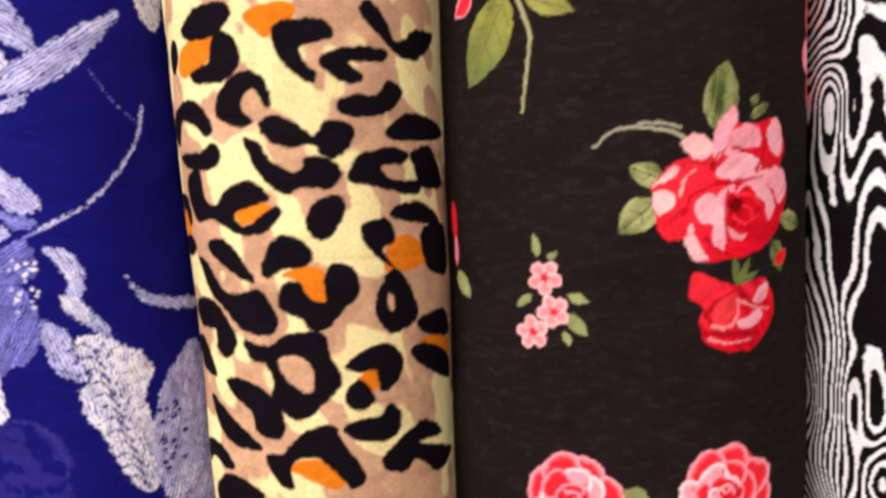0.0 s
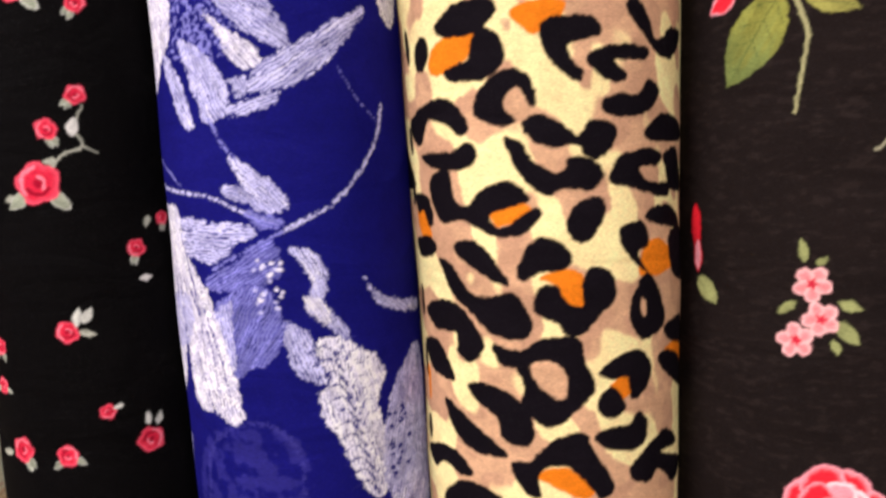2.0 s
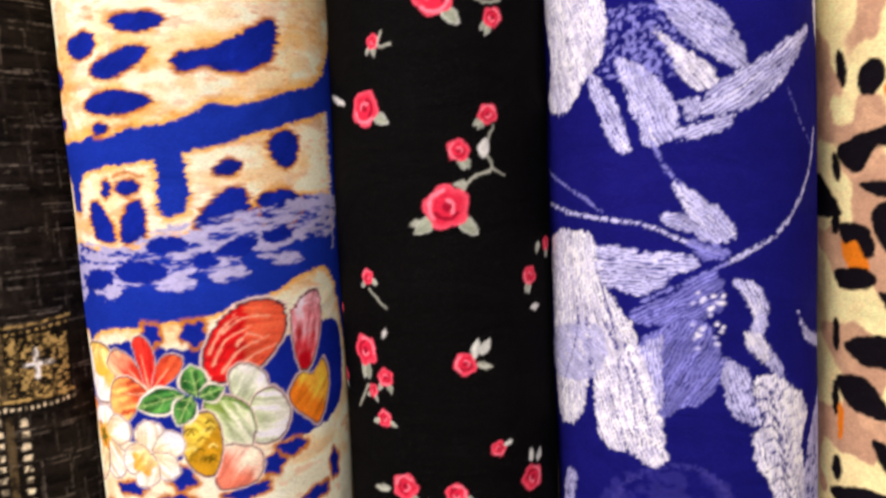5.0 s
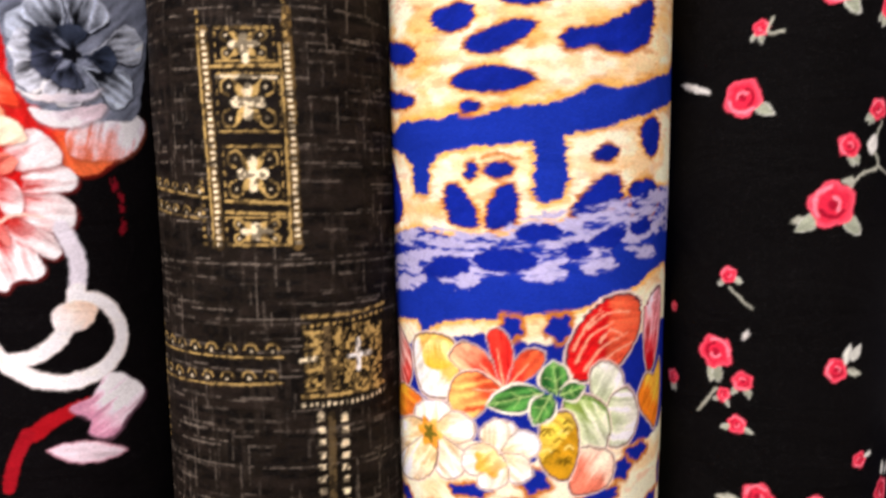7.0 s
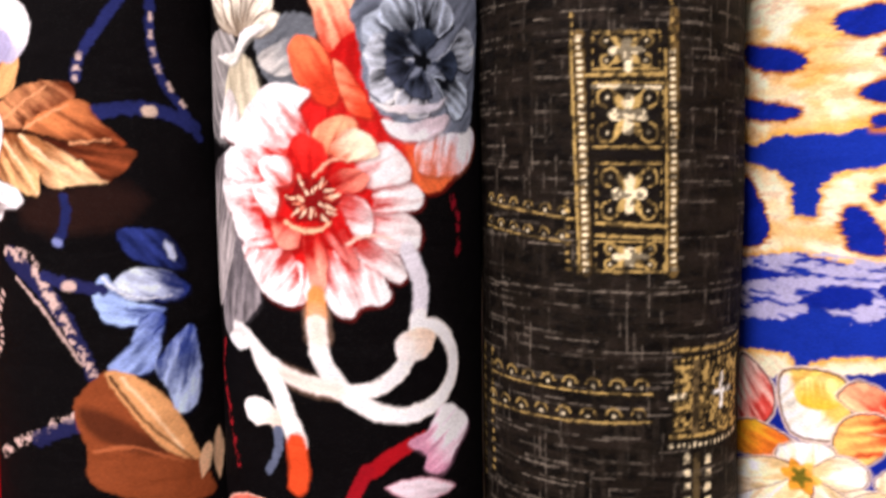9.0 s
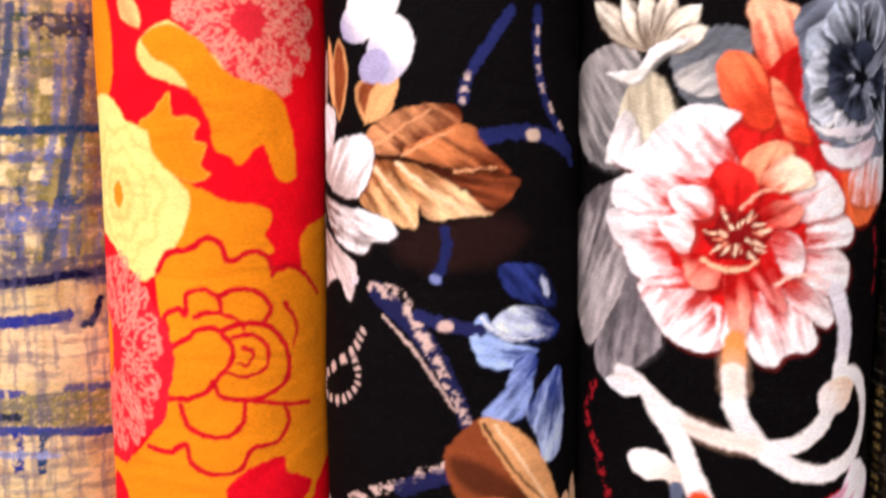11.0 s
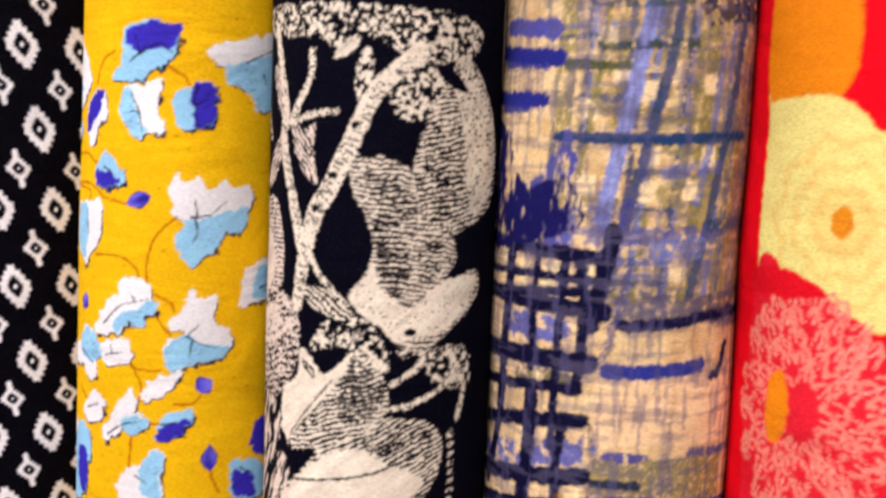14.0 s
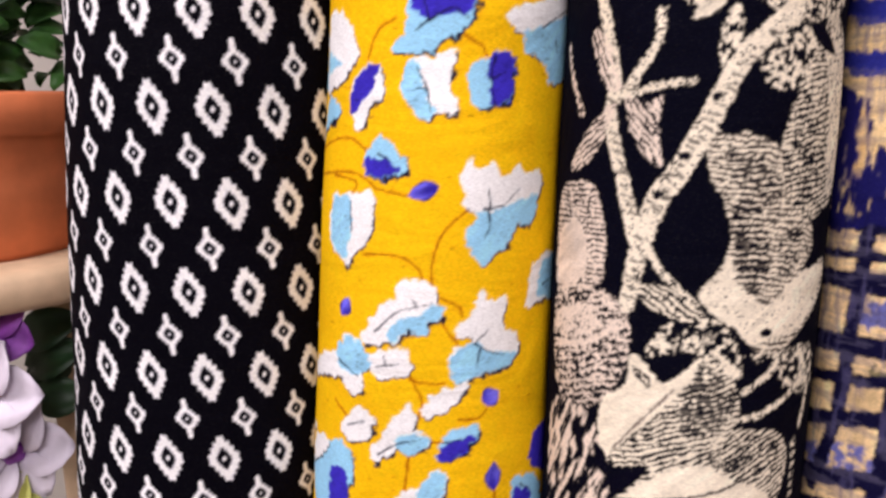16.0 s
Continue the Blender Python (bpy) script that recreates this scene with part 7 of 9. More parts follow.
def print_plaid(c):
    cream, tan, olive, blue, royal, navy, teal = (232, 200, 146), (200, 160, 104), (128, 120, 62), (108, 118, 178), (44, 52, 138), (22, 20, 58), (34, 62, 104)
    whole = (slice(None), slice(None))
    c.lay(whole, 0.7 * step(0.4, 0.65, cloudy(c.u * 2.2, c.v * 0.5, 14, 3)), tan)
    c.lay(whole, 0.35 * step(0.5, 0.6, cloudy(c.u * 0.5, c.v * 2.5, 10, 9)), (240, 216, 170))
    dry = dict(rough=0.7, holes=0.18, hole_size=2.0)
    # olive washes
    c.blob(olive, (-13.7, 73.3), (51.9, 79.4), (54.4, 34.5), (-13.1, 35.7), alpha=0.5, rough=2.0, holes=0.35, hole_size=5, smoothed=False)
    c.blob(olive, (15.5, 38.0), (58.6, 38.8), (57.5, -17.6), (14.5, -16.7), alpha=0.65, rough=2.0, holes=0.3, hole_size=5, smoothed=False)
    c.blob(olive, (-1.7, -71.3), (48.6, -70.1), (49.3, -88.8), (-1.5, -84.7), alpha=0.85, rough=1.0, holes=0.15, smoothed=False)
    c.blob((120, 80, 40), (43.5, 58.6), (62.4, 60.1), (61.6, -0.3), (44.3, 1.1), alpha=0.6, rough=1.5, holes=0.3, smoothed=False)
    # cross brushstrokes of olive and cream
    rnd = random.Random(12)
    p, q, r = (-26.0, 74.3), (56.0, 75.9), (-12.2, -16.0)
    for k in range(26):
        u = p[0] + (q[0] - p[0]) * rnd.random()
        c.stroke(rnd.choice((olive, olive, cream, blue, teal)), rnd.uniform(1.2, 2.8), (u, p[1] + 12), (u - 3, p[1] - 45), (u - 7, r[1]), alpha=0.75, **dry)
    for k in range(28):
        v = p[1] + (r[1] - p[1]) * (k + rnd.random()) / 28
        u = p[0] + (q[0] - p[0]) * rnd.uniform(0, 0.6)
        c.stroke(rnd.choice((olive, cream, blue, teal, olive)), rnd.uniform(1.0, 2.4), (u, v), (u + rnd.uniform(12, 40), v + rnd.uniform(-0.6, 0.6)), alpha=0.75, seed=k, **dry)
    # cream squares left open between the strokes
    for u, v in ((-3.9, 67.9), (6.8, 67.7), (0.7, 57.4), (17.1, 57.4), (-9.2, 46.1), (0.7, 29.5), (-8.8, 21.6), (-0.5, 21.4), (12.0, 30.8), (11.4, 20.0), (26.1, 20.2), (-12.7, 15.3), (22.9, -6.4), (10.0, 51.6), (31.7, 54.0), (32.3, 31.0)):
        c.blob((250, 224, 172), (u - 2.8, v - 3.2), (u + 3.0, v - 3.2), (u + 2.8, v + 3.4), (u - 3.0, v + 3.2), smoothed=False, rough=0.6, alpha=0.85, seed=int(u + 90))
    # tall strokes
    c.stroke((138, 146, 204), 5.1, (10.9, 85.8), (6.9, 61.2), (1.5, 33.9), (-2.9, 9.6), rough=0.5)
    c.stroke((160, 166, 216), 1.5, (10.2, 80.2), (5.0, 53.5), (-0.9, 17.8), rough=0.4, holes=0.3)
    c.stroke(teal, 3.6, (19.7, 84.1), (17.0, 63.2), (12.2, 41.8), (7.6, 22.0), (4.9, 7.8), rough=0.5, alpha=0.9)
    c.stroke(teal, 3.6, (47.3, 78.8), (43.2, 54.6), (38.3, 30.3), (33.0, 5.8), (27.8, -14.8), rough=0.6, alpha=0.85)
    c.stroke(royal, 3.2, (5.6, 15.9), (1.6, 1.6), (-2.1, -13.1), rough=0.6, alpha=0.85)
    c.stroke(olive, 2.5, (-4.1, 80.5), (-6.1, 57.5), (-11.4, 25.6), alpha=0.8, **dry)
    c.stroke(olive, 3.0, (27.4, 69.3), (25.2, 42.1), (21.2, 16.1), alpha=0.8, **dry)
    c.stroke(blue, 3.0, (36.3, 66.0), (33.4, 38.3), (28.7, 16.1), alpha=0.8, **dry)
    # level strokes
    c.stroke(teal, 3.6, (-19.9, 37.3), (5.3, 36.7), (25.7, 36.9), (49.8, 38.2), rough=0.5)
    c.stroke((32, 58, 48), 3.0, (-6.2, 65.6), (8.9, 65.8), (25.0, 66.5), alpha=0.9, **dry)
    c.stroke((70, 80, 34), 3.2, (-17.3, 60.6), (2.8, 59.3), alpha=0.95, rough=0.4)
    c.stroke((40, 70, 50), 3.4, (-8.8, 80.0), (4.5, 78.7), (28.8, 80.4), alpha=0.8, **dry)
    c.stroke(navy, 9.8, (31.0, 77.2), (68.1, 81.3), alpha=0.85, **dry)
    c.stroke((80, 84, 150), 5.5, (5.8, 4.8), (22.3, 6.0), (40.1, 6.4), alpha=0.75, **dry)
    c.stroke(blue, 7.2, (16.2, 0.9), (30.8, 1.7), alpha=0.8, **dry)
    c.stroke(teal, 4.2, (35.2, 8.6), (60.9, 8.6), alpha=0.7, **dry)
    c.stroke((100, 105, 170), 4.7, (17.7, 26.1), (37.0, 27.8), alpha=0.6, **dry)
    # violet dabs at the left
    c.stroke((84, 82, 160), 5.9, (-48.4, 75.1), (-22.5, 72.0), rough=0.6)
    c.oval((84, 82, 160), -23.8, 72.1, 3.8, 3.6, rough=0.4)
    c.stroke((70, 70, 146), 5.9, (-48.4, 64.0), (-25.8, 62.7), rough=0.6)
    c.oval((84, 82, 160), -25.8, 62.7, 3.8, 3.2, rough=0.4)
    c.stroke((60, 60, 136), 5.9, (-48.5, 48.5), (-34.6, 48.8), rough=0.6)
    c.blob((78, 80, 156), (-48.3, 33.5), (-49.0, 26.9), (-33.8, 21.9), (-25.1, 25.3), (-18.1, 39.4), (-13.1, 35.7), (-14.9, 15.3), (-16.6, 0.5), (-48.5, -0.2), rough=1.6, size=3, holes=0.22, hole_size=2.0, grain=1.5)
    c.blob((96, 98, 160), (-18.3, 13.0), (5.7, 11.9), (-2.6, -13.2), (-12.4, -3.4), alpha=0.7, rough=1.2, holes=0.35, hole_size=3)
    # grey smear over the lower check
    c.blob((92, 86, 100), (6.1, -12.7), (31.3, -15.0), (74.9, -13.3), (64.1, -27.7), (27.1, -23.2), (2.0, -24.5), alpha=0.85, rough=1.0, holes=0.25, hole_size=2.5)
    c.stroke(navy, 4.2, (5.5, -24.5), (22.9, -23.5), (41.1, -21.7), (76.1, -22.9), rough=0.7)
    c.stroke((60, 50, 70), 1.5, (6.0, -4.5), (3.2, -27.6), (-2.0, -53.8), (-2.3, -89.4), alpha=0.6, **dry)
    # the dark check: brushed navy bars over cream, with violet patches between
    c.blob((236, 204, 152), (-56.1, 1.5), (-20.0, 0.6), (0.4, -0.0), (-3.2, -23.3), (-4.6, -55.2), (-7.1, -88.6), (-60.1, -115.5), rough=1.0, size=3, streak=0.25, grain=1.5)
    c.blob((104, 106, 170), (-35.2, -24.6), (-14.3, -23.4), (-12.9, -30.2), (-34.5, -34.0), rough=1.4, holes=0.3, hole_size=3)
    c.blob((104, 106, 170), (-56.1, -78.5), (-6.1, -65.6), (-6.7, -73.6), (-56.1, -85.5), rough=1.4, holes=0.35, hole_size=3)
    c.blob((120, 112, 80), (-30.6, -43.6), (-9.3, -41.7), (-10.1, -46.3), (-30.3, -48.2), rough=1.2, holes=0.3, hole_size=3)
    bar = dict(rough=0.45, size=2.4)
    dark = (16, 14, 46)
    for w, points in ((4.2, ((-56.1, 0.5), (-24.7, -0.8), (-1.4, -2.4))), (2.2, ((-56.1, -10.5), (-24.3, -9.3), (-3.9, -9.8))), (2.6, ((-60.1, -19.5), (-19.2, -14.7), (-1.8, -13.9))), (5.4, ((-56.1, -18.5), (-26.3, -19.0), (-0.5, -20.2))),
                      (6.2, ((-56.1, -40.5), (-22.7, -38.2), (-4.5, -38.2))), (3.4, ((-56.1, -53.5), (-22.2, -48.4), (-8.9, -48.1))), (4.6, ((-60.1, -70.5), (-26.7, -61.3), (-5.5, -58.4))), (5.6, ((-56.1, -89.5), (-25.5, -82.4), (-4.5, -78.2))), (5.0, ((-56.1, -101.5), (-24.9, -93.5), (-3.1, -89.0))),
                      (4.4, ((-37.9, 1.9), (-39.6, -28.7), (-42.7, -64.4), (-49.7, -92.2))), (2.2, ((-24.8, 0.2), (-25.9, -17.9), (-25.6, -42.5))), (2.4, ((-14.3, -0.9), (-15.3, -24.5), (-16.2, -50.9), (-16.4, -69.7))), (3.2, ((-9.1, -2.4), (-7.1, -23.6), (-8.0, -47.6))),
                      (5.0, ((1.5, 6.6), (-1.1, -7.7), (-4.5, -25.3))), (4.8, ((-25.0, -52.8), (-25.7, -69.9), (-27.6, -94.5))), (3.0, ((-12.5, -60.5), (-14.0, -73.3), (-14.3, -90.3))), (2.6, ((-56.1, 0.5), (-56.1, -30.5), (-60.1, -67.5)))):
        c.stroke(dark, w + 0.9, *points, **bar)
    c.stroke((60, 64, 130), 2.4, (8.0, -3.5), (3.4, -22.8), (-0.6, -38.8), alpha=0.6, rough=0.8, holes=0.3)
    # bare panels on the other side
    c.blob((244, 208, 158), (-0.8, -43.2), (23.3, -42.6), (47.5, -42.7), (48.5, -66.6), (19.6, -64.2), (-0.4, -65.7), rough=0.9)
    c.stroke((220, 180, 128), 1.5, (8.8, -43.2), (7.0, -63.9), alpha=0.7, rough=0.4)
    c.stroke((220, 180, 128), 1.5, (25.4, -43.4), (24.6, -63.9), alpha=0.7, rough=0.4)
    c.stroke(royal, 5.1, (2.3, -40.4), (19.1, -39.9), (34.6, -38.7), rough=0.6)
    c.stroke(navy, 3.4, (47.7, -33.0), (43.9, -42.1), (40.7, -42.9), rough=0.5)
    c.stroke(royal, 3.4, (2.8, -69.7), (15.5, -70.2), alpha=0.9, **dry)
    c.stroke(royal, 3.0, (32.7, -69.2), (56.2, -72.1), alpha=0.8, **dry)
    c.stroke((40, 46, 60), 3.2, (-0.6, -80.1), (13.6, -80.0), rough=0.5)
    c.stroke((60, 70, 140), 3.8, (-2.4, -87.1), (20.0, -86.3), (75.9, -96.3), rough=0.6)
    c.stroke(royal, 4.7, (3.1, -88.7), (2.4, -104.7), **dry)
    c.stroke(royal, 4.2, (13.3, -88.0), (12.8, -103.9), **dry)
    c.stroke(teal, 3.4, (23.4, -88.3), (21.6, -104.1), **dry)
    c.stroke((160, 168, 214), 3.2, (-1.3, -96.0), (28.8, -97.0), alpha=0.85, **dry)
    c.stroke((120, 84, 30), 3.4, (-12.2, -86.6), (-13.6, -107.8), alpha=0.6, **dry)
    # dry bristle marks over everything
    c.lay(whole, 0.5 * step(0.52, 0.66, cloudy(c.u * 3.5, c.v * 0.45, 6, 71)), (84, 80, 120))
    c.lay(whole, 0.45 * step(0.52, 0.66, cloudy(c.u * 0.5, c.v * 3.0, 6, 77)), (90, 86, 112))
    # left dabs laid again in deeper navy, painting in that side's shade
    c.blob((26, 24, 84), (-70.3, 42.6), (-45.2, 39.9), (-38.4, 27.3), (-30.0, 20.3), (-16.5, 24.0), (-12.0, 7.0), (-70.6, -2.4), rough=1.4, size=3, holes=0.2, hole_size=2.0, grain=1.5)
    c.stroke((40, 44, 128), 5.4, (-70.6, 69.0), (-20.1, 62.3), rough=0.8)
    c.stroke((40, 44, 128), 5.4, (-70.8, 52.4), (-26.7, 49.2), rough=0.8)
    c.weather(0.5, 2.0, 0.1)


def print_cream(c):
    cream, ink, pale = (232, 222, 200), (6, 5, 20), (226, 210, 194)

    def scraped(colour, angle, *points, share=0.66, gap=1.8, holes=0.1, seed=1, **more):
        """A leaf scratched out of the dark ground in fine wavering lines."""
        c.blob(colour, *points, rough=0.6, size=1.4, hatch=(radians(angle), gap, share), holes=holes, hole_size=0.9, seed=seed, **more)

    # mossy lace at the top
    c.blob(cream, (-46.0, 81.4), (43.7, 75.9), (42.5, 61.3), (30.0, 60.8), (18.5, 63.8), (8.3, 68.7), (-2.7, 63.0), (-11.4, 69.9), (-37.4, 71.4), holes=0.58, hole_size=1.3, rough=1.0)
    c.blob(cream, (13.9, 56.1), (20.3, 62.2), (31.0, 60.8), (34.2, 51.3), (28.4, 43.1), (18.1, 43.3), holes=0.55, hole_size=1.5, rough=0.9)
    c.blob(cream, (3.8, 62.7), (8.5, 64.0), (8.4, 51.5), (3.7, 48.5), holes=0.4, hole_size=1.4, rough=0.9)
    c.leaf(cream, *(4.2, 68.8), *(-5.2, 62.4), 5, holes=0.15, rough=0.4)
    # leaf at the upper right
    scraped(cream, 8, (35.3, 56.1), (46.9, 56.7), (59.9, 40.3), (59.9, 15.5), (45.5, 5.9), (36.5, 3.7), (28.4, 9.8), (23.6, 21.9), (24.3, 32.6), (29.7, 44.8), share=0.56, holes=0.14, seed=4)
    c.blob(cream, (37.0, 59.4), (46.1, 61.6), (59.9, 40.2), (58.2, 18.4), (46.7, 10.2), (42.1, 36.4), rough=0.6, holes=0.3, hole_size=1.0, streak=0.15)
    c.blob(ink, (28.8, 38.2), (34.3, 38.2), (37.1, 23.0), (32.8, 16.4), (27.8, 25.0), holes=0.5, hole_size=1.0, rough=0.7, hatch=(0.15, 2.1, 0.5))
    c.blob(ink, (30.5, 18.2), (38.8, 19.5), (40.4, 10.7), (34.3, 8.6), holes=0.45, hole_size=1.0, rough=0.7, hatch=(0.15, 2.1, 0.5))
    c.leaf(ink, *(30.0, 60.8), *(43.9, 51.5), 5)
    # big torn leaf in the middle
    leaf = ((1.8, 32.7), (7.2, 29.6), (12.5, 30.4), (22.9, 26.0), (25.5, 16.8), (30.3, 7.6), (38.5, 2.5), (41.1, -5.3), (36.8, -12.3), (50.7, -10.2), (51.7, -19.7), (39.3, -30.5), (29.5, -36.7), (22.4, -35.9), (17.5, -32.0), (13.8, -27.8), (8.4, -24.1), (2.6, -17.1), (8.0, -10.0), (10.1, -4.8), (10.4, 2.0), (7.9, 10.6), (2.8, 19.1))
    scraped(cream, -6, *leaf, share=0.6, gap=1.75, holes=0.12, seed=6)
    c.blob((206, 192, 172), *leaf, alpha=0.12, rough=0.6)
    c.blob(cream, (2.9, -17.1), (8.5, -10.0), (11.2, -6.6), (14.8, -15.4), (24.3, -21.3), (34.4, -13.4), (50.0, -11.9), (48.6, -20.1), (38.6, -29.5), (25.1, -32.2), (19.5, -33.5), (13.8, -27.8), (8.0, -24.1), rough=0.8, size=2, streak=0.12, holes=0.05)
    c.blob(ink, (10.7, 10.5), (18.6, 8.6), (23.1, -3.6), (22.2, -17.6), (14.7, -13.7), (11.9, -1.4), hatch=(-0.1, 2.2, 0.42), rough=1.0, seed=12)
    c.blob(ink, (7.4, 25.6), (21.3, 21.9), (24.9, 11.7), (13.2, 12.2), hatch=(0.1, 2.0, 0.28), rough=1.0, seed=14)
    c.blob(ink, (26.8, -0.4), (35.5, 0.6), (34.1, -9.8), (27.7, -12.7), hatch=(-0.2, 2.0, 0.3), rough=1.0, seed=15)
    c.oval(ink, *(24.9, -30.0), 2.2, 1.6, rough=0.8)
    # the forked stem, scarred across
    for w0, w1, points in ((6.0, 7.2, ((24.7, 64.6), (10.8, 52.2), (3.2, 37.5), (-3.7, 22.8), (-11.3, 10.6), (-15.5, -0.9))), (7.0, 4.6, ((-15.2, 1.7), (-16.6, -9.0), (-18.4, -22.9))), (3.6, 5.0, ((-34.6, 74.4), (-30.7, 60.5), (-26.9, 46.7), (-27.9, 34.7), (-21.7, 13.8), (-17.4, -0.2)))):
        c.stroke(cream, w0, *points, end=w1, rough=0.5, holes=0.12)
    rnd = random.Random(4)
    for a, b, n in (((22.1, 62.2), (3.5, 38.0), 10), ((2.7, 36.4), (-13.0, 7.1), 15), ((-15.5, -0.1), (-18.1, -20.1), 7), ((-29.8, 58.7), (-27.1, 36.4), 7), ((-26.1, 31.2), (-18.6, 5.1), 9)):
        for k in range(n):
            t = (k + rnd.uniform(0.2, 0.8)) / n
            x, y = a[0] + (b[0] - a[0]) * t, a[1] + (b[1] - a[1]) * t
            c.stroke(ink, rnd.uniform(0.6, 1.1), (x - rnd.uniform(0, 2.4), y + rnd.uniform(0, 1.2)), (x + rnd.uniform(0.6, 2.6), y - rnd.uniform(0, 1.2)), alpha=0.75, rough=0.4)
    for q in ((3.6, 40.8), (-4.5, 23.9), (-10.9, 12.3)):
        c.oval(ink, *q, 1.6, 1.3, rough=0.6)
    c.stroke(cream, 3.0, (-24.4, 41.5), (-18.1, 50.3), (-14.0, 57.4), (-13.8, 65.4), end=2.4, rough=0.7, holes=0.25)
    c.stroke(cream, 2.4, (-24.4, 41.5), (-13.8, 44.0), (-3.5, 45.2), end=2.0, rough=0.8, holes=0.25)
    scraped(pale, -50, (-23.3, 41.4), (-16.3, 39.5), (-11.8, 41.0), (-12.3, 31.0), (-10.6, 21.7), (-14.6, 22.6), (-19.7, 29.4), share=0.68, seed=21)
    scraped(pale, 30, (-26.5, 39.0), (-33.9, 34.8), (-45.9, 19.2), (-37.7, 20.4), (-29.6, 29.5), share=0.7, seed=22)
    scraped(pale, -60, (-36.8, 61.1), (-31.1, 58.8), (-24.6, 44.9), (-29.1, 43.4), (-34.8, 52.3), share=0.7, seed=23)
    c.stroke(pale, 2.4, (-40.5, 36.8), (-48.9, 49.8), (-51.4, 57.3), rough=0.8, holes=0.35)
    c.stroke(cream, 2.6, (-14.4, -2.7), (-7.7, -11.7), (2.2, -20.6), end=2.0, rough=0.5, holes=0.15)
    scraped(cream, -30, (-16.7, -16.3), (-5.7, -15.5), (5.9, -25.0), (-1.8, -25.8), (-9.9, -23.0), share=0.6, seed=24)
    # pale leaf and lace balls at the turning edge
    scraped(pale, 5, (-52.1, 10.2), (-34.9, 15.1), (-28.4, 4.5), (-26.6, -9.9), (-28.7, -16.7), (-37.1, -19.3), (-52.7, -19.8), share=0.72, seed=31)
    c.blob(pale, (-51.8, -3.6), (-38.3, 1.9), (-35.1, -14.8), (-49.8, -20.3), rough=0.7, streak=0.2)
    ball = ((-51.9, -24.8), (-35.5, -18.3), (-23.8, -19.8), (-17.2, -27.3), (-16.7, -38.5), (-20.4, -49.5), (-28.1, -57.7), (-40.3, -59.6), (-48.6, -51.8))
    c.blob(pale, *ball, holes=0.68, hole_size=1.2, rough=0.8)
    scraped(pale, 20, *ball, share=0.2, gap=2.4, seed=33)
    c.stroke(pale, 2.4, (-47.6, -41.2), (-31.7, -36.3), (-19.2, -28.5), rough=0.5, holes=0.1)
    c.blob(pale, (-51.0, -31.7), (-32.3, -23.9), (-26.8, -30.6), (-41.7, -37.6), rough=0.6, holes=0.25)
    # shell leaf under a lace dome
    c.blob(cream, (-11.0, -37.8), (-7.0, -27.3), (1.5, -23.3), (10.2, -26.3), (15.9, -35.1), (17.4, -44.3), (9.2, -40.4), (0.4, -35.1), holes=0.55, hole_size=1.6, rough=0.9)
    c.blob(cream, (4.3, -37.7), (-4.4, -45.5), (-9.0, -43.1), (-12.9, -38.0), (-16.1, -38.8), (-17.3, -48.0), (-24.6, -55.3), (-24.4, -75.1), (-18.5, -69.6), (-5.7, -55.0), (1.7, -45.1), rough=0.6, streak=0.12)
    scraped(cream, 15, (4.2, -36.8), (13.2, -42.3), (17.9, -53.6), (13.1, -64.6), (0.3, -70.6), (-12.3, -74.6), (-21.5, -74.3), (-5.7, -55.6), share=0.62, seed=41)
    c.blob(ink, (4.4, -39.5), (12.0, -44.1), (16.1, -53.5), (10.3, -61.7), (0.7, -61.1), (1.1, -49.8), holes=0.45, hole_size=1.3, rough=0.8, alpha=0.85)
    c.blob(ink, (-15.7, -41.1), (-10.8, -43.3), (-8.8, -47.8), (-13.1, -45.5), holes=0.3, rough=0.7)
    c.stroke((120, 108, 100), 0.7, (-19.5, -69.8), (-11.1, -58.5), (-2.5, -47.8), rough=0.3)
    # lower leaf
    low = ((-20.9, -88.3), (-13.2, -76.8), (2.8, -68.9), (13.9, -61.3), (29.3, -62.2), (37.7, -69.7), (36.3, -83.6), (27.4, -94.3), (6.9, -99.6), (-23.9, -97.4))
    scraped(cream, 25, *low, share=0.6, holes=0.1, seed=51)
    c.blob(cream, (-19.8, -90.0), (-4.8, -76.0), (9.1, -72.2), (22.3, -78.8), (31.2, -86.2), (19.4, -95.1), (-3.9, -97.6), (-22.8, -97.1), rough=0.8, streak=0.12)
    c.blob(ink, (9.0, -70.3), (17.6, -63.9), (29.5, -64.9), (33.6, -73.0), (20.4, -78.5), hatch=(0.5, 2.1, 0.4), holes=0.2, rough=0.8, seed=52)
    c.stroke(ink, 0.8, (-19.9, -87.6), (-2.7, -84.5), (13.1, -80.9), (31.3, -73.5), rough=0.3)
    c.blob(ink, (-24.7, -91.9), (-21.8, -83.4), (-15.1, -77.2), (-8.2, -73.9), (-12.1, -80.5), (-18.8, -87.7))
    # scratched ground below the balls, twigs on the dark side
    c.blob(pale, (-51.1, -65.4), (-30.6, -59.7), (-23.8, -72.9), (-19.9, -85.9), (-21.5, -100.8), (-46.5, -111.8), holes=0.5, hole_size=1.5, grain=1.2, rough=0.9)
    c.oval(ink, *(-23.7, -74.9), 2.2, 5.5, turn=25, rough=0.5)
    c.oval(ink, *(-32.3, -72.4), 1.8, 5.0, turn=15, rough=0.5)
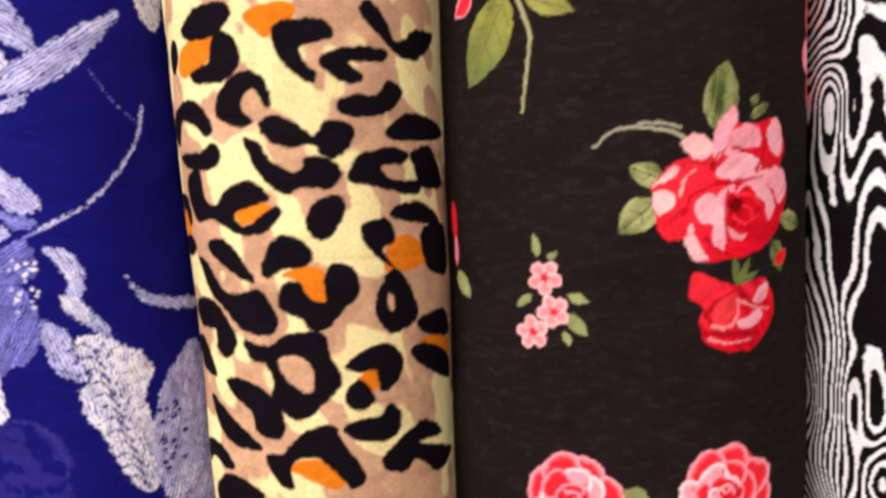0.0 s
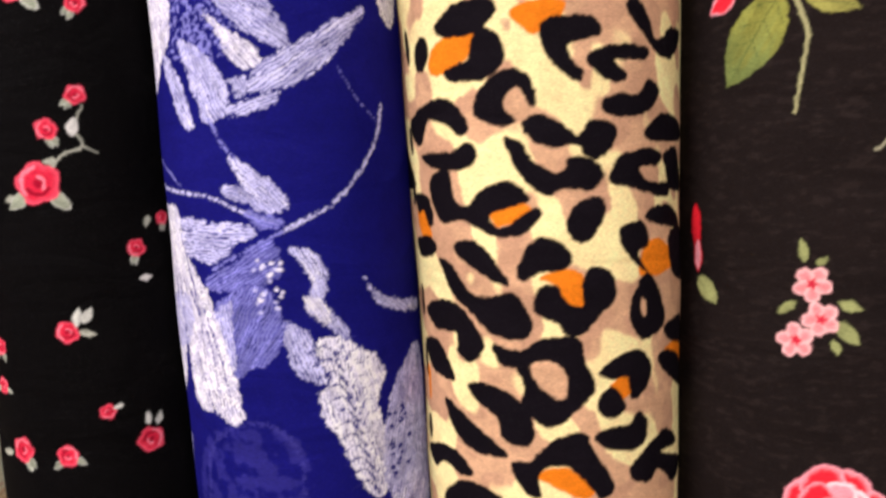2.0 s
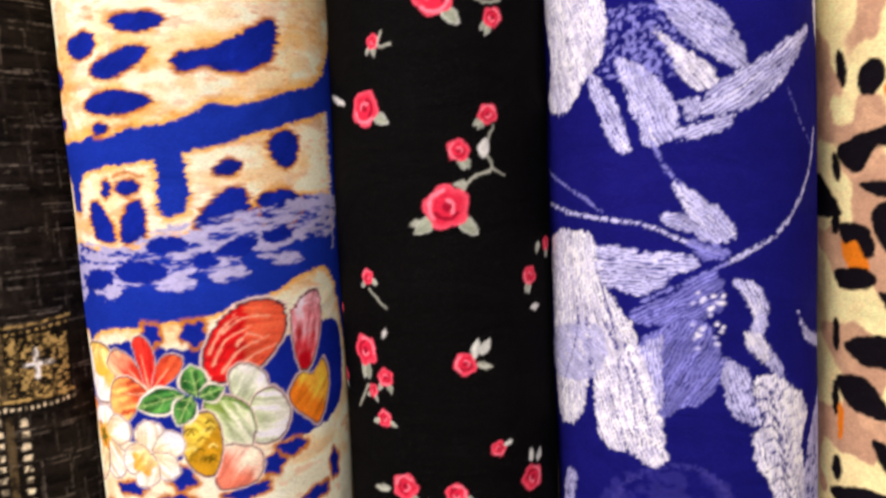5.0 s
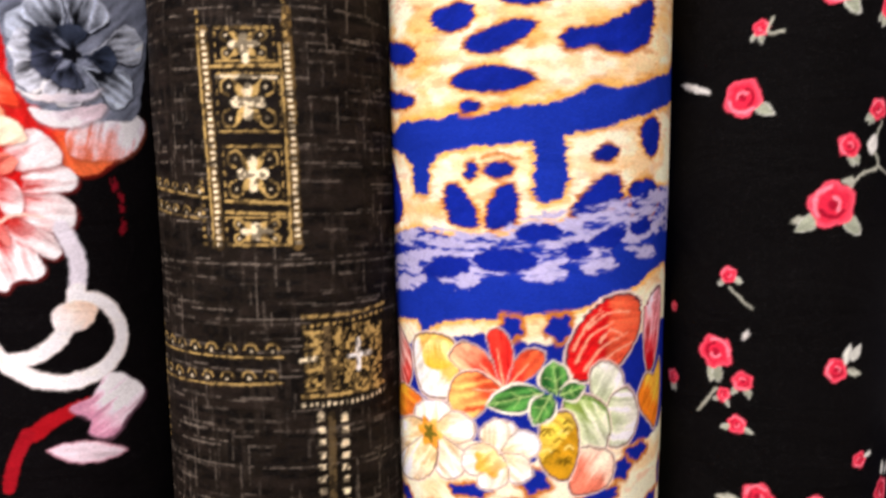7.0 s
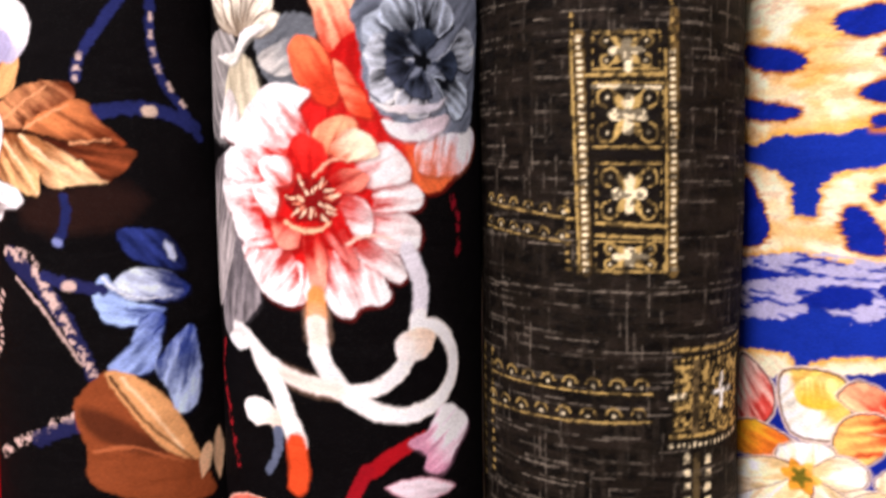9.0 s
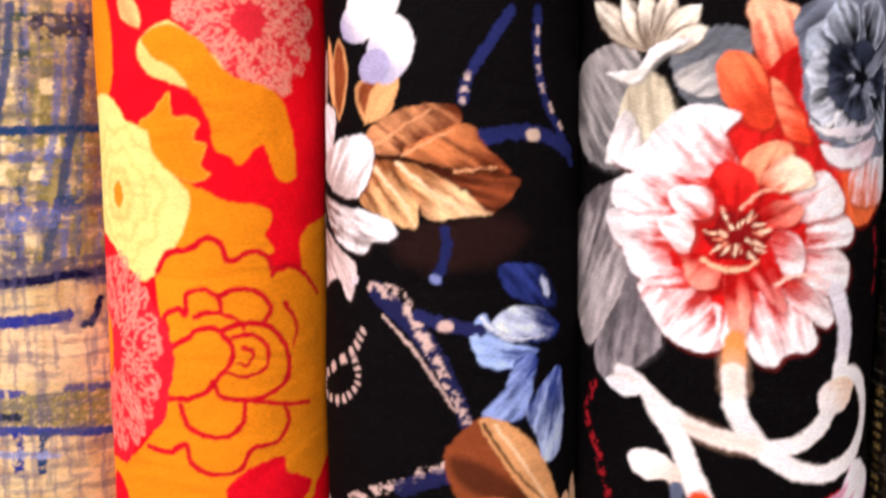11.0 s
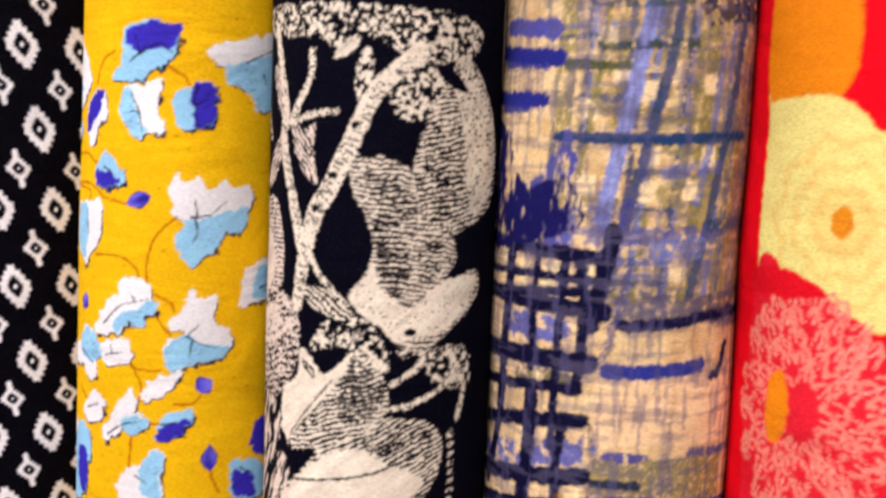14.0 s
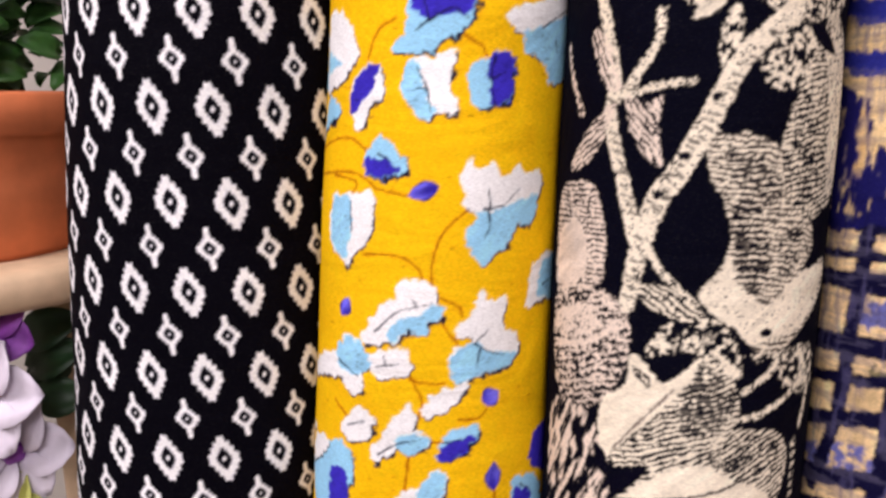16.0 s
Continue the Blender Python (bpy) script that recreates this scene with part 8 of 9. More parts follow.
    for w, points in ((2.0, ((13.3, -57.5), (22.8, -57.1), (32.0, -53.5))), (2.2, ((18.5, -48.5), (25.9, -44.2), (29.7, -39.1))), (2.0, ((33.2, -53.7), (40.6, -47.7), (41.3, -40.2))), (2.4, ((39.5, -38.0), (46.3, -51.0), (44.3, -64.1)))):
        c.stroke(cream, w, *points, rough=0.6, holes=0.25)
    c.blob(cream, (16.9, -37.0), (27.4, -36.1), (46.2, -37.5), (49.6, -51.9), (36.7, -50.6), (25.7, -40.5), holes=0.58, hole_size=1.5, rough=1.0)
    c.stroke(cream, 2.4, (41.5, -69.2), (42.2, -83.3), (41.5, -97.3), rough=0.9, dashes=3.5, holes=0.3)
    c.weather(0.3, 1.3, 0.06)


def print_yellow(c):
    white, sky, violet, line, stem = (248, 250, 252), (150, 206, 238), (58, 46, 180), (30, 28, 48), (170, 96, 8)
    rnd = random.Random(5)
    whole = (slice(None), slice(None))
    c.lay(whole, 0.5 * cloudy(c.u, c.v, 40, 6), (252, 196, 20))
    for k in range(150):
        x, y = rnd.uniform(c.us[0], c.us[-1]), rnd.uniform(c.vs[0], c.vs[-1])
        c.stroke((130, 80, 8), 0.55, (x, y), (x + rnd.uniform(0.6, 1.6), y + 0.2), alpha=0.6)
    for points in (((-51.9, 25.5), (-28.4, 30.3), (-17.2, 25.1), (-12.1, 19.8)), ((-51.9, 16.5), (-24.5, 18.7), (-13.2, 13.7), (-1.9, 11.3)), ((-18.0, -8.7), (-5.9, -8.5), (1.5, -11.6), (4.6, -17.4)), ((18.0, 6.7), (10.2, -1.1), (6.9, -14.5), (10.7, -30.3), (16.6, -38.9)),
                   ((9.6, -22.7), (16.3, -25.5), (17.9, -29.5)), ((14.8, 61.6), (20.5, 58.1), (22.4, 55.1)), ((-19.1, 55.2), (-15.3, 63.9), (-8.2, 67.3)), ((1.1, -50.6), (5.2, -58.7), (4.3, -66.0)), ((1.1, -51.6), (7.1, -52.9), (13.0, -52.9)), ((1.5, -79.9), (0.6, -92.9), (1.7, -99.4)),
                   ((18.0, -66.2), (24.9, -66.3), (27.8, -63.1)), ((9.4, -74.3), (13.3, -74.4), (16.2, -75.1)), ((31.6, -94.9), (32.8, -99.6), (35.1, -104.6)), ((-30.2, -63.8), (-22.9, -68.6), (-17.0, -69.5)), ((-34.8, 17.4), (-22.8, 15.8), (-24.4, 10.9))):
        c.stroke(stem, 0.9, *points, end=0.7, rough=0.15)

    def vine(first, second, whole_leaf, half, *veins, depth=1.0):
        """A vine leaf in two colours, its toothed edge inked on the shaded side, with ink veins."""
        seed = int(abs(whole_leaf[0][0] * 3 + whole_leaf[1][1] * 5)) % 80
        teeth = dict(rough=1.5, size=2.6, seed=seed)
        c.blob(line, *[(x + 0.8, y - 0.95) for x, y in whole_leaf], **teeth)
        c.blob(first, *whole_leaf, **teeth)
        if half:
            c.blob(second, *half, rough=1.5, size=2.6, seed=seed, streak=0.1)
            for k in range(10):
                x = sum(p[0] for p in half) / len(half) + rnd.uniform(-5, 5)
                y = sum(p[1] for p in half) / len(half) + rnd.uniform(-4, 4)
                c.stroke(line, 0.4, (x, y), (x + 0.9, y + 0.1), alpha=0.5)
        for v in veins:
            c.stroke(line, 0.85, *v, end=0.35, rough=0.15)

    vine(sky, violet, ((-8.1, 59.9), (-4.9, 65.0), (-3.0, 75.3), (6.9, 78.2), (18.2, 74.5), (18.4, 68.5), (12.9, 61.7), (7.2, 60.1), (4.4, 56.2), (-3.7, 56.5), (-9.2, 57.3)), ((-2.9, 71.0), (1.1, 76.7), (18.2, 76.2), (17.4, 68.5), (10.9, 66.9), (3.2, 66.7)), ((3.2, 66.3), (10.9, 69.5), (16.2, 66.3)), ((3.2, 66.3), (-1.7, 63.1)), ((3.2, 66.3), (1.1, 73.3)))
    vine(white, sky, ((-5.1, 51.8), (-0.6, 55.1), (4.4, 54.9), (11.1, 57.0), (12.1, 51.2), (10.3, 46.8), (13.3, 39.6), (11.4, 36.9), (6.6, 37.9), (4.7, 35.1), (-0.3, 37.2), (-4.5, 42.8), (-5.7, 47.3)), ((-5.1, 51.8), (-0.5, 53.4), (2.6, 45.2), (5.7, 38.0), (3.8, 35.3), (-0.3, 37.2), (-5.0, 43.7)), ((3.6, 45.2), (-0.5, 52.5)), ((3.6, 45.2), (4.7, 38.0)), ((3.6, 45.2), (-0.4, 45.7)))
    vine(sky, violet, ((16.4, 52.0), (22.4, 54.5), (27.2, 56.8), (31.2, 55.1), (32.1, 46.5), (29.6, 40.1), (24.7, 39.0), (19.9, 39.4), (17.0, 44.0)), ((22.8, 54.0), (27.2, 56.5), (31.5, 54.5), (32.1, 46.5), (29.6, 40.1), (24.3, 39.3), (23.6, 46.5)), ((25.3, 54.5), (24.1, 48.3), (25.6, 40.2)), ((24.9, 48.3), (29.3, 50.1)))
    vine(white, sky, ((28.9, 66.8), (34.0, 70.5), (43.1, 72.8), (61.1, 74.1), (61.1, 51.0), (52.9, 46.7), (48.1, 47.0), (43.7, 53.9), (36.5, 56.4), (35.9, 61.8), (31.0, 63.4)), ((35.9, 61.8), (43.4, 63.9), (61.1, 68.4), (61.1, 51.0), (49.6, 46.6), (43.7, 53.9), (36.5, 56.4)), ((43.4, 63.9), (51.9, 68.1), (61.1, 71.0)), ((50.6, 59.7), (51.8, 56.1)))
    vine(white, sky, ((-46.9, 68.5), (-34.0, 71.2), (-27.3, 65.0), (-23.7, 57.3), (-28.9, 51.2), (-35.9, 47.8), (-46.9, 46.5)), ((-50.9, 67.5), (-58.3, 64.2), (-33.4, 54.3), (-59.3, 51.0), (-46.9, 46.5)))
    vine(white, violet, ((-26.8, 46.4), (-19.1, 53.0), (-13.8, 53.4), (-12.5, 45.8), (-17.4, 38.6), (-21.6, 32.7), (-26.7, 38.8)), ((-26.8, 45.5), (-19.1, 52.7), (-13.8, 53.1), (-16.8, 46.0), (-23.3, 38.8), (-27.0, 38.9)))
    vine(sky, sky, ((-46.9, 39.5), (-39.2, 44.1), (-33.9, 37.1), (-55.8, 30.1), (-51.9, 27.5)), None)
    vine(sky, violet, ((-18.5, 23.6), (-14.7, 29.2), (-9.9, 30.1), (-4.3, 25.0), (-2.5, 19.8), (-7.4, 17.9), (-13.2, 16.8), (-17.9, 18.8)), ((-18.5, 22.6), (-10.9, 24.0), (-5.9, 19.8), (-10.8, 17.0), (-17.1, 18.2)), ((-13.4, 25.1), (-8.6, 22.6)))
    for base, tip, w in (((-1.9, 11.3), (8.4, 14.4), 5.5), ((31.8, -57.5), (26.3, -60.8), 7.0), ((31.3, -83.9), (31.2, -94.8), 5.5), ((-24.3, -24.7), (-27.0, -32.0), 5.0)):
        c.leaf(line, *base, *tip, w + 1.2, belly=0.55)
        c.leaf(violet, *base, *tip, w, belly=0.55, streak=0.3, fade=((110, 104, 224), *tip, *base))
    vine(white, sky, ((15.2, 16.7), (17.8, 22.2), (21.2, 20.2), (26.0, 21.3), (30.1, 17.4), (35.3, 20.2), (38.8, 18.1), (45.5, 18.1), (46.8, 12.2), (44.0, 6.5), (41.7, 0.9), (35.9, -0.6), (32.8, -6.1), (28.7, -7.7), (24.8, -11.7), (20.8, -9.1), (18.2, -1.3), (20.6, 5.2), (16.7, 8.2), (17.2, 12.9)),
         ((21.5, 5.2), (27.3, 6.2), (35.6, 8.2), (45.3, 9.3), (41.7, 0.9), (35.9, -0.6), (32.8, -6.1), (28.7, -7.7), (24.8, -11.7), (20.8, -9.1), (18.2, -1.3)), ((23.4, 6.6), (30.3, 7.6), (36.6, 12.5)), ((25.8, 6.5), (24.8, 13.5)), ((25.0, 6.0), (25.9, 1.1), (24.0, -3.5)))
    vine(white, sky, ((-34.6, 9.4), (-27.9, 11.7), (-21.2, 12.4), (-15.7, 12.1), (-14.3, 6.4), (-16.0, -1.5), (-20.9, -7.7), (-25.6, -13.8), (-30.6, -10.7), (-38.5, -2.2)), ((-34.6, 8.9), (-26.1, 10.8), (-24.1, 0.0), (-27.4, -11.3), (-34.1, -6.9), (-37.2, -1.1)), ((-24.1, -1.0), (-25.0, 8.9)))
    vine(white, sky, ((43.6, -19.3), (46.1, -13.6), (54.0, -11.7), (61.1, -14.6), (61.1, -27.7), (52.9, -28.2), (42.6, -28.9)), ((47.9, -24.1), (50.6, -14.3), (61.1, -14.6), (61.1, -27.7), (52.9, -27.5)), ((50.9, -22.6), (61.0, -21.3)))
    vine(white, sky, ((-17.5, -38.9), (-12.5, -29.1), (-5.7, -22.6), (-4.7, -17.6), (4.6, -16.5), (8.5, -19.4), (9.0, -24.3), (11.6, -29.3), (6.8, -32.2), (5.9, -36.2), (-0.2, -34.4), (-4.4, -38.6), (-11.2, -39.2)), ((-7.7, -34.8), (-1.3, -29.4), (9.6, -25.9), (11.4, -29.3), (6.8, -32.2), (5.9, -36.6), (-0.2, -34.4), (-5.5, -38.3)), ((-12.4, -35.2), (-3.5, -27.5), (7.7, -24.7)), ((2.7, -25.7), (0.6, -22.8)))
    vine(white, sky, ((15.5, -34.4), (20.3, -29.7), (22.1, -23.9), (25.0, -21.1), (28.0, -24.4), (33.2, -24.9), (32.4, -33.9), (38.0, -37.8), (39.3, -44.2), (34.9, -48.6), (28.5, -49.7), (22.6, -51.1), (16.8, -52.7), (13.8, -47.4), (14.7, -40.4), (22.4, -38.8)), ((15.7, -41.4), (22.4, -39.3), (32.6, -44.1), (38.9, -44.8), (34.9, -48.6), (28.5, -49.7), (22.6, -51.1), (16.8, -53.1), (13.8, -47.4)),
         ((22.4, -39.3), (27.2, -34.3)), ((22.4, -39.3), (27.4, -42.4), (33.7, -44.7)), ((24.4, -41.1), (23.5, -46.7)))
    vine(white, sky, ((-47.9, -52.5), (-30.7, -45.4), (-25.1, -38.0), (-17.5, -39.9), (-13.5, -47.7), (-17.3, -51.4), (-15.9, -58.6), (-23.1, -58.9), (-30.4, -55.1), (-57.9, -62.1)), ((-29.8, -45.2), (-24.1, -38.8), (-17.5, -40.4), (-13.7, -47.8), (-18.7, -51.7), (-26.6, -51.0)), ((-28.5, -48.2), (-18.7, -52.7)))
    vine(white, white, ((-13.5, -44.6), (-7.7, -40.9), (-2.2, -40.5), (1.0, -45.5), (0.0, -49.6), (-6.4, -51.1), (-12.2, -50.7)), None, ((-11.0, -47.9), (-3.2, -46.3)), ((-7.6, -47.1), (-8.8, -43.5)))
    vine(white, white, ((5.3, -62.8), (8.2, -57.6), (13.0, -54.6), (19.1, -52.4), (20.7, -54.0), (16.9, -58.9), (13.1, -62.8), (7.3, -64.5)), None)
    vine(sky, violet, ((11.0, -79.6), (13.3, -72.3), (18.0, -68.9), (23.9, -68.9), (25.0, -72.2), (21.1, -78.1), (15.3, -80.8)), ((11.8, -76.5), (17.2, -73.9), (24.0, -72.5), (21.1, -78.1), (15.3, -80.8), (11.8, -80.1)), ((13.3, -74.4), (21.0, -73.4)))
    vine(white, white, ((-26.2, -72.7), (-21.4, -67.2), (-17.1, -64.2), (-12.0, -67.6), (-13.1, -74.2), (-19.7, -77.7), (-24.4, -75.6)), None, ((-22.8, -71.9), (-15.7, -68.8)))
    vine(white, sky, ((-13.0, -81.8), (-9.5, -74.7), (-6.1, -68.9), (0.2, -61.0), (3.3, -65.0), (2.4, -70.3), (7.4, -71.2), (8.4, -75.4), (3.5, -78.7), (-2.7, -78.1), (-9.3, -83.7)), ((-3.8, -76.1), (0.3, -71.9), (7.8, -71.6), (7.9, -75.8), (3.5, -78.7), (-1.7, -78.5)), ((-9.4, -80.1), (-2.8, -75.6), (5.4, -73.3)))
    vine(white, sky, ((-4.6, -101.2), (0.6, -94.0), (5.7, -90.4), (9.6, -86.0), (14.5, -87.2), (13.7, -96.9), (11.9, -107.8), (-2.3, -108.7)), ((4.7, -92.6), (9.6, -86.5), (14.5, -87.8), (13.3, -96.9), (11.8, -106.7), (5.9, -103.5)), ((3.7, -96.0), (7.8, -99.1)))
    vine(sky, violet, ((-52.9, -96.5), (-34.5, -81.9), (-24.4, -78.9), (-19.6, -85.4), (-20.9, -99.2), (-25.5, -109.9), (-39.7, -115.8)), ((-31.8, -92.5), (-23.2, -89.0), (-20.9, -99.2), (-25.5, -109.4), (-31.5, -105.1)))
    vine(white, white, ((-47.9, -80.5), (-59.5, -84.5), (-34.5, -80.8), (-40.8, -90.1), (-52.9, -96.5)), None)
    vine(violet, violet, ((47.1, -86.1), (51.5, -77.5), (61.1, -76.7), (61.1, -90.5), (61.1, -96.9), (50.4, -90.6)), None, ((55.8, -89.2), (59.9, -81.7)))
    vine(sky, violet, ((39.4, -93.6), (44.5, -93.0), (54.2, -97.8), (56.7, -108.1), (46.5, -110.7), (39.8, -106.0)), ((40.3, -97.2), (47.6, -99.7), (49.5, -109.6), (41.0, -106.4)), ((43.3, -95.9), (49.1, -100.3)))
    c.weather(0.35, 2.0, 0.05)


def print_diamond(c):
    white, ink = (242, 242, 250), (6, 5, 13)
    o = (48.2, 39.1)
    step_u, step_v, row_u, row_v = 21.42, -1.58, -7.44, -15.93
    for j in range(-14, 15):
        for i in range(-12, 13):
            u, v = o[0] + i * step_u + j * row_u, o[1] + j * row_v + i * step_v
            if not (c.us[0] - 5 < u < c.us[-1] + 5 and c.vs[0] - 8 < v < c.vs[-1] + 8):
                continue
            big = j % 2 == 0
            w, h = (6.0, 9.9) if big else (5.6, 6.3)
            lean = -0.22

            def ring(k, corner):
                pts = []
                for s in range(32):
                    a = 2 * math.pi * s / 32
                    e = 1.0 / (abs(math.cos(a)) ** corner + abs(math.sin(a)) ** corner) ** (1 / corner)
                    t = k * e * (1 + (0.09 if s % 2 else -0.09))
                    x, y = w * t * math.cos(a), h * t * math.sin(a)
                    pts.append((u + x + lean * y, v + y))
                return pts
            if big:
                c.blob(white, *ring(1.0, 1.15), smoothed=False, rough=0.2, seed=i + 3 * j)
                c.blob(ink, *ring(0.5, 1.25), smoothed=False, rough=0.15)
                c.oval(white, u, v, 0.7, 1.0)
            else:
                c.blob(white, *ring(0.86, 1.05), smoothed=False, rough=0.2, seed=i + 3 * j)
                c.stroke(white, 1.9, (u + lean * h * 1.1, v + h * 1.12), (u, v), (u - lean * h * 1.1, v - h * 1.12), rough=0.2)
                c.blob(ink, *ring(0.42, 1.4), smoothed=False)
                c.oval(white, u, v, 0.4, 0.5)


def print_zebra(c):
    """Wavy contour lines, black on white."""
    u, v = c.u, c.v
    field = cloudy(u * 1.6 + 300, v * 0.55, 34, 21, 2) * 20 + 0.22 * (u + 60)
    wobble = 0.5 * cloudy(u, v, 3, 5)
    bands = np.sin((field + wobble * 0.5) * 2 * np.pi * 0.9)
    whole = (slice(None), slice(None))
    c.lay(whole, step(-0.4, -0.05, bands + 0.5 * (cloudy(u, v, 1.6, 9) - 0.5)), (14, 12, 14))


cloth_roll(ROLLS["zebra"], "upright roll of jersey printed with black and white wavy lines", print_zebra, (230, 230, 225), seed=1)
cloth_roll(ROLLS["rose"], "upright roll of brown-black cloth with large red roses", print_rose, (24, 19, 18), seed=2)
cloth_roll(ROLLS["leopard"], "upright roll of cream cloth with black and orange leopard spots", print_leopard, (245, 225, 160), seed=3)
cloth_roll(ROLLS["navy"], "upright roll of navy cloth with chalky white flowers", print_navy, (16, 16, 96), seed=4)
cloth_roll(ROLLS["smallrose"], "upright roll of black cloth with small red roses", print_smallrose, (7, 6, 6), seed=5)
cloth_roll(ROLLS["goldleo"], "upright roll of royal blue cloth with gold leopard bands and flowers", print_goldleo, (20, 45, 150), seed=6)
cloth_roll(ROLLS["blackgold"], "upright roll of black slubbed cloth with gold ornament bands", print_blackgold, (14, 11, 9), BROCADE, seed=7)
cloth_roll(ROLLS["peony"], "upright roll of black cloth with a large red and white peony", print_peony, (7, 5, 6), seed=8)
cloth_roll(ROLLS["brownleaf"], "upright roll of black cloth with brown leaves and blue flowers", print_brownleaf, (9, 7, 8), seed=9)
cloth_roll(ROLLS["orange"], "upright roll of red cloth with large orange and cream flowers", print_orange, (236, 8, 30), seed=10)
cloth_roll(ROLLS["plaid"], "upright roll of cream cloth with brushed blue and olive checks", print_plaid, (225, 195, 140), seed=11)
cloth_roll(ROLLS["cream"], "upright roll of midnight blue cloth with cream etched leaves", print_cream, (5, 5, 18), pitch=0.47, seed=12)
cloth_roll(ROLLS["yellow"], "upright roll of yellow cloth with white and blue leaves", print_yellow, (250, 185, 15), seed=13)
cloth_roll(ROLLS["diamond"], "upright roll of black cloth with white jagged diamonds", print_diamond, (5, 4, 11), seed=14)


# ---- the flower stand beyond the last roll ----
LEAF_GREEN = plain_material("leaf_green", (0.05, 0.16, 0.03), 0.5, 90, 0.45)
DARK_LEAF = plain_material("dark_leaf", (0.02, 0.06, 0.02), 0.5, 90, 0.4)
MOSS = plain_material("dry_moss", (0.22, 0.2, 0.05), 0.9, 160, 0.6)
TERRACOTTA = plain_material("terracotta", (0.62, 0.17, 0.06), 0.75, 45, 0.25, 0.3)
PALE_WOOD = plain_material("pale_wood", (0.62, 0.44, 0.28), 0.6, 60, 0.2)
PURPLE = plain_material("purple_silk", (0.27, 0.06, 0.4), 0.6, 120, 0.4)
LILAC = plain_material("lilac_silk", (0.72, 0.66, 0.76), 0.6, 90, 0.15)
FLAME = plain_material("orange_silk", (0.8, 0.13, 0.03), 0.6, 90, 0.3)
LIME = plain_material("lime_silk", (0.5, 0.52, 0.12), 0.6, 90, 0.25)
VASE = plain_material("grey_ceramic", (0.35, 0.34, 0.33), 0.35, 30, 0.1)
STAND_X, STAND_Y = -1.303, 0.075


def petal(bm, base, tip, width, cup=0.15, steps=6):
    """One curved petal or leaf blade between two places, cupped across and thick enough to have two sides."""
    base, tip = Vector(base), Vector(tip)
    along = tip - base
    side = along.cross(Vector((0.2, -1, 0.35))).normalized()
    out = side.cross(along).normalized()
    rows = []
    for k in range(steps + 1):
        t = k / steps
        w = 0.5 * width * math.sin(math.pi * min(0.04 + 0.93 * t, 1)) ** 0.7
        mid = base + along * t + out * (cup * along.length * math.sin(math.pi * t))
        rows.append([bm.verts.new(mid + side * w * s + out * (cup * width * abs(s))) for s in (-1, -0.5, 0, 0.5, 1)])
    for low, high in zip(rows, rows[1:]):
        for k in range(4):
            bm.faces.new((low[k], low[k + 1], high[k + 1], high[k]))


def thick(ob, amount=0.0006):
    mod = ob.modifiers.new("thickness", "SOLIDIFY")
    mod.thickness = amount
    return smooth(ob)


def silk_flower(name, x, y, z, r, face, petals, heart, label, count=6):
    """An artificial flower on a wire stem: petals round a heart; face is the way it looks."""
    holder = new(name)
    holder.location = (x, y, z)
    n = Vector(face).normalized()
    a = n.orthogonal().normalized()
    b = n.cross(a)
    for k in range(count):
        t = 2 * math.pi * k / count + 0.3
        bm = bmesh.new()
        way = a * math.cos(t) + b * math.sin(t)
        petal(bm, way * r * 0.08, way * r + n * r * 0.18, r * 0.95, 0.12)
        thick(part("petal", bm, petals, holder))
    bm = bmesh.new()
    bmesh.ops.create_icosphere(bm, subdivisions=2, radius=r * 0.22, matrix=Matrix.Translation(n * r * 0.12))
    for v in bm.verts:
        v.co *= 1 + 0.12 * noise.noise(v.co * 300)
    smooth(part("heart", bm, heart, holder))
    bm = bmesh.new()
    low = Vector((STAND_X - x, STAND_Y - y, 0.80 - z))
    for k in range(6):
        p, q = low * (k / 6), low * ((k + 1) / 6)
        bmesh.ops.create_cone(bm, segments=6, radius1=0.0012, radius2=0.0012, depth=(q - p).length, matrix=Matrix.Translation((p + q) / 2) @ (q - p).to_track_quat("Z", "Y").to_matrix().to_4x4())
    part("stem", bm, DARK_LEAF, holder)
    return tagged(holder, label, "artificial flower", "flowers in the vase")


stand = new("plant_stand")
stand.location = (STAND_X, STAND_Y, 0)
for level, r in ((0.0, 0.11), (0.655, 0.085), (0.955, 0.085)):
    bm = lathe(bmesh.new(), [(0.0, level), (r - 0.004, level), (r, level + 0.004), (r, level + 0.014), (r - 0.004, level + 0.018), (0.0, level + 0.018)], steps=48)
    smooth(part("tray" if level else "base", bm, PALE_WOOD, stand))
bm = lathe(bmesh.new(), [(0.014, 0.018), (0.012, 0.3), (0.014, 0.655)], (0, 0.04, 0), 20)
smooth(part("column", bm, PALE_WOOD, stand))
bm = lathe(bmesh.new(), [(0.012, 0.673), (0.011, 0.8), (0.012, 0.955)], (0, 0.06, 0), 20)
smooth(part("column", bm, PALE_WOOD, stand))
tagged(stand, "pale wooden two-tier round plant stand beside the rolls", "plant stand")

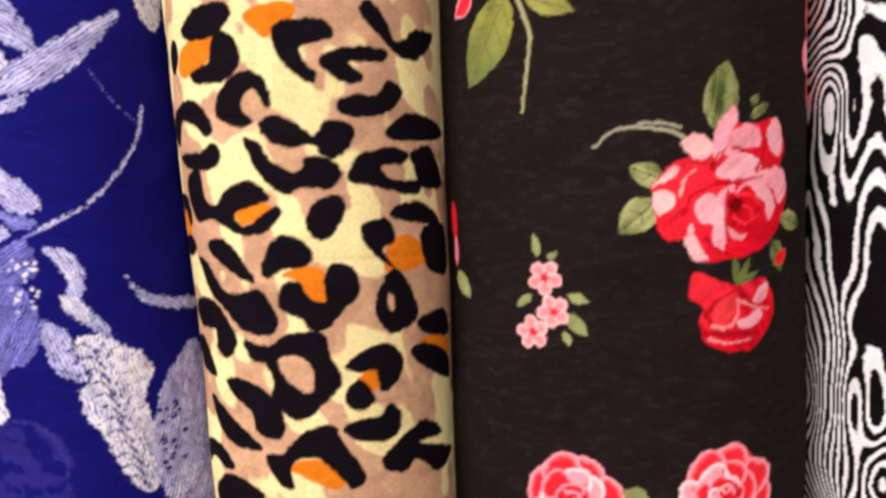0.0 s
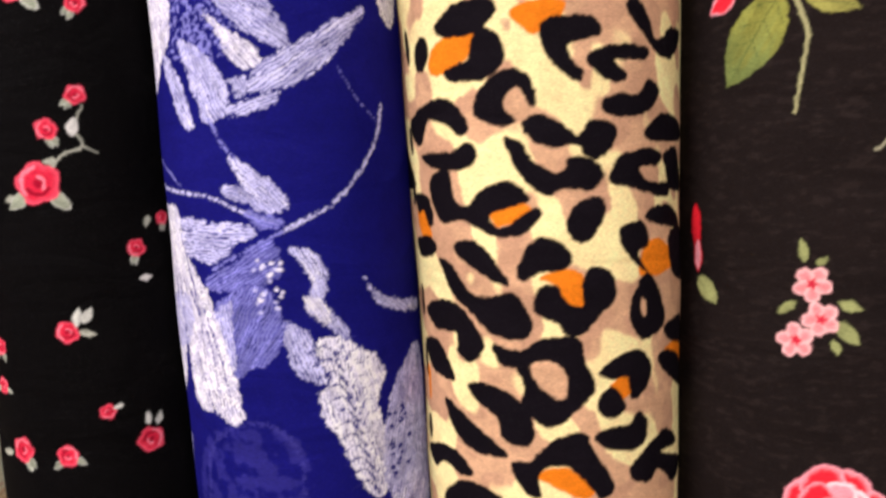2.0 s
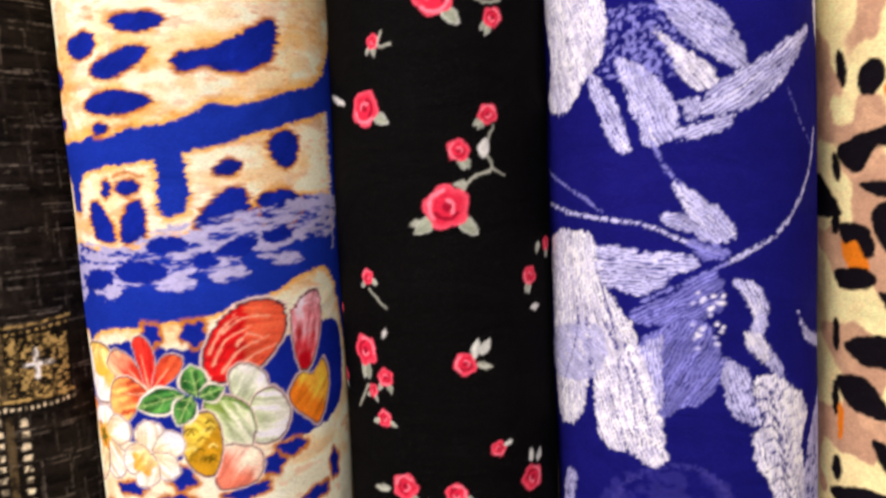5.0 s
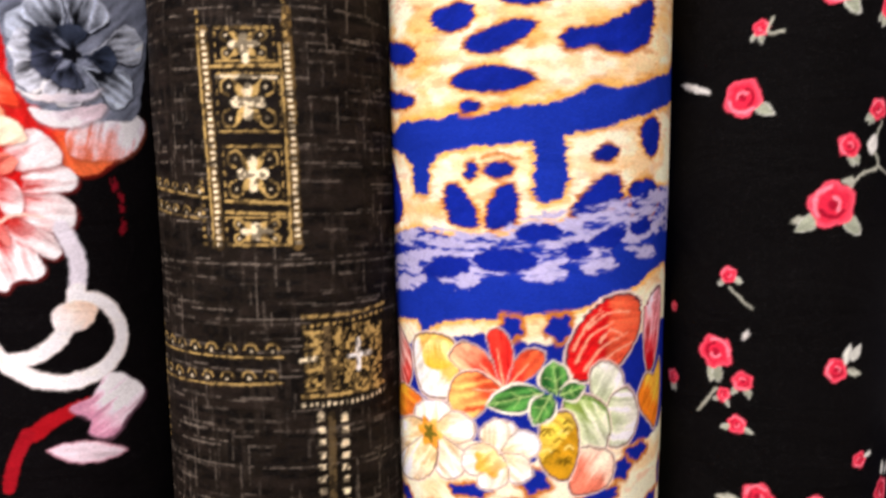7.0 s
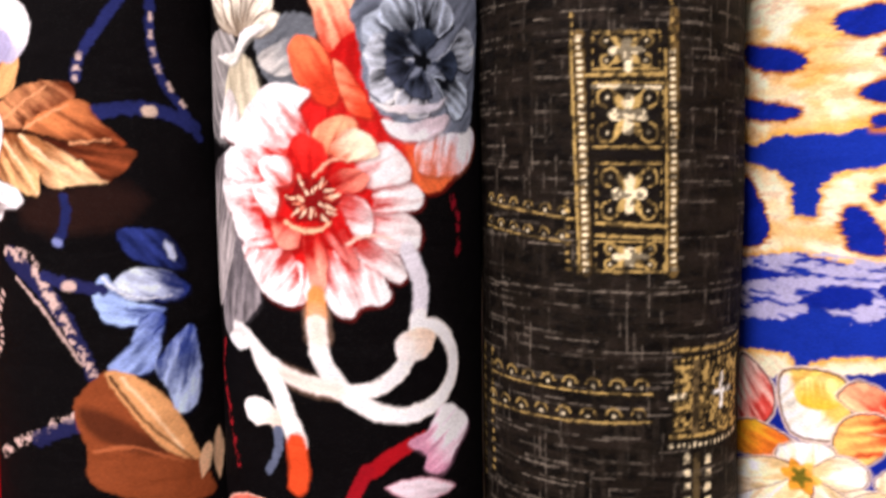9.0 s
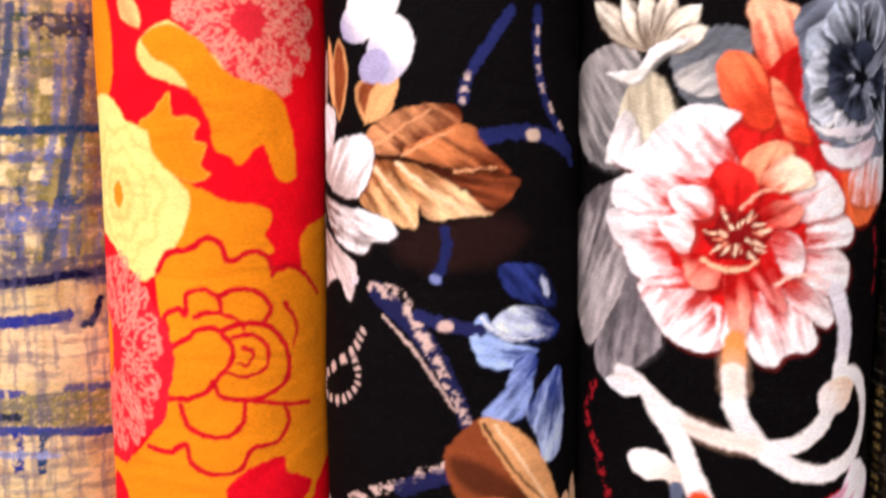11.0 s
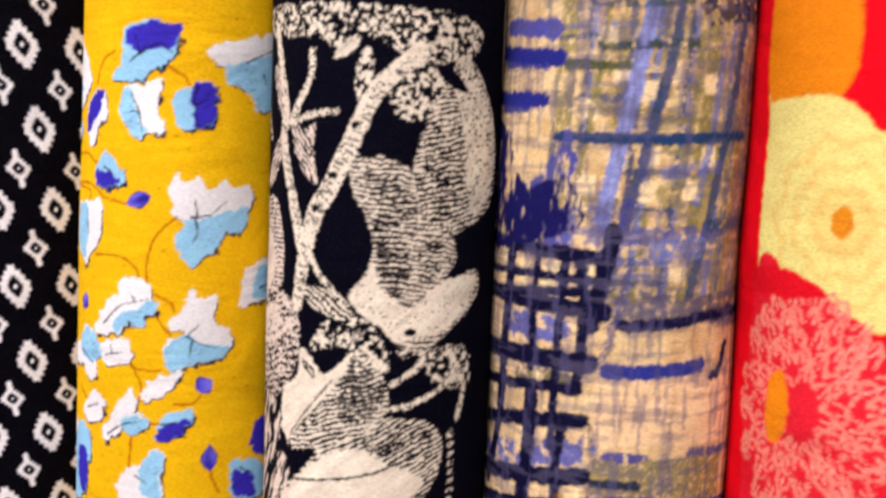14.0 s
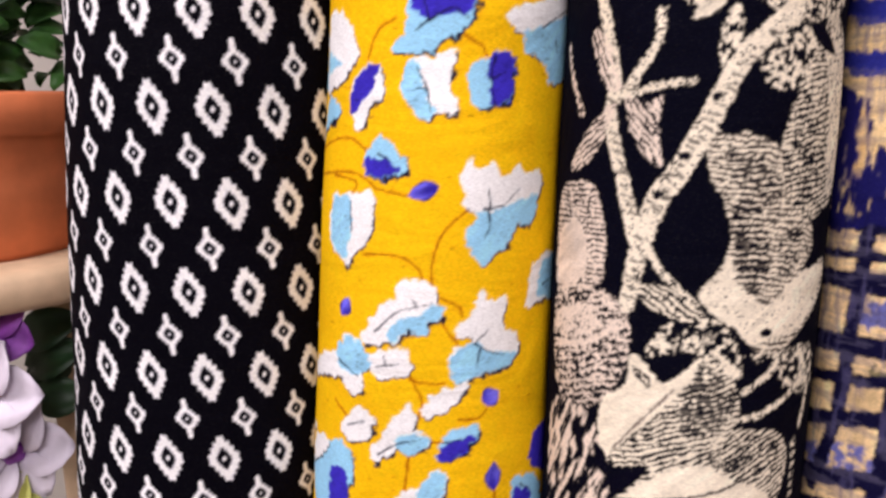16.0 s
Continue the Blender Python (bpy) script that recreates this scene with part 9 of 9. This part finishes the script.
pot = new("flower_pot")
pot.location = (STAND_X, STAND_Y, 0.973)
bm = lathe(bmesh.new(), [(0.0, 0.0), (0.05, 0.0), (0.054, 0.004), (0.0585, 0.03), (0.059, 0.034), (0.0585, 0.038), (0.063, 0.058), (0.068, 0.06), (0.069, 0.076), (0.065, 0.078), (0.062, 0.066), (0.0, 0.064)], steps=56)
smooth(part("pot_body", bm, TERRACOTTA, pot))
bm = lathe(bmesh.new(), [(0.061, 0.068), (0.045, 0.077), (0.02, 0.08), (0.0, 0.081)], steps=40)
for v in bm.verts:
    v.co.z += 0.004 * noise.noise(v.co * 160)
smooth(part("moss", bm, MOSS, pot, "yellowish dry moss"))
rnd = random.Random(4)
for mat, count, name in ((LEAF_GREEN, 230, "foliage"), (DARK_LEAF, 70, "inner_foliage"), (FLAME, 10, "tiny_blossoms")):
    bm = bmesh.new()
    for k in range(count):
        a, h = rnd.uniform(0, 2 * math.pi), rnd.uniform(0.078, 0.2)
        r0 = rnd.uniform(0.01, 0.05)
        r1 = r0 + rnd.uniform(0.008, 0.024)
        petal(bm, (r0 * math.cos(a), r0 * math.sin(a), h), (r1 * math.cos(a + 0.4), r1 * math.sin(a + 0.4), h + rnd.uniform(-0.006, 0.018)), rnd.uniform(0.009, 0.017), 0.2, 4)
    thick(part(name, bm, mat, pot))
tagged(pot, "terracotta pot with bushy green plant on the wooden stand", "potted plant")

vase = tagged(smooth(part("vase", lathe(bmesh.new(), [(0.0, 0.0), (0.035, 0.0), (0.048, 0.03), (0.046, 0.07), (0.028, 0.105), (0.031, 0.12), (0.027, 0.12), (0.022, 0.1), (0.0, 0.03)], steps=40), VASE)),
              "grey ceramic vase of silk flowers on the lower tray", "vase")
vase.location = (STAND_X, STAND_Y, 0.673)
silk_flower("silk_flower", -1.262, 0.035, 0.944, 0.024, (0.5, -1, 0.25), PURPLE, FLAME, "purple silk flower with ruffled petals in the vase", 7)
silk_flower("silk_flower", -1.285, 0.02, 0.953, 0.026, (0.3, -1, 0.3), PURPLE, LIME, "purple silk flower with ruffled petals in the vase", 7)
silk_flower("silk_flower", -1.262, 0.028, 0.915, 0.03, (0.4, -1, 0.1), LILAC, FLAME, "pale lilac silk orchid with an orange heart")
silk_flower("silk_flower", -1.258, 0.04, 0.884, 0.027, (0.6, -1, 0.0), LILAC, PURPLE, "pale lilac silk orchid with a purple heart")
silk_flower("silk_flower", -1.29, 0.015, 0.89, 0.028, (0.0, -1, 0.1), LILAC, FLAME, "pale lilac silk orchid with an orange heart")
silk_flower("silk_flower", -1.264, 0.035, 0.852, 0.024, (0.4, -1, 0.2), LIME, FLAME, "lime green silk flower low in the vase")
sprig = new("leaf_sprig")
sprig.location = (STAND_X, STAND_Y, 0.84)
for k in range(16):
    a = rnd.uniform(0, 2 * math.pi)
    z = rnd.uniform(-0.04, 0.11)
    bm = bmesh.new()
    petal(bm, (0.02 * math.cos(a), 0.02 * math.sin(a), z), (0.058 * math.cos(a), 0.05 * math.sin(a) - 0.01, z + rnd.uniform(0.0, 0.03)), 0.022, 0.2)
    thick(part("leaf", bm, DARK_LEAF, sprig))
tagged(sprig, "dark green artificial leaves among the silk flowers", "artificial leaves")
